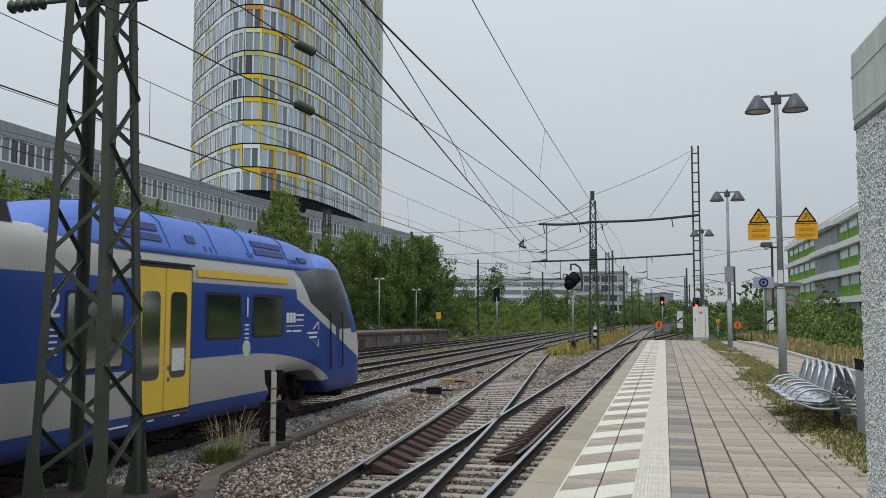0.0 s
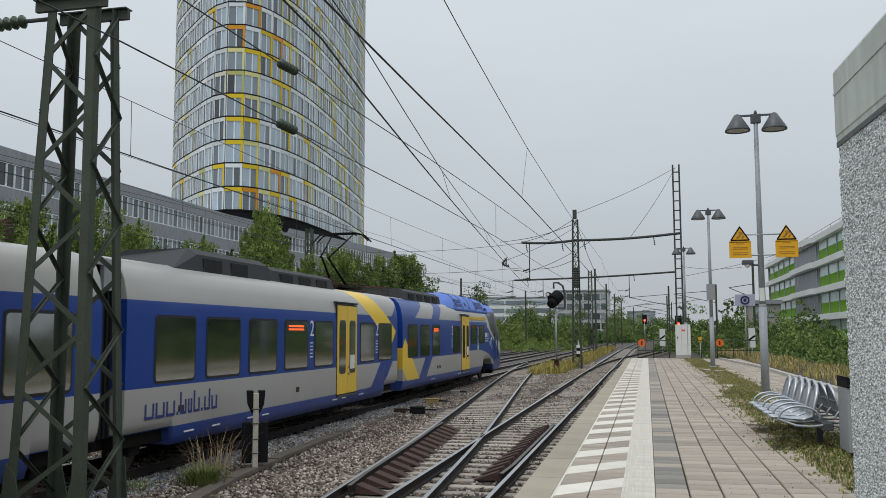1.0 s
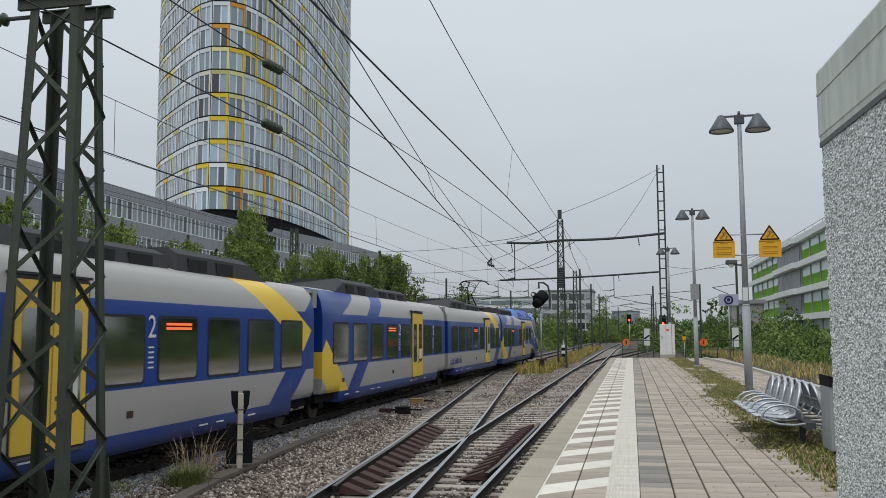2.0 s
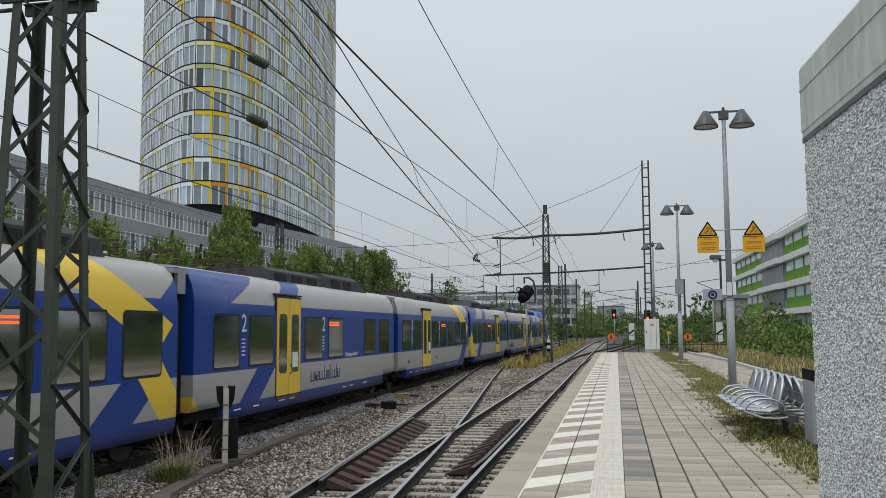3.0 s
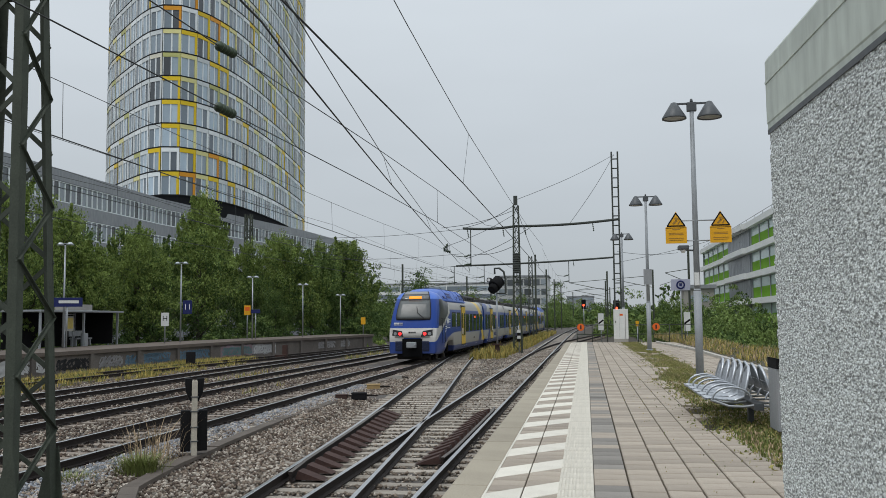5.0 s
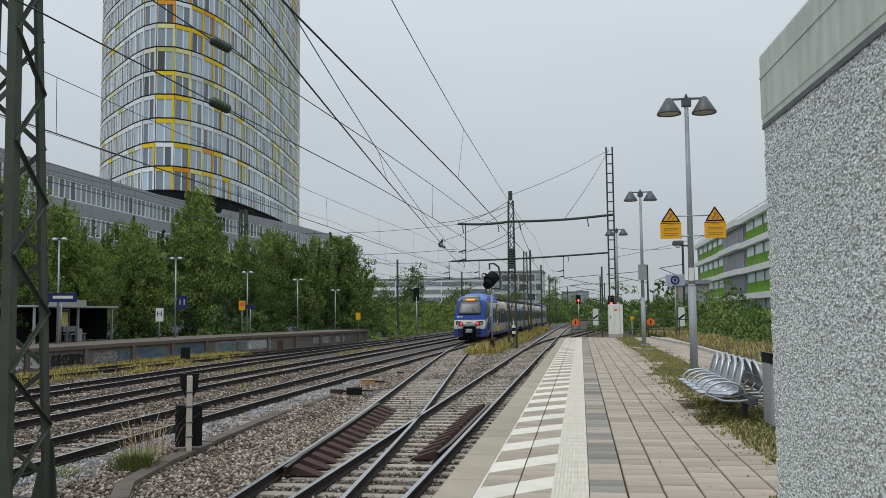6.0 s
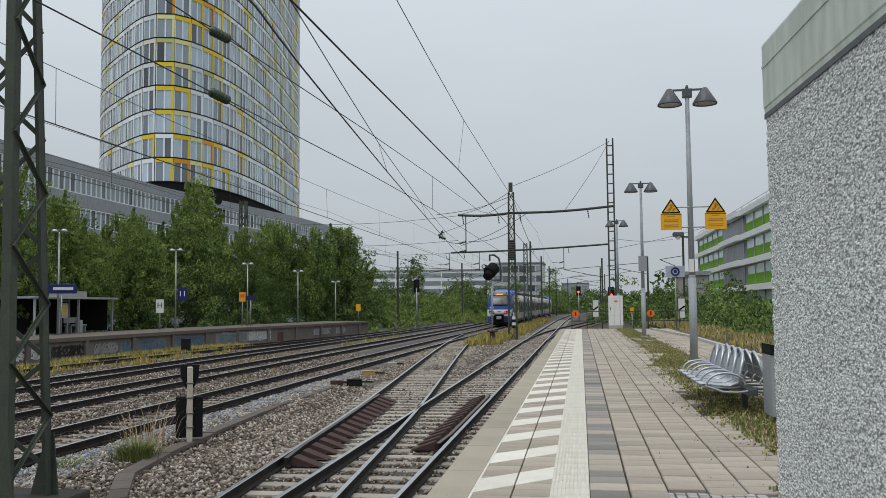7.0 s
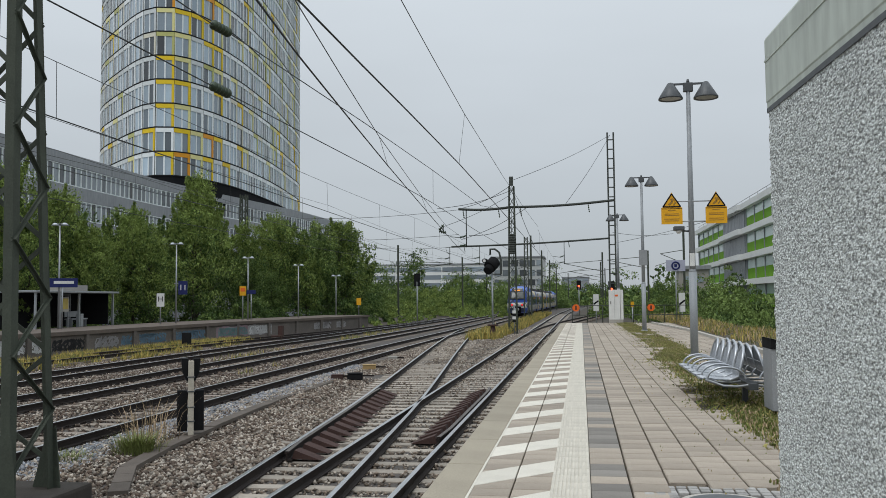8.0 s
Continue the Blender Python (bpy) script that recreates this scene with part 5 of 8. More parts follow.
def facade_bay(bm, m, w, frame, dark=False):
    """One storey-high bay: slab line, coloured frame, white mullions, recessed panes. Materials: 0 slab, 1 frame, 2 mullion, 3 glass."""
    n0 = len(bm.verts)
    bm.verts.ensure_lookup_table()
    H = FLOOR_H
    box(bm, 0, w, -0.02, 0.12, 0, 0.19, 0)
    box(bm, 0, 0.06, -0.02, 0.1, 0.19, H, 0)
    box(bm, 0.07, w, -0.02, 0.1, H - 0.62, H, 1)
    box(bm, w - 0.36, w, -0.02, 0.1, 0.19, H - 0.62, 1)
    box(bm, 0.07, 0.19, -0.02, 0.07, 0.19, H - 0.62, 2)
    box(bm, w * 0.46, w * 0.46 + 0.2, -0.02, 0.07, 0.19, H - 0.62, 2)
    box(bm, 0.19, w * 0.46, -0.06, -0.01, 0.19, H - 0.62, 3)
    box(bm, w * 0.46 + 0.2, w - 0.36, -0.06, -0.01, 0.19, H - 0.62, 3)
    bm.verts.ensure_lookup_table()
    for v in bm.verts[n0:]:
        v.co = m @ v.co


def tower():
    root = tagged(empty("office_tower"), "tall curved office tower with white and yellow window frames", "office tower")
    curve = closed_curve([(-61.5 + (x + 61.5) * 1.05, 118.5 + (y - 118.5) * 1.05) for x, y in T_PLAN])
    pts = even_points(curve, BAY_W)
    rng = random.Random(11)
    area = sum(a.x * b.y - b.x * a.y for a, b in zip(curve, curve[1:] + curve[:1]))
    if area < 0:
        pts.reverse()
    core = bmesh.new()
    top = TOWER_Z0 + 17 * FLOOR_H
    for z0, z1, inset in ((TOWER_Z0, top, 0.12),):
        a = [core.verts.new((p.x, p.y, z0)) for p in pts]
        b = [core.verts.new((p.x, p.y, z1)) for p in pts]
        for i in range(len(a)):
            core.faces.new((a[i], a[(i + 1) % len(a)], b[(i + 1) % len(a)], b[i]))
        core.faces.new(a[::-1])
        core.faces.new(b)
    for v in core.verts:
        c = Vector((-71, 152, v.co.z))
        v.co += (c - v.co).normalized() * 0.25
    part("tower_core", core, SLAB_BLACK, root)
    # shade of the recess under the tower, put in as a matt black sheet
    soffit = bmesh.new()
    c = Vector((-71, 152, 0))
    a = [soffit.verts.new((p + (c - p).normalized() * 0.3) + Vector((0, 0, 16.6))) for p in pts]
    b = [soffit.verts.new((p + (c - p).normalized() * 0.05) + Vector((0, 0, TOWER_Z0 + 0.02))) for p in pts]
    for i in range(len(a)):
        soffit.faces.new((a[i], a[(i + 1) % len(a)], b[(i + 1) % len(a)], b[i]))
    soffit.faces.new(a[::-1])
    part("shaded_recess_storey", soffit, SLAB_BLACK, root, "recessed storey under the tower, its shade put in as black")
    sheets = []
    meshes = {}
    for k in range(len(FRAME_MATS)):
        meshes[k] = bay_pieces(k)
    rest = bmesh.new()
    rest_mats = [SLAB_BLACK, MULLION, TOWER_GLASS] + FRAME_MATS
    count = 0
    for f in range(17):
        run = 0
        for i, p in enumerate(pts):
            q = pts[(i + 1) % len(pts)]
            if p.x < -82.5 or p.y > 196:
                continue
            d = q - p
            nrm = Vector((d.y, -d.x, 0)).normalized()
            corner = p.y < 126 and p.x > -63.5
            u = rng.random()
            if corner:
                k = 2 if u < 0.36 else 0 if u < 0.6 else 3 if u < 0.75 else 4 if u < 0.82 else 5 if u < 0.88 else 1
            else:
                k = 0 if u < 0.42 else 1 if u < 0.66 else 3 if u < 0.8 else 6 if u < 0.9 else 5 if u < 0.95 else 2
            m = Matrix(((d.normalized().x, -nrm.x * -1, 0, p.x), (d.normalized().y, nrm.y, 0, p.y), (0, 0, 1, TOWER_Z0 + f * FLOOR_H), (0, 0, 0, 1)))
            if f < 9 and count < 300 and p.y < 150:
                win = share("facade_window", meshes[k][0], m, root)
                for nm, me in meshes[k][1]:
                    share(nm, me, Matrix.Identity(4), win)
                count += 1
            else:
                n0 = len(rest.faces)
                facade_bay(rest, m, BAY_W, k)
                rest.faces.ensure_lookup_table()
                for fc in rest.faces[n0:]:
                    fc.material_index = {0: 0, 1: 3 + k, 2: 1, 3: 2}[fc.material_index]
    tagged(part("upper_facade", rest, rest_mats, root), kind="stuff")
    return root


tower()

OFFICE_WALL = surf("office_cladding", (0.33, 0.345, 0.36), (0.26, 0.27, 0.285), 0.12, 0.6, bump=0.05, fine=3, stretch=(1, 1, 0.3))
OFFICE_GLASS = surf("office_glass", (0.22, 0.25, 0.27), (0.08, 0.095, 0.105), 0.2, 0.15, bump=0.0, spec=0.7, island=0.9)
OFFICE_PLAN = [(-54.6, 22), (-55.6, 50), (-57.0, 86), (-57.5, 112), (-55.8, 128), (-54, 142), (-52.3, 157), (-51, 190)]


def office_window(name="window"):
    bm = bmesh.new()
    w, h = 1.12, 2.25
    for x0, x1, z0, z1 in ((0.02, 0.1, 0, h), (w - 0.1, w - 0.02, 0, h), (0.1, w - 0.1, h - 0.09, h), (0.1, w - 0.1, 0, 0.09)):
        box(bm, x0, x1, -0.03, 0.09, z0, z1, 0)
    box(bm, 0.1, w - 0.1, -0.02, 0.0, 0.09, h - 0.09, 1)
    me = bpy.data.meshes.new(name)
    bm.to_mesh(me)
    bm.free()
    me.materials.append(MULLION)
    me.materials.append(OFFICE_GLASS)
    return me


def office_block():
    root = tagged(empty("office_building"), "long low grey office building with ribbon windows", "office building")
    line = [Vector((*p, 0)) for p in OFFICE_PLAN]
    fine = even_points(line, 1.12, closed=False)
    def band(z0, z1, out, name, material, lab=""):
        bm = bmesh.new()
        prof = [(out, z0), (out, z1), (-14, z1), (-14, z0)]
        sweep(bm, prof, line)
        return part(name, bm, material, root, lab)
    band(-1.1, 17.2, -0.2, "wall_core", SLAB_BLACK)
    band(17.2, 18.5, 0.15, "roof_parapet", OFFICE_WALL, "grey metal parapet")
    for z in (13.4, 9.6, 5.8, 2.0):
        band(z - (0 if z > 2.5 else 3.1), z + 1.5, 0.12, "spandrel_band", OFFICE_WALL, "grey cladding band")
    me = office_window()
    bm = bmesh.new()
    rng = random.Random(3)
    for row, z in enumerate((14.92, 11.12, 7.32)):
        for p, q in zip(fine, fine[1:]):
            d = (q - p).normalized()
            nrm = Vector((d.y, -d.x, 0))
            m = Matrix(((d.x, nrm.x, 0, p.x), (d.y, nrm.y, 0, p.y), (0, 0, 1, z), (0, 0, 0, 1)))
            if row < 2 and p.y > 22:
                share("window", me, m, root)
    return root


office_block()

BAY_GLASS = surf("bay_glass", (0.12, 0.15, 0.17), (0.05, 0.06, 0.075), 0.3, 0.3, bump=0.0, spec=0.4)
GREEN_PANEL = surf("green_panel", (0.2, 0.42, 0.03), (0.13, 0.3, 0.02), 0.3, 0.6, bump=0.0, spec=0.05)
PALE_GLASS = surf("pale_glass", (0.6, 0.76, 0.72), (0.42, 0.56, 0.53), 0.3, 0.2, bump=0.0, spec=0.5)
WHITE_BAND = surf("white_band", (0.86, 0.87, 0.85), (0.76, 0.77, 0.75), 0.3, 0.6, bump=0.03)


def green_building():
    root = tagged(empty("green_office"), "office block with white floor bands and green glass panels", "office building")
    X, y0, y1 = 24.2, 90, 188
    def dark_bay(y):
        return 135 < y < 155 or y < 97
    bm = bmesh.new()
    box(bm, X + 0.6, X + 16, y0, y1, -1.1, 14.8)
    part("wall_core", bm, SLAB_BLACK, root)
    for z in (14.75, 11.1, 7.3, 3.5):
        bm = bmesh.new()
        way = [(X - (0.55 if dark_bay(y0 + k) else 0.1), y0 + k, z) for k in range(int(y1 - y0) + 1)]
        sweep(bm, [(0.9, -0.1), (0.9, 0.66), (-0.3, 0.72), (-0.3, -0.1)], way)
        part("floor_band", bm, WHITE_BAND, root, "curving white balcony band")
    for z in (11.65, 7.85, 4.05, 0.3):
        y = y0
        while y < y1 - 1:
            if dark_bay(y):
                part("window_pane", box(bmesh.new(), X + 0.2, X + 0.5, y, y + 1.25, z, z + 3.1), BAY_GLASS, root)
                part("window_mullion", box(bmesh.new(), X + 0.185, X + 0.42, y + 1.25, y + 1.4, z, z + 3.1), OFFICE_WALL, root)
                y += 1.4
            else:
                w = min(6.3, (135 - y) if y < 135 else (y1 - y))
                w = max(w, 0.8)
                part("green_panel", box(bmesh.new(), X + 0.36, X + 0.46, y, y + w - 0.15, z, z + 1.75), GREEN_PANEL, root, "green glass panel")
                part("clerestory", box(bmesh.new(), X + 0.36, X + 0.46, y, y + w - 0.15, z + 1.75, z + 3.1), PALE_GLASS, root)
                part("window_mullion", box(bmesh.new(), X + 0.26, X + 0.5, y + w - 0.3, y + w, z, z + 3.1), OFFICE_WALL, root)
                y += w
    bm = bmesh.new()
    tube(bm, [(X + 0.4, y0, 16.3), (X + 0.4, y1, 16.3)], 0.05)
    for y in range(int(y0), int(y1), 6):
        rod(bm, (X + 0.4, y, 15.3), (X + 0.4, y, 16.3), 0.04, seg=5)
    part("roof_rail", bm, GALV, root)
    return root


DARK_GLASS = surf("dark_glass", (0.02, 0.024, 0.028), (0.04, 0.045, 0.05), 0.5, 0.3, bump=0.0, spec=0.2)
green_building()


def block(name, label, x0, x1, y0, y1, z1, wall, rows, pitch=3.6, bay=3.2, cat="office building", z0=-1.1, win_h=1.7, glass=None):
    """A plain far building whose storeys have window ribbons."""
    root = tagged(empty(name), label, cat)
    bm = bmesh.new()
    box(bm, x0, x1, y0, y1, z0, z1)
    part("wall", bm, wall, root)
    bm = bmesh.new()
    box(bm, x0 - 0.3, x1 + 0.3, y0 - 0.3, y1 + 0.3, z1, z1 + 0.5)
    part("roof", bm, OFFICE_WALL, root)
    for r in range(rows):
        zt = z1 - 0.9 - pitch * r
        x = x0 + 0.6
        while x < x1 - 1:
            bm = bmesh.new()
            box(bm, x, min(x + bay - 0.5, x1 - 0.4), y0 - 0.08, y0 + 0.1, zt - win_h, zt)
            part("window", bm, glass or FAR_GLASS, root)
            x += bay
    return root


# distance haze is put into this pale bluish glass colour
FAR_GLASS = surf("far_glass", (0.3, 0.35, 0.39), (0.22, 0.26, 0.29), 0.2, 0.3, bump=0.0, spec=0.5, island=0.3)
PALE_WALL = surf("pale_plaster", (0.55, 0.56, 0.55), (0.45, 0.46, 0.46), 0.1, 0.8, bump=0.05)
BEIGE_WALL = surf("beige_concrete", (0.42, 0.4, 0.36), (0.33, 0.31, 0.28), 0.2, 0.85, bump=0.1)
block("banded_office", "long white office block with dark ribbon windows in the distance", -98, -26, 330, 350, 15.0, WHITE_BAND, 4, 3.0, 9.0, win_h=1.7)
block("concrete_office", "pale concrete office block of several storeys in the distance", -30, -12.5, 300, 318, 15.9, PALE_WALL, 4, 3.3, 2.9, win_h=2.1, glass=OFFICE_GLASS)
block("far_block", "dark block of flats on the horizon", -13, 6, 620, 640, 16.5, OFFICE_WALL, 3, 3.6, 3.6)
block("low_hall", "low pale concrete hall behind the bushes", 12.8, 16.6, 118, 122, 5.3, BEIGE_WALL, 1, 3, 3.0, "hall", win_h=0.8)

# ---- masts and overhead line ----
INSULATOR = surf("insulator_green", (0.05, 0.075, 0.04), (0.035, 0.05, 0.03), 6, 0.35, bump=0.0)
FOOTING = surf("footing_concrete", (0.075, 0.064, 0.055), (0.04, 0.035, 0.03), 2, 0.9, bump=0.3)


def ribbed(p, q, n, r, seg=12):
    """One turned body from p to q with n sheds of radius r."""
    p, q = Vector(p), Vector(q)
    bm = bmesh.new()
    turn = (q - p).normalized().to_track_quat("Z", "Y")
    steps = [(0.0, 0.35)]
    for k in range(n):
        steps += [((k + 0.12) / n, 0.4), ((k + 0.4) / n, 1.0), ((k + 0.55) / n, 0.95), ((k + 0.75) / n, 0.4)]
    steps.append((1.0, 0.35))
    rings = [[bm.verts.new(p.lerp(q, t) + turn @ Vector((r * f * math.cos(2 * math.pi * k / seg), r * f * math.sin(2 * math.pi * k / seg), 0))) for k in range(seg)] for t, f in steps]
    for a, b in zip(rings, rings[1:]):
        for k in range(seg):
            bm.faces.new((a[k], a[(k + 1) % seg], b[(k + 1) % seg], b[k])).smooth = True
    bm.faces.new(rings[0][::-1])
    bm.faces.new(rings[-1])
    return bm


def insulator_string(name, p, q, n, r, parent):
    return part(name, ribbed(p, q, n, r), INSULATOR, parent)


def near_mast():
    root = tagged(empty("catenary_mast"), "tapering green steel lattice mast on a concrete footing", "lattice mast")
    cx, cy, z0, z1 = -7.37, 10.1, -0.75, 6.05
    W0, W1, D0, D1 = 1.06, 0.70, 0.90, 0.50
    def corner(k, z):
        t = (z - z0) / (z1 - z0)
        w = (W0 + (W1 - W0) * t) / 2
        sx, sy = ((-1, -1), (1, -1), (1, 1), (-1, 1))[k]
        d = (D0 + (D1 - D0) * t) / 2
        return Vector((cx + sx * w, cy + sy * d, z))
    for k in range(4):  # angle-iron legs
        sx, sy = ((-1, -1), (1, -1), (1, 1), (-1, 1))[k]
        bm = bmesh.new()
        a, b = corner(k, z0 - 0.1), corner(k, z1)
        beam(bm, a + Vector((-sx * 0.055, 0, 0)), b + Vector((-sx * 0.055, 0, 0)), 0.13, 0.016, up=(0, 1, 0))
        beam(bm, a + Vector((0, -sy * 0.055, 0)), b + Vector((0, -sy * 0.055, 0)), 0.016, 0.13, up=(0, 1, 0))
        part("leg", bm, MAST_GREEN, root)
    n = 9
    for k in range(4):
        for i in range(n):
            za, zb = z0 + 0.25 + (z1 - z0 - 0.3) * i / n, z0 + 0.25 + (z1 - z0 - 0.3) * (i + 1) / n
            a, b = (k, (k + 1) % 4) if i % 2 == 0 else ((k + 1) % 4, k)
            bm = bmesh.new()
            up = (0, 1, 0) if k % 2 == 0 else (1, 0, 0)
            beam(bm, corner(a, za), corner(b, zb), 0.065, 0.012, up=up)
            d = Vector(up) * 0.025
            beam(bm, corner(a, za) + d, corner(b, zb) + d, 0.01, 0.05, up=up)
            part("brace", bm, MAST_GREEN, root)
    for k in range(4):  # gusset plates at the foot
        bm = bmesh.new()
        c = corner(k, z0)
        sx, sy = ((-1, -1), (1, -1), (1, 1), (-1, 1))[k]
        vs = [c + Vector(v) for v in ((0.02 * sx, 0.01, 0.75), (-0.12 * sx, 0.01, 0.6), (-0.3 * sx, 0.01, -0.08), (0.1 * sx, 0.01, -0.08))]
        v1 = [bm.verts.new(p) for p in vs]
        v2 = [bm.verts.new(p + Vector((0, -0.02, 0))) for p in vs]
        bm.faces.new(v1); bm.faces.new(v2[::-1])
        for i in range(4):
            bm.faces.new((v1[i], v2[i], v2[(i + 1) % 4], v1[(i + 1) % 4]))
        bmesh.ops.recalc_face_normals(bm, faces=bm.faces)
        part("gusset", bm, MAST_GREEN, root)
    for s in (-1, 1):
        bm = bmesh.new()
        box(bm, cx - 0.55, cx + 0.52, cy + s * 0.25 - 0.03, cy + s * 0.25 + 0.03, z1 - 0.12, z1 + 0.02)
        box(bm, cx - 0.55, cx + 0.52, cy + s * 0.25 - 0.08, cy + s * 0.25 + 0.08, z1 + 0.02, z1 + 0.035)
        part("head_beam", bm, MAST_GREEN, root)
    bm = bmesh.new()
    box(bm, cx - 0.85, cx + 0.85, cy - 0.85, cy + 0.85, -1.2, -0.8, bevel=0.05)
    part("footing", bm, FOOTING, root, "dark concrete footing")
    bm = bmesh.new()
    rod(bm, (cx - 0.4, cy - 0.2, z1 - 0.2), (cx - 0.75, cy - 0.2, z1 - 0.2), 0.03, seg=8)
    part("bracket", bm, MAST_DARK, root)
    insulator_string("insulator", (cx - 0.75, cy - 0.2, z1 - 0.2), (cx - 1.35, cy - 0.2, z1 - 0.22), 5, 0.095, root)
    return root


near_mast()


def lattice_mast(label, x, y, z1, w0, w1, leg, bay, brace, material, z0=-1.1, d=None, top=True):
    root = tagged(empty("lattice_mast"), label, "lattice mast", "line masts")
    def corner(k, z):
        t = (z - z0) / (z1 - z0)
        w = (w0 + (w1 - w0) * t) / 2
        dd = (d if d else w * 2) / 2
        sx, sy = ((-1, -1), (1, -1), (1, 1), (-1, 1))[k]
        return Vector((x + sx * w, y + sy * dd, z))
    for k in range(4):
        part("leg", beam(bmesh.new(), corner(k, z0), corner(k, z1), leg, leg, up=(0, 1, 0)), material, root)
    n = max(2, round((z1 - z0) / bay))
    for k in (0, 1, 2, 3):
        for i in range(n):
            za, zb = z0 + (z1 - z0) * i / n, z0 + (z1 - z0) * (i + 1) / n
            a, b = (k, (k + 1) % 4) if i % 2 == 0 else ((k + 1) % 4, k)
            part("brace", beam(bmesh.new(), corner(a, za), corner(b, zb), brace, brace * 0.5, up=(0, 1, 0)), material, root)
    return root


M_SIGNAL = lattice_mast("green lattice mast with tensioning weights beside the signal", -5.1, 66, 10.2, 0.62, 0.36, 0.1, 0.75, 0.05, MAST_GREEN)
for k in range(9):
    part("tension_weight", rod(bmesh.new(), (-5.1, 65.5, 5.0 + 0.17 * k), (-5.1, 65.5, 5.15 + 0.17 * k), 0.26, 0.26, 12), MAST_DARK, M_SIGNAL)
part("weight_rod", rod(bmesh.new(), (-5.1, 65.5, 4.8), (-5.1, 65.5, 8.4), 0.02, seg=6), MAST_DARK, M_SIGNAL)
bm = bmesh.new()
box(bm, -5.25, -4.95, 65.6, 65.75, 10.2, 10.9)
part("mast_head", bm, MAST_DARK, M_SIGNAL)


def ladder_mast(x, y, z1, w):
    """A tall flat mast with ladder-like rungs."""
    root = tagged(empty("ladder_mast"), "tall slender steel mast with ladder rungs", "lattice mast", "line masts")
    for s in (-1, 1):
        part("leg", beam(bmesh.new(), (x + s * w / 2, y, -1.1), (x + s * w / 2, y, z1), 0.16, 0.2, up=(0, 1, 0)), MAST_DARK, root)
    z = 0.2
    while z < z1:
        part("rung", beam(bmesh.new(), (x - w / 2, y, z), (x + w / 2, y, z), 0.1, 0.14, up=(0, 1, 0)), MAST_DARK, root)
        z += 0.98
    return root


ladder_mast(3.25, 90, 18.6, 0.62)


def portal(y, x0, x1, z0, z1, w, label):
    root = tagged(empty("cross_beam"), label, "catenary beam", "cross beams")
    bm = bmesh.new()
    n = 12
    pts = [(x0 + (x1 - x0) * k / n, y, z0 + (z1 - z0) * k / n - 0.12 * math.sin(math.pi * k / n)) for k in range(n + 1)]
    tube(bm, pts, w, 8)
    part("beam", bm, MAST_DARK, root)
    for k in (1, 9):
        p = pts[k]
        insulator_string("insulator", (p[0], y, p[2]), (p[0] + 0.1, y, p[2] - 0.7), 5, 0.06, root)
    return root


portal(66, -9.2, -5.1, 8.55, 8.62, 0.1, "dark cross beam carrying the overhead line")
portal(66.1, -5.1, 2.55, 8.62, 8.95, 0.1, "dark cross beam between two masts")
portal(100, -14.8, 3.2, 7.75, 8.4, 0.11, "far cross beam carrying the overhead line")


def wire(name, label, pts, r, parent=None):
    root = tagged(part(name, tube(bmesh.new(), pts, r, 5), WIRE), label, "overhead wire", "overhead line")
    return root


def catenary(way, y0, y1, z_con, z_mes, span, label, phase=0.0, r=0.012, drop=6.5, sag=0.4, stagger=0.12):
    root = tagged(empty("overhead_line"), label, "overhead line", "overhead lines")
    ys = [y0 + (y1 - y0) * k / 60 for k in range(61)]
    off = lambda y: stagger * math.sin((y + phase) / span * math.pi)
    con = [(way_x(way, y) + off(y), y, z_con) for y in ys]
    def mes_z(y):
        u = ((y + phase) % span) / span
        return z_mes - sag * (1 - (2 * u - 1) ** 2)
    mes = [(way_x(way, y) + off(y) * 0.3, y, mes_z(y)) for y in ys]
    part("contact_wire", tube(bmesh.new(), con, r, 5), WIRE, root)
    part("messenger_wire", tube(bmesh.new(), mes, r * 0.6, 5), WIRE, root)
    y = y0 + 3
    while y < y1:
        a = (way_x(way, y) + off(y), y, z_con)
        b = (way_x(way, y) + off(y) * 0.3, y + 0.1, mes_z(y))
        part("dropper", rod(bmesh.new(), a, b, r * 0.45, seg=4, caps=False), WIRE, root)
        y += drop
    return root


catenary(S_WAY, 66, 250, 5.1, 6.9, 62, "overhead line further along the platform track", -4, 0.014, 9)


def near_line(label, low, high, ties):
    """A contact wire and its messenger through (x, y, z) supports, tied by slanting droppers."""
    root = tagged(empty("overhead_line"), label, "overhead line", "overhead lines")
    part("contact_wire", tube(bmesh.new(), low, 0.014, 5), WIRE, root)
    part("messenger_wire", tube(bmesh.new(), high, 0.009, 5), WIRE, root)
    for a, b in ties:
        part("dropper", rod(bmesh.new(), a, b, 0.006, seg=4, caps=False), WIRE, root)


near_line("thin overhead line above the platform track",
          [(-3.3, -20, 5.15), (-3.27, 6, 5.15), (-3.25, 9.7, 5.15), (-3.22, 12.5, 5.15), (-3.17, 16, 5.15), (-3.1, 22.4, 5.15), (-3.1, 33, 5.15), (-3.12, 50, 5.12), (-3.15, 66, 5.1)],
          [(-3.1, -20, 8.0), (-3.1, 8, 7.3), (-3.1, 15, 6.97), (-3.1, 18.3, 6.86), (-3.1, 23.6, 6.72), (-3.1, 35.6, 6.67), (-3.1, 50, 6.75), (-3.12, 66, 7.05)],
          [((-3.1, 22.4, 5.15), (-3.1, 23.6, 6.72)), ((-3.1, 41, 5.13), (-3.1, 41.3, 6.68))])
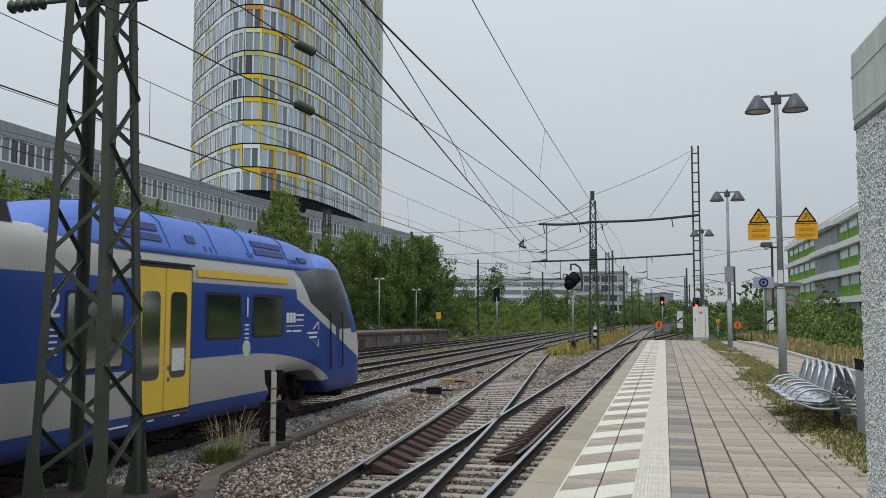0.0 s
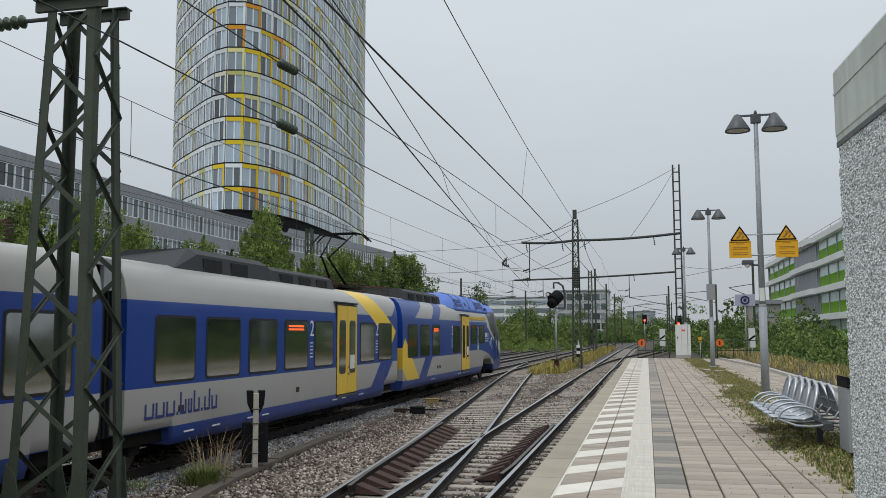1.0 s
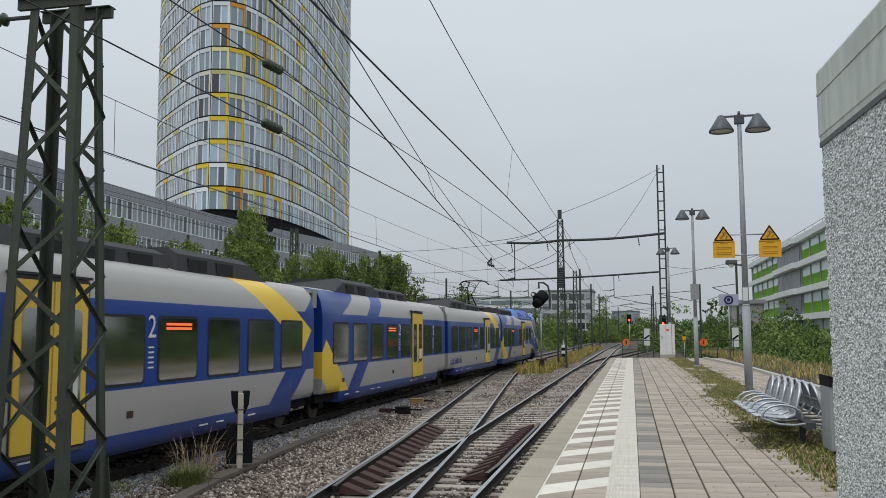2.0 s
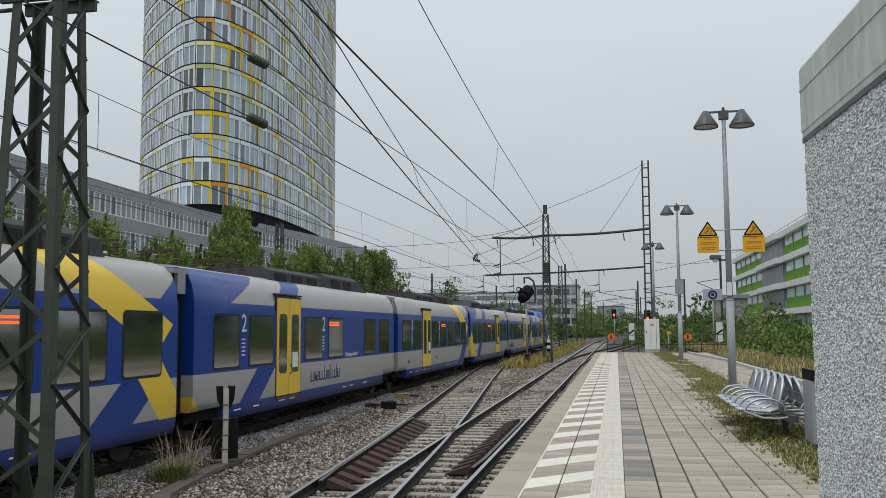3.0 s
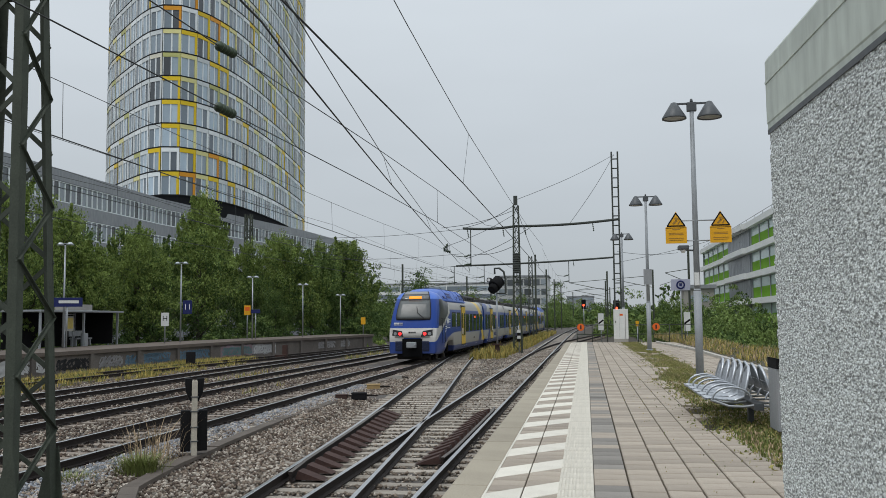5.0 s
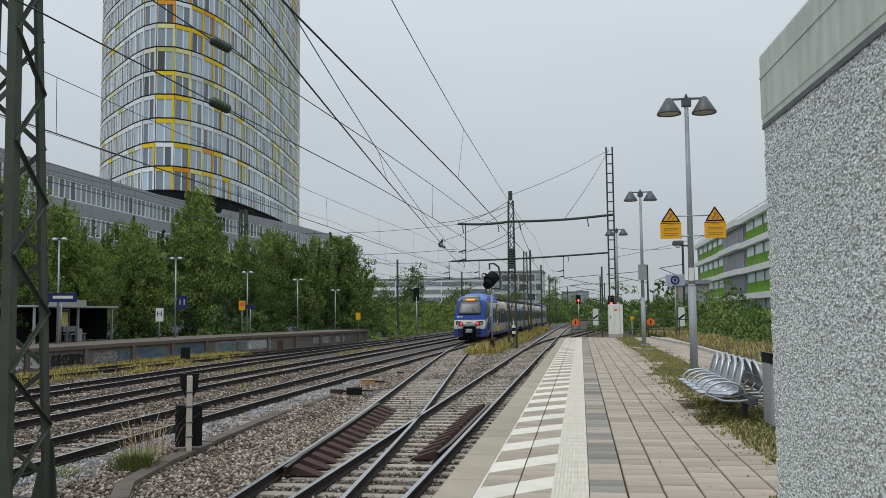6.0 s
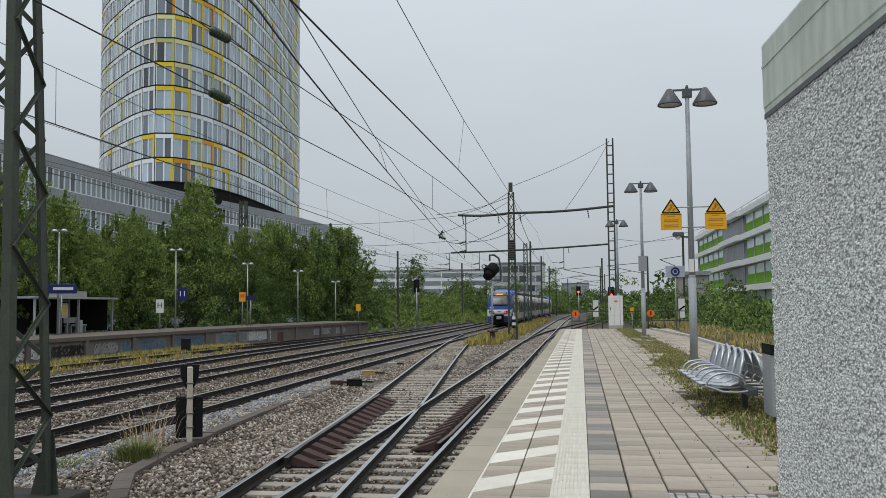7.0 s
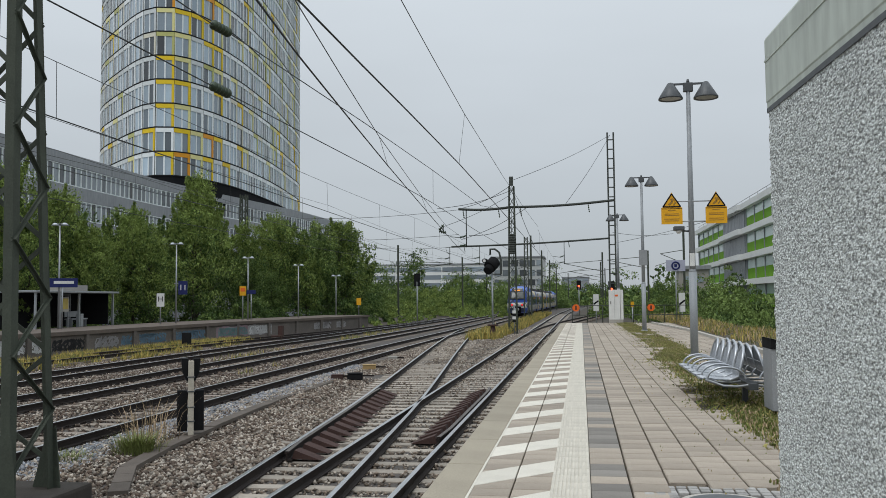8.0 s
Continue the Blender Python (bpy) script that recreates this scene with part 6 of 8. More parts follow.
near_line("overhead line above the turnout",
          [(-3.3, 0, 5.1), (-3.68, 9.5, 5.1), (-3.83, 10.8, 5.1), (-3.95, 11.9, 5.1), (-4.36, 16.1, 5.1), (-4.92, 22, 5.1), (-6.0, 34, 5.1), (-7.6, 52, 5.1), (-8.7, 66, 5.1)],
          [(-3.3, 0, 6.4), (-3.9, 11.5, 5.82), (-4.23, 15, 5.68), (-4.75, 20.3, 5.54), (-5.72, 30.8, 5.46), (-7.2, 47, 5.6), (-8.7, 66, 6.2)],
          [((-4.92, 22, 5.1), (-4.75, 20.3, 5.54)), ((-6.0, 34, 5.1), (-5.8, 31.6, 5.46)), ((-7.0, 45, 5.1), (-7.0, 45.1, 5.57))])
catenary(T2_WAY, -60, 260, 5.1, 6.6, 64, "overhead line above the main line", 10, 0.013, 9)
catenary(T3_WAY, -60, 260, 5.2, 6.9, 64, "overhead line above the middle track", 18, 0.013, 9)
catenary(T4_WAY, -60, 260, 5.2, 6.9, 64, "overhead line above the far track", 26, 0.013, 9)


def tie_off():
    """The anchored pair of wires with in-line insulators."""
    root = tagged(empty("anchored_wires"), "anchored pair of overhead wires with green in-line insulators", "overhead line", "overhead lines")
    lo = [(-6.6, 0, 5.1), (-6.05, 9, 5.1), (-5.87, 13.2, 5.1)], [(-5.83, 13.8, 5.1), (-5.5, 22, 5.12), (-5.25, 31, 5.1), (-5.2, 46, 5.1), (-5.1, 66, 5.2)]
    hi = [(-6.6, 0, 6.1), (-6.05, 9, 6.1), (-5.87, 13.2, 6.12)], [(-5.83, 13.8, 6.15), (-5.5, 22, 6.22), (-5.25, 31, 6.3), (-5.2, 46, 6.6), (-5.1, 66, 8.3)]
    for pair in (lo, hi):
        for seg in pair:
            part("wire", tube(bmesh.new(), seg, 0.011, 5), WIRE, root)
        a, b = pair[0][-1], pair[1][0]
        bm = ribbed(a, b, 5, 0.085)
        part("insulator", bm, INSULATOR, root, "green ribbed insulator")
    for y, x in ((31, -5.25),):
        part("dropper", rod(bmesh.new(), (x, y, 5.1), (x, y, 6.3), 0.008, seg=4), WIRE, root)
    return root


tie_off()


def guy_wires():
    tops = [((3.2, 90, 18.3), (-5.0, 66.2, 10.7)), ((3.2, 90, 18.3), (-1.0, 66.1, 8.8)), ((-5.1, 66, 10.3), (-9.0, 66, 8.6)), ((-5.1, 66, 9.9), (-10.2, 62, 8.2)), ((-5.1, 66, 10.2), (-3.1, 60, 5.2)), ((3.4, 90, 7.2), (16.5, 90, 10.4)), ((3.3, 90, 8.3), (9.5, 92, 8.2)), ((-9.0, 66, 6.2), (-4, 66, 8.5)), ((-5.1, 66, 7.2), (-8.4, 66, 6.5))]
    for a, b in tops:
        a, b = Vector(a), Vector(b)
        pts = [a.lerp(b, k / 8) - Vector((0, 0, 0.25 * math.sin(math.pi * k / 8))) for k in range(9)]
        wire("guy_wire", "thin dark span wire between masts", pts, 0.02)
    # feeder lines along the office side
    for x, z, n in ((-26, 9.3, 0), (-31, 10.2, 1)):
        pts = [(x, y, z - 0.5 * math.sin(math.pi * ((y + 20) % 60) / 60)) for y in range(-20, 200, 6)]
        wire("feeder_wire", "feeder wire along the far tracks", pts, 0.012)


guy_wires()


def cantilever(x, y, track_x, z=5.1, h=8.6, mast=MAST_GREEN, w=0.24):
    """A slender mast with an arm that holds the line over a track."""
    root = tagged(empty("line_mast"), "slender steel line mast with cantilever arm", "line mast", "line masts")
    part("pole", beam(bmesh.new(), (x, y, -1.1), (x, y, h), w, w * 0.8, up=(0, 1, 0)), mast, root)
    s = 1 if track_x > x else -1
    bm = bmesh.new()
    tube(bm, [(x, y, z + 2.1), (x + (track_x - x) * 0.9, y, z + 1.7)], 0.04, 6)
    tube(bm, [(x, y, z + 0.5), (x + (track_x - x) * 0.9, y, z + 1.7)], 0.04, 6)
    tube(bm, [(x + (track_x - x) * 0.35, y, z + 0.95), (track_x + s * 0.3, y, z + 0.25), (track_x, y, z)], 0.03, 6)
    part("arm", bm, mast, root)
    return root


for x, y, tx, h in ((-25.8, 122, -17, 9.5), (-20.3, 150, -16.5, 9), (-6.6, 118, -9, 10.2), (-6.2, 142, -9, 9.5), (-6.0, 172, -8.6, 9.2), (-5.6, 205, -8.2, 9), (3.2, 130, -3, 8.4), (3.8, 168, -2.6, 8.6),
                    (5.6, 205, -1.6, 8.6), (-20, 186, -16, 9), (-3.5, 250, -7.6, 9), (9, 120, 3, 8), (-15.3, 240, -11, 9), (12, 105, 9, 9.5)):
    cantilever(x, y, tx, h=h)
lattice_mast("far green lattice mast", -6.4, 104, 9.0, 0.55, 0.36, 0.1, 0.8, 0.05, MAST_GREEN)
lattice_mast("lattice mast standing among the trees", -37.0, 92, 13.5, 0.9, 0.6, 0.13, 1.1, 0.07, MAST_GREEN)



def steady_arm(x, y, top, track_x, z=5.1):
    """A hanging post with insulators and a thin arm that steadies the wire over a track."""
    root = tagged(empty("steady_arm"), "dark hanging arm with insulators steadying the wires", "catenary arm", "steady arms")
    part("drop_post", rod(bmesh.new(), (x, y, top), (x, y, z + 0.5), 0.04, seg=8), MAST_DARK, root)
    insulator_string("insulator", (x, y, z + 1.4), (x + (track_x - x) * 0.4, y, z + 1.25), 5, 0.1, root)
    insulator_string("insulator", (x, y, z + 0.7), (x + (track_x - x) * 0.4, y, z + 0.62), 5, 0.1, root)
    bm = bmesh.new()
    tube(bm, [(x + (track_x - x) * 0.4, y, z + 1.25), (track_x, y, z + 1.35)], 0.025, 6)
    tube(bm, [(x + (track_x - x) * 0.4, y, z + 0.62), (track_x + (track_x - x) * 0.25, y, z + 0.5), (track_x + (track_x - x) * 0.15, y, z + 0.1), (track_x, y, z)], 0.022, 6)
    part("arm", bm, MAST_DARK, root)
    return root


for x, y, top, tx in ((-8.6, 66, 8.5, -9.9), (-11.5, 100, 7.85, -13.0), (-7.6, 100, 8.0, -9.0), (-1.8, 100, 8.2, -3.1), (-15.0, 100, 7.75, -16.5)):
    steady_arm(x, y, top, tx)
for a, b in (((-9.2, 66, 8.5), (-21, 64, 7.9)), ((-9.2, 66, 6.6), (-21, 64, 6.3)), ((-14.8, 100, 7.7), (-26, 100, 7.9)), ((-5.1, 66, 9.6), (-9.6, 61, 6.8))):
    a, b = Vector(a), Vector(b)
    wire("span_wire", "thin span wire across the tracks", [a.lerp(b, k / 6) - Vector((0, 0, 0.2 * math.sin(math.pi * k / 6))) for k in range(7)], 0.016)
hang = tagged(empty("hanging_insulator"), "dark cluster of insulators hanging from the span wires", "insulator")
insulator_string("insulator", (-9.6, 61, 6.9), (-9.9, 61, 6.55), 3, 0.14, hang)
insulator_string("insulator", (-9.9, 61, 6.5), (-9.4, 61, 6.35), 4, 0.13, hang)
part("link", rod(bmesh.new(), (-9.6, 61, 6.3), (-9.6, 61, 7.0), 0.03, seg=6), MAST_DARK, hang)
# ---- vegetation ----
def leaf_material(name, a, b, sat=0.5):
    m = surf(name, a, b, 0.35, 0.7, bump=0.0, fine=6, island=0.34, spec=0.2, stain=0.3)
    p = m.node_tree.nodes["Principled BSDF"]
    p.inputs["Subsurface Weight"].default_value = 0.0
    return m


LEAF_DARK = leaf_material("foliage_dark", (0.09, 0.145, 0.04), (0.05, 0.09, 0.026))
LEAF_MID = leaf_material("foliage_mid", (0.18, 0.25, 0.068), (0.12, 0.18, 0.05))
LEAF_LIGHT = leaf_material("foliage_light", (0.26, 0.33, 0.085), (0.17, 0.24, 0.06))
GRASS_DRY = leaf_material("grass_dry", (0.54, 0.41, 0.12), (0.36, 0.29, 0.09))
GRASS_GREEN = leaf_material("grass_green", (0.19, 0.22, 0.065), (0.13, 0.155, 0.05))
STALK_DRY = leaf_material("stalks_dry", (0.5, 0.38, 0.25), (0.34, 0.25, 0.15))
BARK = surf("bark", (0.09, 0.075, 0.06), (0.055, 0.048, 0.04), 3, 0.9, bump=0.6, fine=20, stretch=(1, 1, 0.2))


def cloud_mesh(name, verts, faces, material, mats=None):
    me = bpy.data.meshes.new(name)
    me.from_pydata([tuple(v) for v in verts], [], faces)
    for m in (material if isinstance(material, (list, tuple)) else [material]):
        me.materials.append(m)
    if mats is not None:
        me.polygons.foreach_set("material_index", mats)
    me.update()
    return me


def leaves(centres, size, rng, slim=0.55):
    """Folded leaf sprays, each of two quads, at the centres."""
    n = len(centres)
    d = rng.normal(size=(n, 3)) * np.array((0.7, 0.7, 1.25))
    d /= np.linalg.norm(d, axis=1)[:, None]
    e = rng.normal(size=(n, 3))
    e -= (e * d).sum(1)[:, None] * d
    e /= np.linalg.norm(e, axis=1)[:, None]
    g = np.cross(d, e)
    s = (size * rng.uniform(0.6, 1.4, n))[:, None]
    a = centres - d * s
    b = centres + d * s
    l = centres + e * s * slim + g * s * 0.2
    r = centres - e * s * slim + g * s * 0.2
    verts = np.stack([a, l, b, r], 1).reshape(-1, 3)
    faces = [(4 * i, 4 * i + 1, 4 * i + 2) for i in range(n)] + [(4 * i, 4 * i + 2, 4 * i + 3) for i in range(n)]
    return verts, faces


def tree(seed, h, w, n, size, light, trunk_h=0.22, poplar=False):
    """A tapered trunk with limbs and a crown of leaf sprays set round many twig ends, with gaps."""
    rng = np.random.RandomState(seed)
    root = tagged(empty("tree"), "leafy green tree behind the far platform", "tree", "trees")
    bm = bmesh.new()
    pts = [Vector((0, 0, -0.2))]
    for k in range(1, 6):
        pts.append(Vector((rng.normal() * 0.12 * k / 3, rng.normal() * 0.12 * k / 3, h * 0.8 * k / 5)))
    for a, b, k in zip(pts, pts[1:], range(5)):
        rod(bm, a, b, 0.035 * h * (1 - k / 5.5) * 0.5, 0.035 * h * (1 - (k + 1) / 5.5) * 0.5, 7, caps=False)
    part("trunk", bm, BARK, root)
    clumps = []
    limbs = bmesh.new()
    n_l = 46
    for k in range(n_l):
        t = trunk_h + (0.98 - trunk_h) * (k + 0.5) / n_l
        z = h * t
        reach = w * (math.sin(math.pi * min(1, (t - trunk_h * 0.5) / (1.1 - trunk_h * 0.5)) ** 0.62) ** 0.9) * rng.uniform(0.4, 1.3)
        ang = k * 2.4 + rng.uniform(-0.5, 0.5)
        base = Vector((0, 0, max(0.3, z - reach * 0.5)))
        tip = Vector((math.cos(ang) * reach, math.sin(ang) * reach, z + rng.uniform(-0.3, 0.9)))
        rod(limbs, base, tip, 0.05 * h / 12, 0.012, 5, caps=False)
        for j in range(5):
            u = rng.uniform(0.35, 1.05)
            c = base.lerp(tip, u) + Vector(rng.normal(size=3) * 0.15 * w)
            clumps.append((np.array(c), rng.uniform(0.07, 0.21) * w))
    # young shoots stand out of the crown
    for k in range(22):
        t = rng.uniform(0.45, 0.97)
        ang = rng.uniform(0, 2 * math.pi)
        reach = w * math.sin(math.pi * min(1, t / 1.1) ** 0.62) ** 0.9 * rng.uniform(0.6, 1.0)
        a = Vector((math.cos(ang) * reach, math.sin(ang) * reach, h * t))
        b = a + Vector((math.cos(ang) * rng.uniform(0, 0.7), math.sin(ang) * rng.uniform(0, 0.7), rng.uniform(0.7, 1.9)))
        rod(limbs, a, b, 0.014, 0.006, 4, caps=False)
        for j in range(6):
            clumps.append((np.array(a.lerp(b, j / 5)), 0.3 * (1 - 0.12 * j)))
    part("branch_work", limbs, BARK, root)
    cen, tone = [], []
    per = n // len(clumps)
    for c, r in clumps:
        q = rng.normal(size=(per, 3))
        q /= np.linalg.norm(q, axis=1)[:, None]
        q *= (r * rng.uniform(0.35, 1.05, per) ** 0.7)[:, None]
        q[:, 2] *= 1.35
        cen.append(c + q)
        tone.append(np.full(per, rng.uniform(-0.45, 0.45)))
    cen, tone = np.concatenate(cen), np.concatenate(tone)
    tone = tone[cen[:, 2] > 0.15]
    cen = cen[cen[:, 2] > 0.15]
    v, f = leaves(cen, size, rng, 0.42)
    half = len(cen)
    # light from above is put into the colour: paler leaves likelier higher up
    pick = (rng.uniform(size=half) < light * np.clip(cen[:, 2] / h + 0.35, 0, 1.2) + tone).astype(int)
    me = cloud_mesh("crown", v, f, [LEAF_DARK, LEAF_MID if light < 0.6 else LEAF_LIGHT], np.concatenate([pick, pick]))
    ob = new("crown", me)
    ob.parent = root
    return root


def plant_trees():
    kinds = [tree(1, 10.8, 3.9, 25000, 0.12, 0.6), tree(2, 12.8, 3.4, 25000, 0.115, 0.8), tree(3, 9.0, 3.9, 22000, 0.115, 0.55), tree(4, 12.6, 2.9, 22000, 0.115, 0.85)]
    spots = [(-41, 50, 1.0), (-37.5, 58, 0.8), (-40, 63, 1.05), (-44.5, 40, 1.15), (-47, 33, 1.2), (-36, 66, 0.72), (-38.5, 73, 1.0), (-36.5, 79, 1.12), (-34.5, 74, 0.95), (-39, 84, 1.1), (-33.5, 84, 0.75), (-36.5, 91, 0.85),
             (-33, 94, 1.0), (-35.5, 99, 0.92), (-31.5, 101, 1.05), (-33.5, 107, 0.95), (-30.5, 108, 1.1), (-31.5, 114, 0.95), (-33, 111, 1.0), (-38, 104, 1.0), (-42, 76, 1.0), (-43, 60, 1.0), (-45, 68, 1.05), (-41, 92, 1.0),
             (-34.5, 66, 0.7), (-35.0, 58.5, 0.6), (-33.0, 90, 0.6), (-31, 96, 0.62), (-36.2, 52.5, 0.62), (-39.5, 44, 0.8), (-42.5, 35, 0.9), (-38, 47.5, 0.7)]
    rng = random.Random(8)
    for i, (x, y, s) in enumerate(spots):
        k = kinds[i % 4] if i >= 4 else kinds[i]
        if i < 4:
            k.matrix_basis = pose(x, y, -1.0, 0, 0, rng.uniform(0, 360)) @ Matrix.Diagonal((s, s, s, 1))
            continue
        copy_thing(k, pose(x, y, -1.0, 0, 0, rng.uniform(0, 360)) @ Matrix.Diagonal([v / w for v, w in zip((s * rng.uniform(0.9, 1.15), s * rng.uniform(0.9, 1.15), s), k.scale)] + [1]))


plant_trees()


def scatter(name, label, boxes, n, size, materials, seed, spread=1.0, cat="bushes"):
    """Low growth: leaf sprays under an uneven mound surface over rectangles (x0, x1, y0, y1, height)."""
    rng = np.random.RandomState(seed)
    total = sum((b[1] - b[0]) * (b[3] - b[2]) * (0.4 + b[4]) for b in boxes)
    cen, tone = [], []
    for x0, x1, y0, y1, h in boxes:
        k = int(n * (x1 - x0) * (y1 - y0) * (0.4 + h) / total)
        per = 60
        for _ in range(max(1, k // per)):
            x, y = rng.uniform(x0, x1), rng.uniform(y0, y1)
            bump = 0.55 + 1.05 * noise.noise((x * 0.2, y * 0.17, seed)) + 0.4 * noise.noise((x * 0.9, y * 0.8, seed))
            edge = min(1, max(0.25, min(x - x0, x1 - x) / max(0.3, 0.22 * (x1 - x0))))
            top = h * min(1.3, max(0.12, bump)) * edge
            z = BED_Z - 0.1 + top * rng.uniform(0.0, 1.0) ** 0.8
            r = spread * (0.28 + 0.075 * h) * rng.uniform(0.6, 1.4)
            q = rng.normal(size=(per, 3))
            q /= np.linalg.norm(q, axis=1)[:, None]
            q[:, 2] = np.abs(q[:, 2]) * 1.1 - 0.25
            q *= (r * rng.uniform(0.5, 1.05, per))[:, None]
            cen.append(np.array((x, y, z)) + q)
            tone.append(np.clip(rng.randint(0, len(materials)) + (rng.uniform(size=per) < 0.2), 0, len(materials) - 1))
    cen, tone = np.concatenate(cen), np.concatenate(tone)
    low = cen[:, 2] > BED_Z - 0.15
    cen, tone = cen[low], tone[low]
    v, f = leaves(cen, size, rng)
    pick = tone.astype(int)
    ob = new(name, cloud_mesh(name, v, f, materials, np.concatenate([pick, pick])))
    return tagged(ob, label, cat, kind="stuff")


# last rectangle is an added, unseen row that darkens reflections in the train windows
scatter("bushes", "dense green bushes beyond the platform end, and an added unseen row beside it", [(7.6, 15.5, 44, 66, 3.6), (8, 18, 64, 92, 4.6), (8.5, 21, 88, 126, 6.0), (6.5, 14, 96, 150, 5.0), (1.2, 7, 112, 150, 2.6), (16, 30, 60, 84, 5.0), (13, 19, -40, 44, 6.0)], 120000, 0.115, [LEAF_DARK, LEAF_MID, LEAF_MID], 21)
scatter("undergrowth", "bright green undergrowth between tracks and trees", [(-30, -21.5, 108, 150, 2.3), (-24, -19.3, 82, 118, 0.9), (-21, -11.5, 118, 190, 2.0), (-34, -20, 140, 220, 6.3)], 52000, 0.14, [LEAF_MID, LEAF_LIGHT, LEAF_LIGHT], 22)
scatter("hedge", "dark bushes under the trees behind the far platform", [(-42, -35, 26, 64, 3.0), (-38, -33, 62, 96, 3.4), (-36, -31.5, 26, 64, 2.4), (-34, -27.5, 64, 92, 2.6), (-31.5, -24.5, 90, 112, 3.0)], 80000, 0.11, [LEAF_DARK, LEAF_DARK, LEAF_MID], 23)
scatter("mid_wood", "clumps of green trees in front of the distant offices", [(-52, -38, 165, 200, 8.2), (-40, -29, 150, 185, 9.6), (-30, -21, 160, 205, 9.4), (-22, -13, 175, 230, 9.0), (-12, -4, 230, 290, 9.5)], 90000, 0.2, [LEAF_DARK, LEAF_MID, LEAF_MID], 26, 1.6, cat="trees")
scatter("far_wood", "belt of trees along the horizon", [(-120, -30, 210, 300, 9.0), (-34, -10, 190, 270, 7.0), (-10, 2, 300, 420, 9.0), (8, 70, 170, 260, 9.0), (10, 40, 150, 190, 7.0), (-60, 60, 430, 520, 12)], 52000, 0.6, [LEAF_DARK, LEAF_DARK, LEAF_MID], 24, 3.0, cat="woods")


def blades(name, label, boxes, n, h0, h1, materials, seed, z=0.0, lean=0.6, cat="grass", width=0.012, clump=-0.05):
    """Tufts of upright blades."""
    rng = np.random.RandomState(seed)
    tot = sum((b[1] - b[0]) * (b[3] - b[2]) for b in boxes)
    V, F, M = [], [], []
    for x0, x1, y0, y1 in boxes:
        k = int(n * (x1 - x0) * (y1 - y0) / tot)
        x, y = rng.uniform(x0, x1, k), rng.uniform(y0, y1, k)
        for a, b in zip(x, y):
            d = 0.7 * noise.noise((a * 0.5, b * 0.3, seed)) + 0.6 * noise.noise((a * 2.2, b * 1.6, seed))
            if d < clump:
                continue
            hh = rng.uniform(h0, h1) * (0.6 + 0.8 * max(0, d + 0.2))
            ang, ln = rng.uniform(0, 2 * math.pi), rng.uniform(0, lean) * hh
            dx, dy = math.cos(ang), math.sin(ang)
            w = width * rng.uniform(0.7, 1.6)
            i = len(V)
            V += [(a - dy * w, b + dx * w, z - 0.03), (a + dy * w, b - dx * w, z - 0.03), (a + dx * ln * 0.4 + dy * w * 0.7, b + dy * ln * 0.4 - dx * w * 0.7, z + hh * 0.6), (a + dx * ln * 0.4 - dy * w * 0.7, b + dy * ln * 0.4 + dx * w * 0.7, z + hh * 0.6), (a + dx * ln, b + dy * ln, z + hh)]
            F += [(i, i + 1, i + 2, i + 3), (i + 3, i + 2, i + 4)]
            q = rng.randint(0, len(materials))
            M += [q, q]
    ob = new(name, cloud_mesh(name, V, F, materials, M))
    return tagged(ob, label, cat, kind="stuff")


blades("verge_grass", "weedy grass growing through the platform paving", [(1.9, 2.85, 10.5, 26), (2.2, 3.3, 22, 58), (1.95, 2.75, 8.5, 12), (1.55, 2.2, 6.7, 9)], 23000, 0.012, 0.07, [GRASS_GREEN, GRASS_GREEN, STALK_DRY], 31, z=0.0, width=0.009, clump=-0.22)
def moss_mat():
    """Low moss cushions and small-leaved weeds over the broken strip of paving."""
    rng = np.random.RandomState(41)
    n = 30000
    y = rng.uniform(6.9, 58, n)
    x = np.where(y < 24, 2.38, 2.75) + rng.normal(size=n) * 0.33
    keep = np.array([noise.noise((a * 0.9, b * 0.45, 3.3)) + 0.5 * noise.noise((a * 4, b * 3, 1.7)) > -0.02 for a, b in zip(x, y)])
    c = np.stack([x, y, rng.uniform(-0.02, 0.028, n)], 1)[keep]
    v, f = leaves(c, 0.026, rng)
    pick = rng.randint(0, 3, len(c))
    ob = new("moss", cloud_mesh("moss", v, f, [GRASS_GREEN, MOSS, MOSS], np.concatenate([pick, pick])))
    return tagged(ob, "yellow-green moss spreading over the platform paving", "moss", kind="stuff")


MOSS = leaf_material("moss", (0.34, 0.31, 0.11), (0.22, 0.2, 0.07))
moss_mat()
blades("joint_moss", "short moss and grass in the paving joints", [(0.7, 2.0, 5.5, 30)], 450, 0.006, 0.025, [GRASS_GREEN, GRASS_DRY], 36, z=0.0, width=0.006)
blades("dry_weeds", "dry yellow weeds between the tracks", [(-7.4, -5.2, 55, 74), (-6.9, -5.0, 74, 150)], 36000, 0.15, 0.7, [GRASS_DRY, GRASS_DRY, GRASS_GREEN], 32, z=BED_Z, width=0.018)
blades("platform_weeds", "yellowing weeds along the far platform wall", [(-25.2, -21.6, 24, 57), (-21.6, -20.2, 34, 50)], 46000, 0.12, 0.46, [GRASS_DRY, GRASS_GREEN, GRASS_DRY], 33, z=BED_Z - 0.1, width=0.014, clump=-0.1)
blades("verge_dry", "dry grass verge before the bushes", [(5.9, 8.6, 26, 80)], 26000, 0.12, 0.5, [GRASS_DRY, GRASS_GREEN, STALK_DRY], 34, z=-0.15, width=0.016)
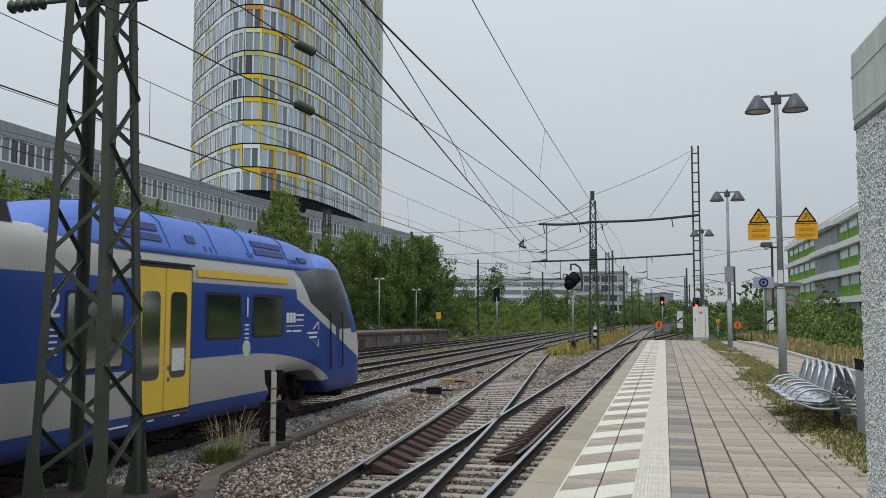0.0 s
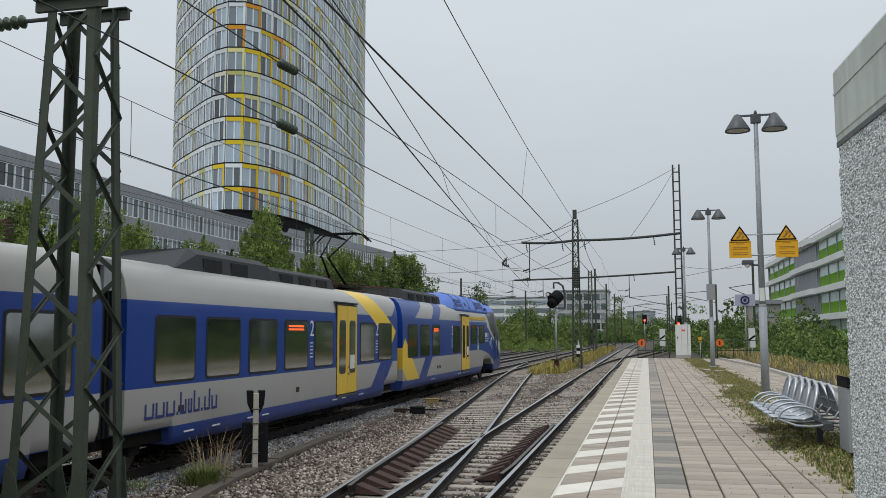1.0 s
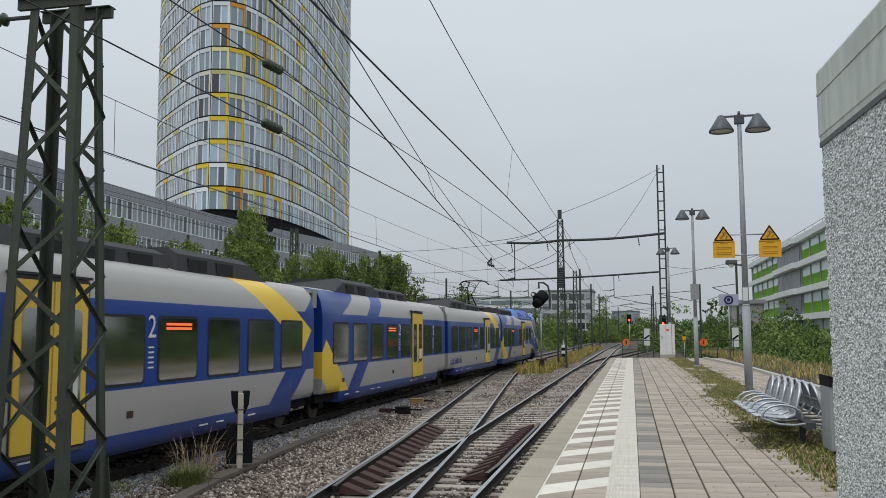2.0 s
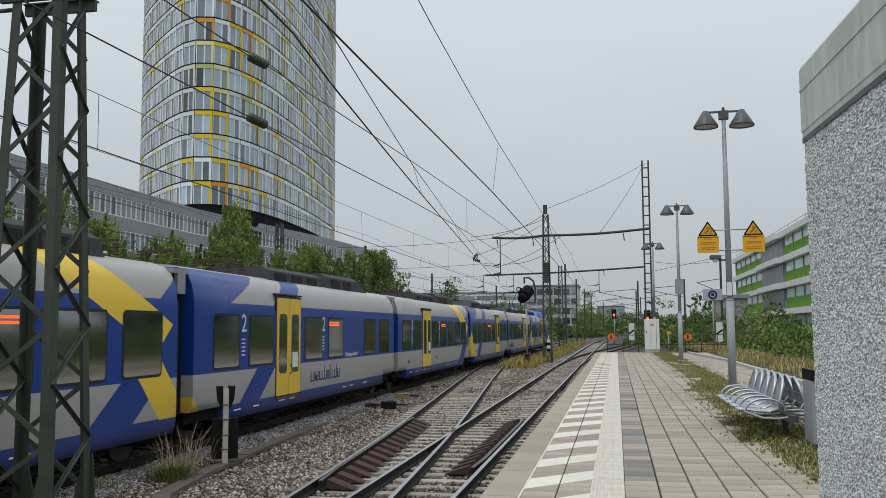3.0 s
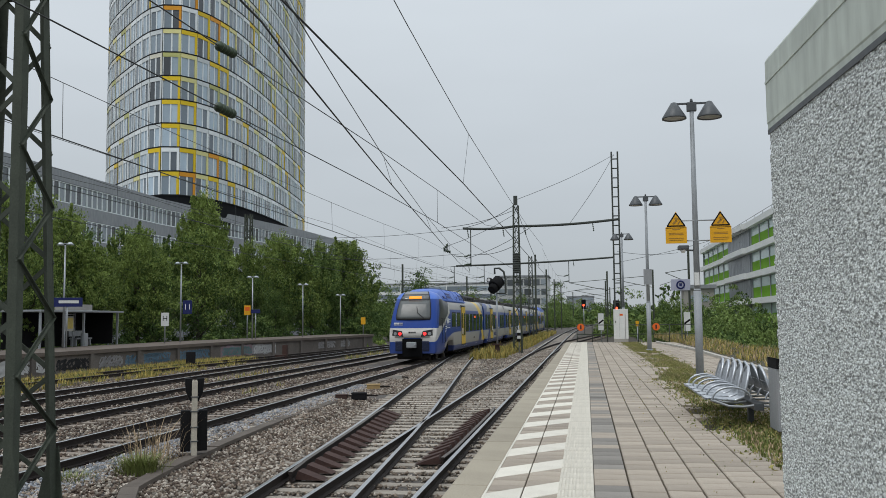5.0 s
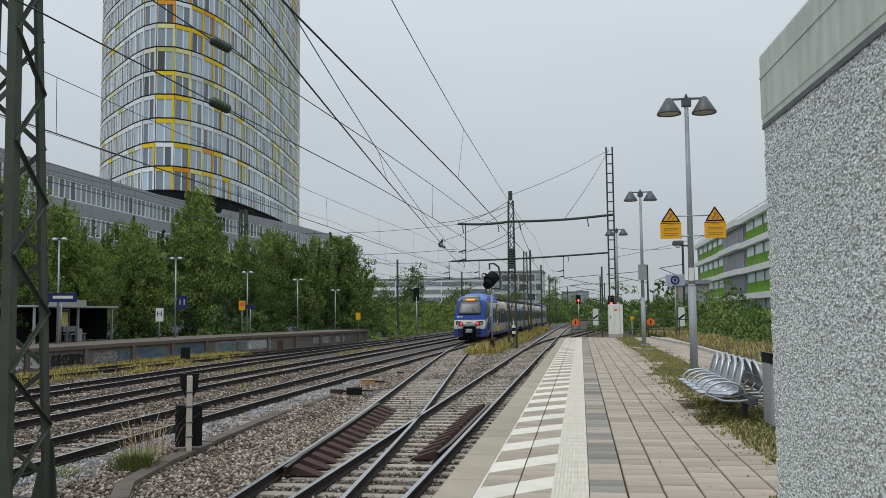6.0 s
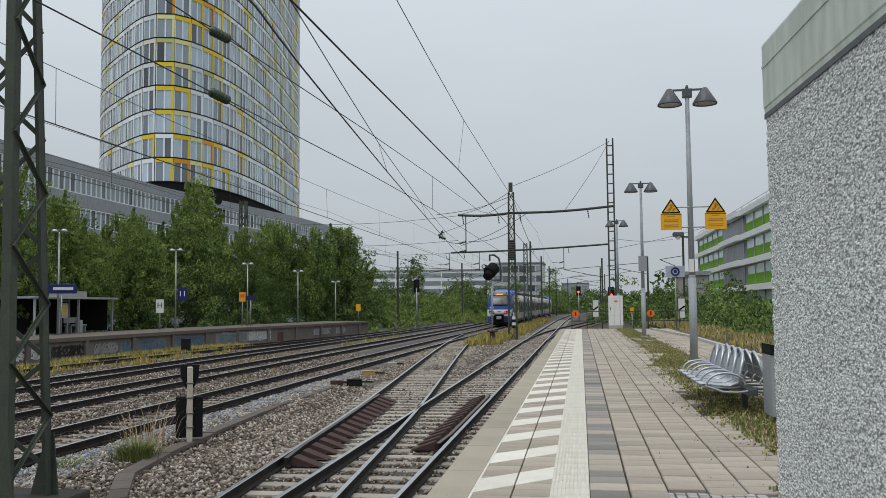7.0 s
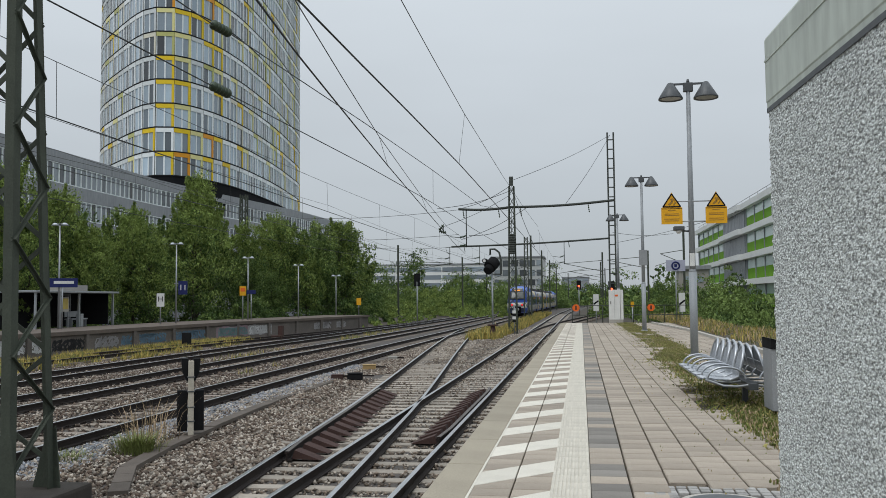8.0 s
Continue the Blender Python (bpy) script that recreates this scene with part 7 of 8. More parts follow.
blades("track_weeds", "green weeds between the far tracks", [(-16.4, -15.4, 34, 46), (-16.2, -15.2, 55, 75), (-12.2, -11.6, 28, 34)], 2200, 0.08, 0.32, [GRASS_GREEN, GRASS_DRY], 35, z=BED_Z, width=0.012, clump=0.1)


def weed_tuft(x, y, n, h, r, material, label, seed):
    rng = np.random.RandomState(seed)
    V, F = [], []
    for _ in range(n):
        a, b = rng.normal() * r * 0.35, rng.normal() * r * 0.35
        ang = math.atan2(b, a) + rng.normal() * 0.5
        ln = h * rng.uniform(0.2, 0.8)
        hh = h * rng.uniform(0.5, 1.1)
        w = 0.006
        dx, dy = math.cos(ang), math.sin(ang)
        i = len(V)
        V += [(a - dy * w, b + dx * w, -0.05), (a + dy * w, b - dx * w, -0.05), (a + dx * ln * 0.35 + dy * w, b + dy * ln * 0.35 - dx * w, hh * 0.65), (a + dx * ln * 0.35 - dy * w, b + dy * ln * 0.35 + dx * w, hh * 0.65), (a + dx * ln, b + dy * ln, hh)]
        F += [(i, i + 1, i + 2, i + 3), (i + 3, i + 2, i + 4)]
    ob = new("weed_tuft", cloud_mesh("weed_tuft", V, F, material))
    ob.matrix_basis = pose(x, y, BED_Z - 0.08)
    return tagged(ob, label, "weed")


weed_tuft(-7.7, 14.3, 600, 0.42, 0.45, GRASS_GREEN, "green grass tuft growing in the ballast", 1)
weed_tuft(-7.9, 14.9, 40, 0.95, 0.5, STALK_DRY, "dry brown stalks beside the marker post", 2)
weed_tuft(-8.05, 15.6, 40, 0.95, 0.5, STALK_DRY, "tall dry stalks in the ballast", 3)
weed_tuft(-8.3, 13.2, 160, 0.3, 0.5, GRASS_GREEN, "low green weeds in the ballast", 4)

# ---- the far platform ----
FAR_EDGE = [(-30.5, 10), (-28.2, 25), (-26.3, 40), (-25.8, 48), (-25.2, 60), (-23.6, 69), (-22.2, 77), (-21.2, 86)]
FAR_Z = 0.13
WALL_STAIN = surf("stained_concrete", (0.2, 0.175, 0.155), (0.08, 0.07, 0.063), 0.5, 0.9, bump=0.3, fine=12)
PAINTS = [surf("spray_" + n, c, tuple(0.7 * v for v in c), 2, 0.7, bump=0.05) for n, c in (("white", (0.68, 0.68, 0.67)), ("blue", (0.13, 0.22, 0.3)), ("black", (0.03, 0.03, 0.032)), ("mauve", (0.3, 0.22, 0.24)), ("teal", (0.16, 0.27, 0.27)), ("grey", (0.36, 0.35, 0.35)))]


FAR_DECK = surf("far_deck", (0.17, 0.138, 0.115), (0.1, 0.082, 0.07), 0.6, 0.9, bump=0.3, fine=15)


def far_platform():
    root = tagged(empty("far_platform"), "old low platform with graffiti-covered concrete wall", "platform", kind="structure")
    pts = [(x, y, 0) for x, y in FAR_EDGE]
    bm = bmesh.new()
    sweep(bm, [(-0.12, -1.25), (-0.12, FAR_Z - 0.2), (-4.6, FAR_Z - 0.2), (-4.6, -1.25)], pts)
    part("platform_wall", bm, WALL_STAIN, root, "stained concrete wall")
    bm = bmesh.new()
    sweep(bm, [(0.02, FAR_Z - 0.2), (0.02, FAR_Z), (-4.6, FAR_Z + 0.02), (-4.6, FAR_Z - 0.2)], pts)
    part("platform_deck", bm, FAR_DECK, root, "brownish concrete deck and overhanging edge")
    line = even_points([Vector(p) for p in pts], 0.5, closed=False)
    rng = random.Random(5)
    i = 8
    while i < len(line) - 14:
        n = rng.randint(4, 11)
        a, b = line[i], line[min(i + n, len(line) - 1)]
        d = (b - a).normalized()
        nr = Vector((d.y, -d.x, 0))
        if rng.random() < 0.96:
            ground = rng.choice(PAINTS[:2] + PAINTS[3:])
            bm = bmesh.new()
            L = (b - a).length
            lo, hi = -1.0, FAR_Z - 0.26
            base = a + nr * -0.116
            if rng.random() < 0.4:
                m = 14
                edge = [(L * k / m, hi - rng.uniform(0, 0.12)) for k in range(m + 1)] + [(L * k / m, lo + rng.uniform(0.0, 0.14)) for k in range(m, -1, -1)]
                f1 = bm.faces.new([bm.verts.new(base + d * u + Vector((0, 0, z))) for u, z in edge])
                ext = bmesh.ops.extrude_face_region(bm, geom=[f1])
                for v in [g for g in ext["geom"] if isinstance(g, bmesh.types.BMVert)]:
                    v.co += nr * 0.003
                bmesh.ops.recalc_face_normals(bm, faces=bm.faces)
                part("paint_field", bm, ground, root, "faded sprayed paint field")
            bm = bmesh.new()
            x = 0.2
            while x < L - 0.4:  # plain looping strokes, no letters
                pts2 = []
                w = rng.uniform(0.3, 0.7)
                for k in range(7):
                    pts2.append(base + nr * 0.006 + d * (x + w * (0.5 + 0.5 * math.sin(k * 1.9 + x))) + Vector((0, 0, lo + 0.15 + (hi - lo - 0.3) * (0.5 + 0.48 * math.cos(k * 1.3 + x * 2)))))
                for p1, p2 in zip(pts2, pts2[1:]):
                    beam(bm, p1, p2, 0.006, rng.uniform(0.05, 0.15), up=(0, 0, 1))
                x += w * 0.5
            part("paint_strokes", bm, rng.choice(PAINTS + [PAINTS[0], PAINTS[2], PAINTS[0]]), root, "sprayed strokes")
        i += n + rng.randint(0, 3)
    # vertical buttresses of the wall
    for k in range(4, len(line), 9):
        p = line[k]
        d = (line[min(k + 1, len(line) - 1)] - line[k - 1]).normalized()
        bm = bmesh.new()
        nr = Vector((d.y, -d.x, 0))
        beam(bm, p - nr * 0.06 + Vector((0, 0, -1.25)), p - nr * 0.06 + Vector((0, 0, FAR_Z - 0.2)), 0.3, 0.14, up=tuple(nr))
        part("buttress", bm, WALL_STAIN, root)
    return root


far_platform()


def far_lamp(x, y, h):
    root = tagged(empty("platform_lamp"), "slim pale lamp post with two small heads on the far platform", "street lamp", "far platform lamps")
    part("pole", rod(bmesh.new(), (x, y, FAR_Z), (x, y, FAR_Z + h), 0.06, 0.045, 8), GALV, root)
    for s in (-1, 1):
        bm = bmesh.new()
        rod(bm, (x + s * 0.3, y, FAR_Z + h), (x + s * 0.3, y, FAR_Z + h + 0.16), 0.24, 0.08, 12)
        part("hood", bm, STEEL_BRIGHT, root)
        part("arm", beam(bmesh.new(), (x, y, FAR_Z + h + 0.1), (x + s * 0.3, y, FAR_Z + h + 0.1), 0.04), GALV, root)


for x, y, h in ((-28.05, 57.4, 5.5), (-29.4, 45.6, 5.9), (-24.9, 74.7, 4.6), (-24.1, 84, 3.9), (-26.25, 66.2, 4.9)):
    far_lamp(x, y, h)


def board(name, label, x, y, z, w, h, material, pole=None, parts=(), cat="sign", yaw=0.0, pole_mat=None):
    """A flat sign on a post; parts: (name, mesh builder, material)."""
    root = tagged(empty(name, pose(x, y, z, 0, 0, yaw)), label, cat)
    bm = bmesh.new()
    box(bm, -w / 2, w / 2, -0.02, 0.02, -h / 2, h / 2, bevel=0.006)
    part("panel", bm, material, root)
    if pole is not None:
        part("post", rod(bmesh.new(), (0, 0.05, pole - z), (0, 0.05, h / 2), 0.04, 0.04, 8), pole_mat or GALV, root)
    for nm, bmf, m in parts:
        part(nm, bmf, m, root)
    return root


def flat(x0, x1, z0, z1, y=-0.024, t=0.004):
    bm = bmesh.new()
    box(bm, x0, x1, y - t, y, z0, z1)
    return bm


board("station_sign", "blue station name sign on a post", -29.0, 45.3, 2.75, 1.6, 0.52, BLUE_SIGN, FAR_Z, [("name_bar", flat(-0.45, 0.6, -0.06, 0.1), WHITE)], yaw=30)
s11 = board("platform_number", "dark blue platform number sign", -27.6, 57.5, 2.6, 0.62, 0.95, BLUE_SIGN, None, yaw=25)
lettering("number", "11", 0.55, pose(0, -0.026, 0.0, 90, 0, 0), WHITE, s11)
part("holder", beam(bmesh.new(), (-0.6, 0, 0.3), (-0.3, 0, 0.3), 0.04), GALV, s11)
sh = board("stop_board", "white stop board with black letter", -28.1, 55.2, 1.75, 0.5, 0.9, WHITE, FAR_Z, yaw=25)
lettering("letter", "H", 0.5, pose(0, -0.026, 0.05, 90, 0, 0), BLACK, sh)
board("warning_board", "yellow warning board with triangle", -26.6, 66.0, 2.45, 0.5, 0.75, YELLOW_SIGN, FAR_Z, [("triangle_mark", flat(-0.18, 0.18, -0.05, 0.25), ORANGE_RED)], yaw=22)
board("small_board", "small blue board on the far platform", -25.9, 66.0, 2.35, 0.7, 0.3, BLUE_SIGN, FAR_Z, yaw=22)
board("small_board", "small yellow board at the platform end", -21.9, 84.5, 1.5, 0.45, 0.7, YELLOW_SIGN, FAR_Z, yaw=15)


def waiting_shelter():
    root = tagged(empty("waiting_shelter", pose(-30.3, 44.6, FAR_Z, 0, 0, 3)), "dark open waiting shelter with flat roof", "shelter")
    L, D, H = 9.2, 2.2, 2.2
    bm = bmesh.new()
    box(bm, -D, 0.3, -0.3, L + 0.3, H - 0.12, H, bevel=0.02)
    part("roof", bm, GALV, root, "flat grey roof with pale edge")
    bm = bmesh.new()
    box(bm, -D, -D + 0.08, 0, L, 0, H - 0.12)
    part("back_wall", bm, BLACK, root, "dark back wall")
    bm = bmesh.new()
    box(bm, -D, -0.3, L - 0.06, L, 0.05, H - 0.12)
    part("side_wall", bm, BLACK, root)
    bm = bmesh.new()
    box(bm, -1.5, -0.8, 4.2, 7.4, H, H + 0.4)
    part("roof_box", bm, CONCRETE, root)
    for y in (0.1, 2.6, 4.8, L - 0.1):
        part("post", box(bmesh.new(), 0.0, 0.12, y - 0.05, y + 0.05, 0, H - 0.12), STEEL_BRIGHT, root)
    bm = bmesh.new()
    box(bm, -1.2, -0.7, 5.4, 7.3, 0.42, 0.5)
    for y in (5.5, 7.2):
        box(bm, -1.15, -0.75, y - 0.04, y + 0.04, 0, 0.42)
    box(bm, -1.25, -1.2, 5.4, 7.3, 0.6, 0.95)
    part("bench", bm, GREY_BOX, root)
    bm = bmesh.new()
    for k in range(4):
        box(bm, -1.6, -1.5, 5.3, 6.6, 1.05 + 0.3 * k, 1.12 + 0.3 * k)
    for y in (5.3, 6.6):
        box(bm, -1.6, -1.5, y - 0.04, y + 0.04, 0, 2.05)
    part("lattice_window", bm, STEEL_BRIGHT, root)
    bm = bmesh.new()
    box(bm, -0.35, -0.25, 3.2, 4.2, 0.95, 1.85)
    c = part("timetable_case", bm, BEIGE_WALL, root, "lit yellowish timetable case")
    bm = bmesh.new()
    box(bm, -0.245, -0.235, 3.5, 4.1, 1.1, 1.75)
    part("timetable", bm, GRASS_DRY, c)
    for y in (3.2, 4.2):
        part("case_leg", box(bmesh.new(), -0.33, -0.27, y - 0.03, y + 0.03, 0, 1.85), GALV, root)
    bm = bmesh.new()
    box(bm, -0.2, 0.1, 4.95, 5.3, 0, 0.8, bevel=0.02)
    part("litter_bin", bm, STEEL_BRIGHT, root)
    return root


waiting_shelter()

# ---- things on the ballast ----
POST_PALE = surf("weathered_post", (0.62, 0.57, 0.48), (0.42, 0.38, 0.31), 5, 0.8, bump=0.2)


def marker_post(x, y):
    root = tagged(empty("track_marker", pose(x, y, BED_Z - 0.05, 0, 0, 28)), "white concrete post flanked by black switch boxes", "marker post")
    bm = bmesh.new()
    box(bm, -0.052, 0.052, -0.09, 0.03, 0, 1.52, bevel=0.01)
    part("post", bm, POST_PALE, root, "weathered white post")
    for z in (0.35, 0.62, 0.92, 1.2):
        bm = bmesh.new()
        box(bm, -0.072, 0.072, -0.1, 0.04, z, z + 0.022)
        part("strap", bm, HOOD_GREY, root)
    for s in (-1, 1):
        bm = bmesh.new()
        box(bm, s * 0.06, s * 0.25, 0.02, 0.24, 0.16, 0.94, bevel=0.012)
        part("lower_box", bm, BLACK, root, "black metal box")
        bm = bmesh.new()
        a = [(s * 0.05, 1.12), (s * 0.08, 1.12), (s * 0.16, 1.3), (s * 0.18, 1.56), (s * 0.05, 1.56)]
        A = [bm.verts.new((u, 0.0, z)) for u, z in a]
        B = [bm.verts.new((u, 0.26, z)) for u, z in a]
        bm.faces.new(A); bm.faces.new(B[::-1])
        for i in range(5):
            bm.faces.new((A[i], B[i], B[(i + 1) % 5], A[(i + 1) % 5]))
        bmesh.ops.recalc_face_normals(bm, faces=bm.faces)
        part("lantern", bm, BLACK, root, "black lantern housing")
    return root


marker_post(-7.55, 16.1)


def point_machine(x, y, yaw, s, material, label):
    root = tagged(empty("point_machine", pose(x, y, BED_Z, 0, 0, yaw)), label, "point machine", "point machines")
    bm = bmesh.new()
    box(bm, -0.4 * s, 0.4 * s, -0.3 * s, 0.3 * s, -0.02, 0.28 * s, bevel=0.03)
    part("housing", bm, material, root)
    bm = bmesh.new()
    box(bm, -0.42 * s, 0.42 * s, -0.32 * s, 0.32 * s, 0.28 * s, 0.34 * s, bevel=0.02)
    part("lid", bm, material, root)
    bm = bmesh.new()
    rod(bm, (0.4 * s, 0, 0.12), (1.0 * s, 0.1, 0.1), 0.03, seg=6)
    part("drive_rod", bm, RAIL_RUST, root)
    return root


OCHRE = surf("ochre_paint", (0.42, 0.3, 0.13), (0.3, 0.2, 0.09), 3, 0.7, bump=0.2)
point_machine(-8.05, 28.2, 10, 0.5, RUST, "rusty brown point machine in the ballast")
point_machine(-7.5, 28.4, 10, 0.62, BLACK, "dark point machine box in the ballast")
point_machine(-7.95, 32.2, 12, 0.62, OCHRE, "ochre painted point machine")
point_machine(-8.2, 37.5, 12, 0.5, BEIGE_WALL, "pale point machine beside the track")
point_machine(-20.5, 57, 0, 0.9, RUST, "rusty post by the far tracks")
bm = bmesh.new()
box(bm, -0.16, 0.16, -0.16, 0.16, -0.1, 0.95)
tagged(part("rusty_bollard", bm, RUST), "short rusty steel bollard by the far track", "bollard").matrix_basis = pose(-20.3, 57.2, BED_Z)
bm = bmesh.new()
box(bm, -0.2, 0.2, -0.2, 0.2, -0.1, 0.85)
tagged(part("dark_bollard", bm, BLACK), "short dark bollard in the dry weeds", "bollard").matrix_basis = pose(-22.6, 47.6, BED_Z)


def cable_duct():
    root = tagged(empty("cable_duct"), "line of grey-brown concrete cable duct lids in the ballast", "cable duct", kind="structure")
    way = [Vector(p) for p in ((-6.3, 11.2, 0), (-7.1, 12.9, 0), (-7.45, 15.0, 0), (-7.75, 18.2, 0), (-8.0, 22.3, 0), (-8.0, 27.4, 0))]
    pts = even_points(way, 0.62, closed=False)
    for a, b in zip(pts, pts[1:]):
        bm = bmesh.new()
        beam(bm, a, a + (b - a) * 0.985, 0.27, 0.07)
        ob = part("duct_lid", bm, DUCT, root)
        ob.matrix_basis = pose(0, 0, BED_Z + 0.015 + random.Random(a.y).uniform(-0.008, 0.008))
    return root


DUCT = surf("duct_concrete", (0.15, 0.125, 0.105), (0.095, 0.08, 0.068), 2, 0.9, bump=0.3, island=0.15)
cable_duct()


def stones(name, label, boxes, per_m2, s0, s1, materials, seed, keep=None):
    """Loose crushed stones: squashed octahedra with uneven corners."""
    rng = np.random.RandomState(seed)
    P = []
    for x0, x1, y0, y1, fall in boxes:
        n = int((x1 - x0) * (y1 - y0) * per_m2)
        x, y = rng.uniform(x0, x1, n), y0 + (y1 - y0) * rng.uniform(0, 1, n) ** fall
        P.append(np.stack([x, y], 1))
    P = np.concatenate(P)
    if keep is not None:
        P = P[np.array([keep(a, b) for a, b in P])]
    n = len(P)
    z = np.array([BED_Z + 0.05 * noise.noise((a * 0.6, b * 0.35, 0)) - (0.1 * max(0, 1 - abs(a + 6.9) / 1.2) if b < 30 else 0) for a, b in P])
    base = np.array([(1, 0, 0), (0, 1, 0), (-1, 0, 0), (0, -1, 0), (0, 0, 1), (0, 0, -1)], float)
    V = base[None] * rng.uniform(0.55, 1.25, (n, 6, 1)) + rng.normal(size=(n, 6, 3)) * 0.16
    ang = rng.uniform(0, 2 * np.pi, n)
    til = rng.normal(size=n) * 0.7
    c, s = np.cos(ang)[:, None], np.sin(ang)[:, None]
    ct, st = np.cos(til)[:, None], np.sin(til)[:, None]
    x, y, zz = V[..., 0], V[..., 1] * ct - V[..., 2] * st, V[..., 1] * st + V[..., 2] * ct
    V = np.stack([x * c - y * s, x * s + y * c, zz * 0.8], -1)
    V *= rng.uniform(s0, s1, (n, 1, 1))
    V[..., 0] += P[:, 0:1]
    V[..., 1] += P[:, 1:2]
    V[..., 2] += z[:, None] + rng.uniform(-0.005, 0.04, (n, 1))
    tri = [(0, 1, 4), (1, 2, 4), (2, 3, 4), (3, 0, 4), (1, 0, 5), (2, 1, 5), (3, 2, 5), (0, 3, 5)]
    F = (np.arange(n)[:, None, None] * 6 + np.array(tri)[None]).reshape(-1, 3)
    me = bpy.data.meshes.new(name)
    me.vertices.add(n * 6)
    me.vertices.foreach_set("co", V.reshape(-1))
    me.loops.add(len(F) * 3)
    me.loops.foreach_set("vertex_index", F.reshape(-1))
    me.polygons.add(len(F))
    me.polygons.foreach_set("loop_start", np.arange(0, len(F) * 3, 3))
    for m in materials:
        me.materials.append(m)
    pick = np.repeat(rng.randint(0, len(materials), n), 8)
    me.polygons.foreach_set("material_index", pick)
    me.update(calc_edges=True)
    me.validate()
    return tagged(new(name, me), label, "ballast", kind="stuff")


STONE_A = surf("stone_brown", (0.3, 0.243, 0.19), (0.12, 0.093, 0.072), 1.1, 0.9, bump=0.2, island=0.55)
STONE_B = surf("stone_grey", (0.5, 0.445, 0.38), (0.27, 0.237, 0.2), 1.1, 0.9, bump=0.2, island=0.5)
STONE_D = surf("stone_rust_stained", (0.15, 0.11, 0.085), (0.07, 0.05, 0.04), 1.1, 0.95, bump=0.2, island=0.5)
STONE_C = surf("stone_blue", (0.37, 0.385, 0.42), (0.13, 0.14, 0.155), 1.1, 0.85, bump=0.2, island=0.55)


def off_wood(x, y):
    """Between sleepers or outside the tracks."""
    left = way_x(L_WAY, y) - 1.35
    if x > left:
        return ((y + 8.0) % 0.62) > 0.15 and ((y + 8.0) % 0.62) < 0.47
    return True


def off_main_sleepers(x, y):
    """Clear of the sleeper tops of the main tracks."""
    if min(abs(x + 9.9), abs(x + 13.9), abs(x + 18.0)) > 1.28:
        return True
    return 0.17 < (y + 8.0) % 0.62 < 0.45


stones("ballast_stones", "loose grey-brown crushed ballast stones", [(-8.5, -5.0, 8.5, 48, 1.25)], 330, 0.028, 0.056, [STONE_A, STONE_B, STONE_D], 1, lambda x, y: x < way_x(L_WAY, y) - 0.85)
stones("track_stones", "ballast stones between the sleepers", [(-6.5, -1.5, 8.5, 40, 1.15)], 170, 0.024, 0.045, [STONE_A, STONE_A, STONE_B], 2, lambda x, y: x > way_x(L_WAY, y) - 1.3 and off_wood(x, y))
stones("fresh_stones", "fresh blue-grey ballast stones along the main line", [(-9.0, -7.3, 11.5, 34, 1.1)], 420, 0.026, 0.05, [STONE_C, STONE_C, STONE_B], 3, lambda x, y: x < -7.55 - 0.02 * y + 0.5 * noise.noise((x, y * 0.3, 3)))
stones("main_stones", "ballast stones between the main tracks", [(-13.0, -9.1, 13, 46, 1.2), (-21, -13.0, 20, 50, 1.2)], 150, 0.028, 0.055, [STONE_D, STONE_A, STONE_D, STONE_B], 4, off_main_sleepers)

stones("crossover_stones", "ballast stones between the diverging tracks", [(-9.2, -1.6, 40, 80, 1.0)], 60, 0.035, 0.06, [STONE_A, STONE_B], 5, lambda x, y: True)

# ---- things on the near platform ----
SIGN_BROWN = surf("sign_brown", (0.36, 0.2, 0.04), (0.3, 0.17, 0.04), 3, 0.6, bump=0)


def warning_sign(x, label):
    root = tagged(empty("warning_sign", pose(x, 24.3, 0)), label, "warning sign", "yellow warning signs")
    bm = bmesh.new()
    pts = [(-0.28, 3.6), (0.28, 3.6), (0.28, 4.04), (0.25, 4.06), (0.0, 4.47), (-0.25, 4.06), (-0.28, 4.04)]
    A = [bm.verts.new((a, 0, z)) for a, z in pts]
    B = [bm.verts.new((a, 0.03, z)) for a, z in pts]
    bm.faces.new(A); bm.faces.new(B[::-1])
    for i in range(len(pts)):
        bm.faces.new((A[i], B[i], B[(i + 1) % len(pts)], A[(i + 1) % len(pts)]))
    bmesh.ops.recalc_face_normals(bm, faces=bm.faces)
    part("panel", bm, YELLOW_SIGN, root)
    bm = bmesh.new()
    for p, q in (((-0.235, 4.075), (0.235, 4.075)), ((0.235, 4.075), (0, 4.43)), ((0, 4.43), (-0.235, 4.075))):
        beam(bm, (p[0], -0.004, p[1]), (q[0], -0.004, q[1]), 0.006, 0.034)
    part("triangle_border", bm, BLACK, root)
    bm = bmesh.new()
    for p, q, w in (((-0.08, 4.13), (0.02, 4.22), 0.05), ((0.02, 4.22), (-0.02, 4.3), 0.04), ((0.05, 4.12), (0.1, 4.2), 0.03), ((0.02, 4.3), (0.08, 4.24), 0.025)):
        beam(bm, (p[0], -0.004, p[1]), (q[0], -0.004, q[1]), 0.006, w)
    part("warning_pictogram", bm, SIGN_BROWN, root)
    for z, w in ((3.98, 0.1), (3.88, 0.19), (3.84, 0.19), (3.74, 0.2), (3.69, 0.19)):
        part("text_bar", box(bmesh.new(), -w, w, -0.005, 0.0, z - 0.008, z + 0.008), SIGN_BROWN, root)
    part("border", box(bmesh.new(), -0.27, 0.27, -0.004, 0.0, 4.015, 4.028), BLACK, root)
    return root


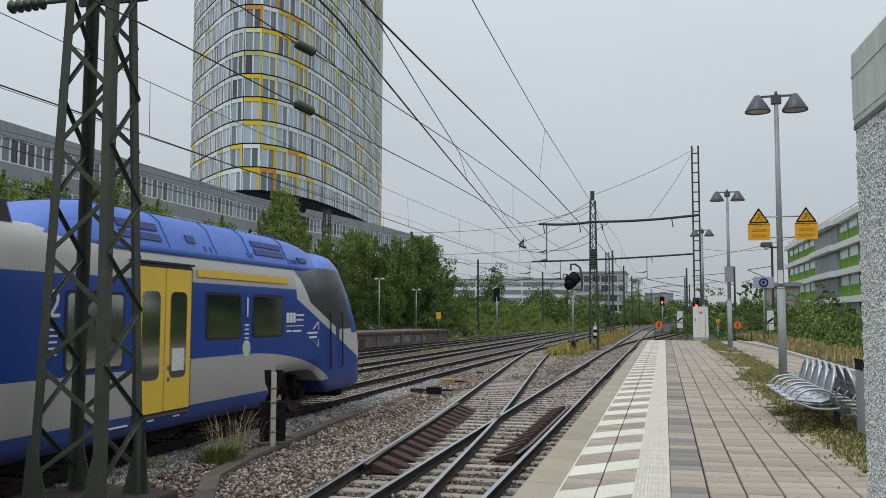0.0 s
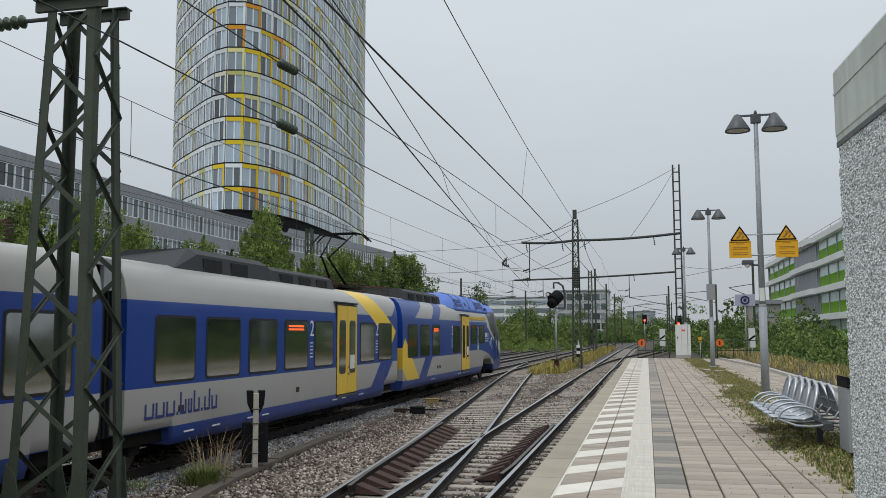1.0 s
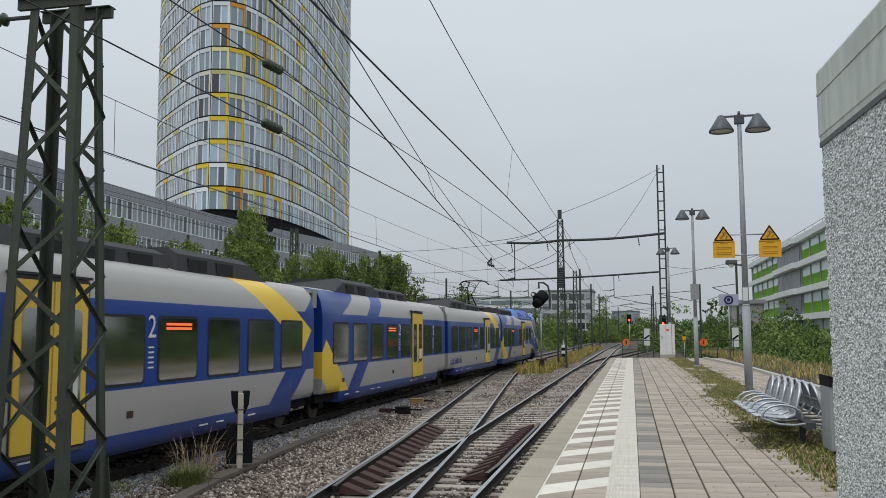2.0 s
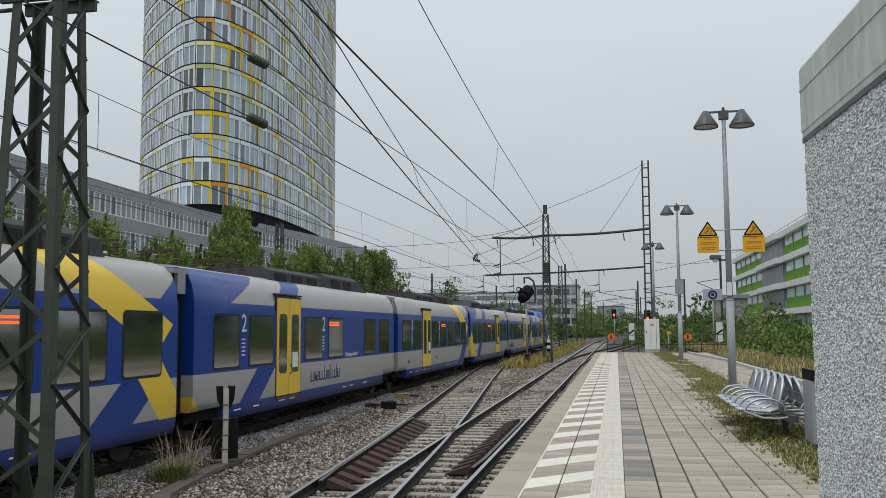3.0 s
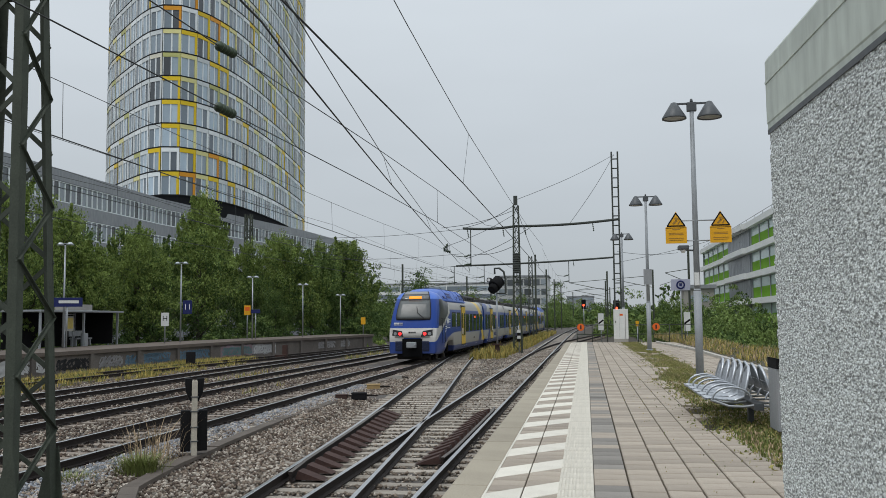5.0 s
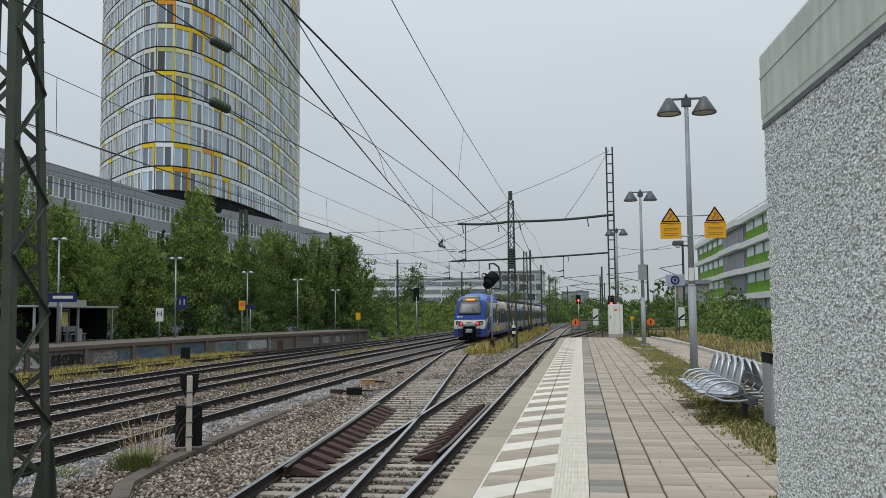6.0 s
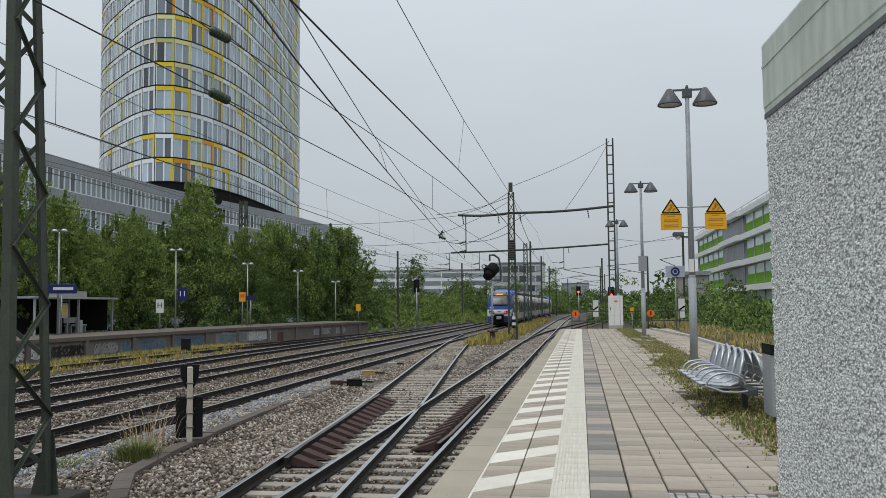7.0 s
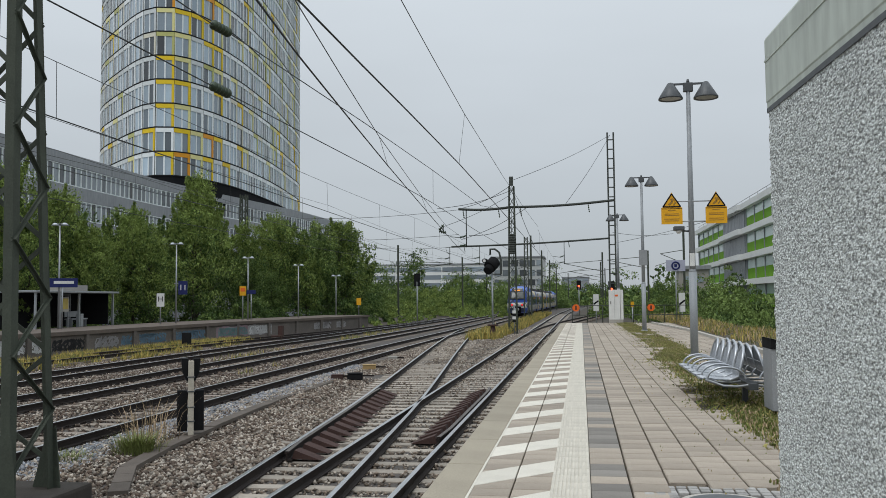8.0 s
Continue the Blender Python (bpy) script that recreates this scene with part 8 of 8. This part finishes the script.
warning_sign(2.48, "yellow house-shaped warning sign with black triangle")
warning_sign(3.65, "yellow house-shaped warning sign with black triangle")
for z in (4.22, 3.67):
    part("sign_bar", rod(bmesh.new(), (-0.55, -0.05, z), (0.68, -0.05, z), 0.018, seg=8), GALV, LAMP1)
bm = bmesh.new()
rod(bm, (0, 0, 3.4), (-0.28, -0.02, 3.42), 0.025, seg=8)
cctv = part("camera_arm", bm, HOOD_GREY, LAMP1)
bm = bmesh.new()
box(bm, -0.48, -0.2, -0.2, 0.12, 3.42, 3.54, bevel=0.03)
part("camera_housing", bm, HOOD_GREY, cctv, "grey camera housing")
part("camera_dome", rod(bmesh.new(), (-0.35, -0.08, 3.34), (-0.35, -0.08, 3.43), 0.04, 0.1, 12), WHITE, cctv)
part("sticker", box(bmesh.new(), -0.08, 0.05, -0.115, -0.1, 2.45, 2.8), WHITE, LAMP1, "white and red sticker")
board("loudspeaker_box", "grey control box on the lamp post", 3.0, 43.05, 3.55, 0.4, 0.75, GREY_BOX, cat="control box")


def bench(x, y, z):
    """Row of wire-mesh seats with looped arms and hooped backs on a low beam."""
    root = tagged(empty("bench", pose(x, y, z)), "back-to-back rows of bright steel mesh seats with hooped backs", "bench")
    n, pitch = 5, 0.6
    part("beam", box(bmesh.new(), 0.3, 0.44, 0.0, n * pitch + 0.25, 0.25, 0.35, bevel=0.01), HOOD_GREY, root)
    # legs take a dark grey that stands for the shade below the seats
    for yy in (0.7, n * pitch - 0.5):
        part("leg", box(bmesh.new(), 0.33, 0.41, yy - 0.05, yy + 0.05, 0, 0.25), HOOD_GREY, root, "short leg, coloured dark for the shade under the seats")
    way = [(-0.36, 0.405), (-0.3, 0.42), (-0.1, 0.395), (0.08, 0.39), (0.16, 0.42), (0.195, 0.5), (0.22, 0.6), (0.245, 0.7), (0.265, 0.78), (0.28, 0.84)]
    def half(zz):
        """Half width of the seat at a height: full below, rounded in by the hoop above."""
        u = max(0.0, (zz - 0.5) / 0.36)
        return 0.235 * math.sqrt(max(0.0, 1 - u ** 2.4))
    for flip in (False, True):  # the second row stands back to back with the first
        m = (lambda a: 0.74 - a) if flip else (lambda a: a)
        for k in range(n):
            yc = 0.33 + pitch * k
            seat = part("seat", tube(bmesh.new(), [(m(-0.35), yc - 0.235, 0.41), (m(-0.35), yc + 0.235, 0.41)], 0.014, 6), STEEL_BRIGHT, root)
            for j in range(-4, 5):
                dy = 0.052 * j
                line = [(m(a), yc + dy, b) for a, b in way if half(b) >= abs(dy)]
                part("seat_wire", tube(bmesh.new(), line, 0.009, 5), STEEL_BRIGHT, seat)
            for a, b in ((-0.2, 0.408), (-0.05, 0.394), (0.1, 0.395), (0.2, 0.5), (0.24, 0.65)):
                part("cross_wire", tube(bmesh.new(), [(m(a), yc - half(b), b), (m(a), yc + half(b), b)], 0.009, 5), STEEL_BRIGHT, seat)
            hoop = []
            for j in range(25):
                t = math.pi * j / 24
                zz = 0.44 + 0.43 * math.sin(t) ** 0.75
                hoop.append((m(0.17 + 0.26 * (zz - 0.42)), yc + 0.265 * math.cos(t), zz))
            part("back_hoop", tube(bmesh.new(), [(m(0.05), yc + 0.26, 0.39)] + hoop + [(m(0.05), yc - 0.26, 0.39)], 0.023, 7), STEEL_BRIGHT, seat, "rounded tubular back hoop")
            bm = bmesh.new()
            for (a, b), (c, d) in zip(way, way[1:]):
                if half(d) > 0.02:
                    bm.faces.new([bm.verts.new(q) for q in ((m(a), yc - half(b), b - 0.014), (m(a), yc + half(b), b - 0.014), (m(c), yc + half(d), d - 0.014), (m(c), yc - half(d), d - 0.014))])
            bmesh.ops.solidify(bm, geom=bm.faces[:], thickness=0.004)
            part("mesh_panel", bm, GALV, seat)
        for k in range(n + 1):
            yy = 0.03 + pitch * k
            pts = [(m(0.27 * math.cos(math.pi * (1 - j / 16))), yy, 0.41 + 0.17 * math.sin(math.pi * (1 - j / 16))) for j in range(17)]
            part("armrest", tube(bmesh.new(), pts, 0.017, 6), STEEL_BRIGHT, root)
            brace = [(m(-0.3), yy, 0.4), (m(-0.05), yy, 0.31), (m(0.15), yy, 0.3), (m(0.37), yy, 0.33)]
            part("seat_bracket", tube(bmesh.new(), brace, 0.02, 6), GALV, root)
    return root


bench(2.06, 13.2, 0.0)


def litter_bin(x, y):
    root = tagged(empty("litter_bin", pose(x, y, 0)), "square grey steel litter bin with sloping lid", "litter bin")
    bm = bmesh.new()
    box(bm, 0, 0.5, 0, 0.55, 0.04, 0.88, bevel=0.01)
    part("body", bm, GREY_BOX, root)
    bm = bmesh.new()
    pts = [(-0.03, 1.04), (0.53, 0.98), (0.53, 1.2), (0.42, 1.2)]
    A = [bm.verts.new((a, 0.57, z)) for a, z in pts]
    B = [bm.verts.new((a, -0.02, z)) for a, z in pts]
    pts = [(0.0, 0.885), (0.5, 0.885), (0.5, 0.9), (0.0, 1.03)]
    for v, q in zip(A, pts):
        v.co = (q[0], 0.57, q[1])
    for v, q in zip(B, pts):
        v.co = (q[0], -0.02, q[1])
    bm.faces.new(A); bm.faces.new(B[::-1])
    for i in range(4):
        bm.faces.new((A[i], B[i], B[(i + 1) % 4], A[(i + 1) % 4]))
    bmesh.ops.recalc_face_normals(bm, faces=bm.faces)
    part("lid", bm, BLACK, root, "dark lid with pale top")
    bm = bmesh.new()
    v = [bm.verts.new(q) for q in ((-0.02, -0.04, 1.038), (0.52, -0.04, 0.91), (0.52, 0.59, 0.91), (-0.02, 0.59, 1.038))]
    bm.faces.new(v)
    bmesh.ops.solidify(bm, geom=bm.faces[:], thickness=0.012)
    part("lid_plate", bm, WHITE, root)
    part("lock", rod(bmesh.new(), (0.06, -0.01, 0.5), (0.06, 0.02, 0.5), 0.02, seg=8), STEEL_BRIGHT, root)
    return root


litter_bin(2.54, 12.5)


def switch_cabinet():
    root = tagged(empty("switch_cabinet", pose(1.78, 57.6, 0)), "tall white metal switch cabinet at the platform end", "cabinet")
    part("plinth", box(bmesh.new(), 0.0, 0.9, 0, 0.5, -0.05, 0.22), BEIGE_WALL, root)
    bm = bmesh.new()
    box(bm, 0.0, 0.72, 0, 0.5, 0.22, 2.15, bevel=0.015)
    body = part("body", bm, WHITE, root)
    bm = bmesh.new()
    box(bm, 0.74, 0.92, 0, 0.5, 0.22, 2.15, bevel=0.015)
    part("side_unit", bm, WHITE, root)
    part("door_gap", box(bmesh.new(), 0.355, 0.362, -0.004, 0.0, 0.3, 2.1), HOOD_GREY, body)
    part("handle", box(bmesh.new(), 0.1, 0.14, -0.03, 0.0, 1.25, 1.4), BLACK, body)
    part("danger_label", box(bmesh.new(), 0.38, 0.58, -0.006, 0.0, 1.72, 1.84), ORANGE_RED, body, "red warning label")
    return root


switch_cabinet()


def end_fence():
    root = tagged(empty("platform_fence"), "dark green railing closing the platform end", "fence")
    for k in range(9):
        x = -0.6 + 1.0 * k
        part("post", rod(bmesh.new(), (x, 59.0, -0.3), (x, 59.0, 1.15), 0.03, seg=6), MAST_GREEN, root)
    for z in (0.5, 1.12):
        part("rail_bar", rod(bmesh.new(), (-0.6, 59.0, z), (7.4, 59.0, z), 0.028, seg=6), MAST_GREEN, root)
    return root


end_fence()
for x in (-0.35, 4.55):
    root = tagged(empty("stop_disc", pose(x, 58.955, 0.98)), "orange disc with dark bar on the end railing", "sign", "orange discs")
    part("disc", rod(bmesh.new(), (0, 0, 0), (0, 0.02, 0), 0.24, 0.24, 24), ORANGE_RED, root)
    part("bar", box(bmesh.new(), -0.05, 0.05, -0.006, 0.0, -0.13, 0.13), RUST, root)
for x, y in ((1.2, 72, ), (7.1, 64)):
    root = tagged(empty("white_board", pose(x, y, 0)), "white and black trackside board on a post", "board", "white boards")
    part("panel", box(bmesh.new(), -0.22, 0.22, 0, 0.03, 0.6, 1.95), WHITE, root)
    bm = bmesh.new()
    beam(bm, (-0.2, -0.006, 1.12), (0.2, -0.006, 1.42), 0.006, 0.12)
    part("black_bar", bm, BLACK, root)
    part("post", rod(bmesh.new(), (0, 0.05, -1.2), (0, 0.05, 1.9), 0.035, seg=6), GALV, root)
board("small_plate", "small yellow plate behind the railing", 3.75, 66, 1.15, 0.24, 0.38, YELLOW_SIGN, -1.2)
rb = board("round_sign", "pale board with a dark blue ring symbol", 6.3, 60, 3.75, 1.25, 0.75, surf("pale_blue_board", (0.42, 0.43, 0.52), (0.36, 0.37, 0.46), 2, 0.5, bump=0), -0.3)
bm = bmesh.new()
tube(bm, [(0.24 * math.cos(2 * math.pi * k / 24), -0.03, 0.24 * math.sin(2 * math.pi * k / 24)) for k in range(24)], 0.055, 6, closed=True)
part("ring", bm, BLUE_SIGN, rb)
part("ring_mark", flat(-0.09, 0.09, -0.1, 0.1), BLUE_SIGN, rb)


def path_kerb():
    bm = bmesh.new()
    y = 20.0
    root = tagged(empty("kerb"), "pale concrete kerb along the path edge", "kerb", kind="structure")
    me = data("kerb_stone", paver_mesh(0.14, 0.98, 0.3, 0.01), CONCRETE_PALE)
    bm.free()
    while y < 57:
        share("kerb_stone", me, pose(5.12 - max(0, y - 44) * 0.06, y, 0.1), root)
        y += 1.0
    return root


CONCRETE_PALE = surf("kerb_concrete", (0.5, 0.48, 0.44), (0.4, 0.38, 0.34), 1.5, 0.85, bump=0.2)
path_kerb()


def manhole():
    root = tagged(empty("manhole", pose(1.08, 7.12, 0)), "round manhole cover set in small cobbles", "manhole cover")
    part("ring", rod(bmesh.new(), (0, 0, -0.08), (0, 0, -0.004), 0.36, 0.36, 32), CONCRETE_PALE, root)
    part("cover", rod(bmesh.new(), (0, 0, -0.08), (0, 0, 0.002), 0.3, 0.3, 32), HOOD_GREY, root)
    rng = random.Random(6)
    for i in range(-6, 7):
        for j in range(-6, 7):
            x, y = i * 0.094, j * 0.094
            r = math.hypot(x, y)
            if 0.41 < r < 0.72 and abs(x) < 0.6 and abs(y) < 0.62:
                bm = bmesh.new()
                box(bm, x - 0.04, x + 0.04, y - 0.04, y + 0.04, -0.06, -0.002 + rng.uniform(-0.004, 0.003), bevel=0.008)
                part("cobble", bm, COBBLE, root)
    return root


COBBLE = surf("cobble_granite", (0.4, 0.39, 0.37), (0.28, 0.27, 0.26), 6, 0.8, bump=0.3, island=0.25)
manhole()

# ---- signals ----
SIGNAL_RED = glow("signal_red", (1.0, 0.06, 0.02), 6.0)


def hooded_signal(x, y):
    root = tagged(empty("light_signal", pose(x, y, BED_Z, 0, 0, -8)), "black hooded light signal on a grey post", "railway signal", "signals")
    bm = bmesh.new()
    rod(bm, (0, 0, 0), (0, 0, 5.0), 0.06, 0.06, 10)
    part("post", bm, GALV, root)
    bm = bmesh.new()
    rod(bm, (0, 0, -0.1), (0, 0, 0.9), 0.26, 0.14, 8)
    box(bm, -0.3, 0.3, -0.25, 0.25, 0.85, 0.95)
    part("base_box", bm, RUST, root, "rusty junction box at the foot")
    bm = bmesh.new()
    rod(bm, (-0.12, -0.25, 4.75), (0.12, 0.25, 5.15), 0.42, 0.42, 20)
    rod(bm, (-0.2, -0.5, 4.5), (0.0, 0.0, 4.9), 0.3, 0.34, 16)
    part("hood", bm, BLACK, root, "large black hood")
    part("side_lamp", rod(bmesh.new(), (-0.45, -0.3, 5.2), (-0.45, 0.1, 5.2), 0.16, 0.16, 14), BLACK, root)
    part("side_lens", rod(bmesh.new(), (-0.45, -0.33, 5.2), (-0.45, -0.3, 5.2), 0.1, 0.1, 14), WHITE, root)
    bm = bmesh.new()
    tube(bm, [(0.62, 0, 4.3), (0.62, 0, 5.2), (0.5, 0, 5.75), (0.2, 0, 5.98), (-0.12, 0, 5.98), (-0.12, 0, 5.6)], 0.07, 8)
    tube(bm, [(0.0, 0, 4.3), (0.62, 0, 4.3)], 0.04, 6)
    part("bracket", bm, MAST_DARK, root)
    return root


hooded_signal(-5.85, 58)


def light_signal(x, y, h, lit, label):
    root = tagged(empty("light_signal", pose(x, y, -1.1)), label, "railway signal", "signals")
    part("post", rod(bmesh.new(), (0, 0, 0), (0, 0, h), 0.07, seg=8), GALV, root)
    bm = bmesh.new()
    box(bm, -0.35, 0.35, -0.06, 0.02, h - 0.5, h + 1.0, bevel=0.03)
    part("screen", bm, BLACK, root)
    if lit:
        part("red_light", rod(bmesh.new(), (0.0, -0.09, h + 0.1), (0.0, -0.06, h + 0.1), 0.16, seg=14), SIGNAL_RED, root)
    return root


light_signal(-0.3, 140, 4.6, True, "far light signal showing red")
light_signal(-18.9, 100, 4.8, False, "unlit light signal by the far tracks")
light_signal(3.35, 98, 3.6, True, "light signal showing red behind the cabinet")
root = tagged(empty("marker_plate", pose(-4.95, 65.1, BED_Z)), "black and white checked marker plate on a post", "marker board")
part("post", rod(bmesh.new(), (0, 0, 0), (0, 0, 2.1), 0.04, seg=6), GALV, root)
for k in range(4):
    part("plate", box(bmesh.new(), -0.13, 0.13, -0.06, -0.04, 0.9 + 0.22 * k, 1.12 + 0.22 * k), WHITE if k % 2 else BLACK, root)


def motions():
    train_motion()


motions()
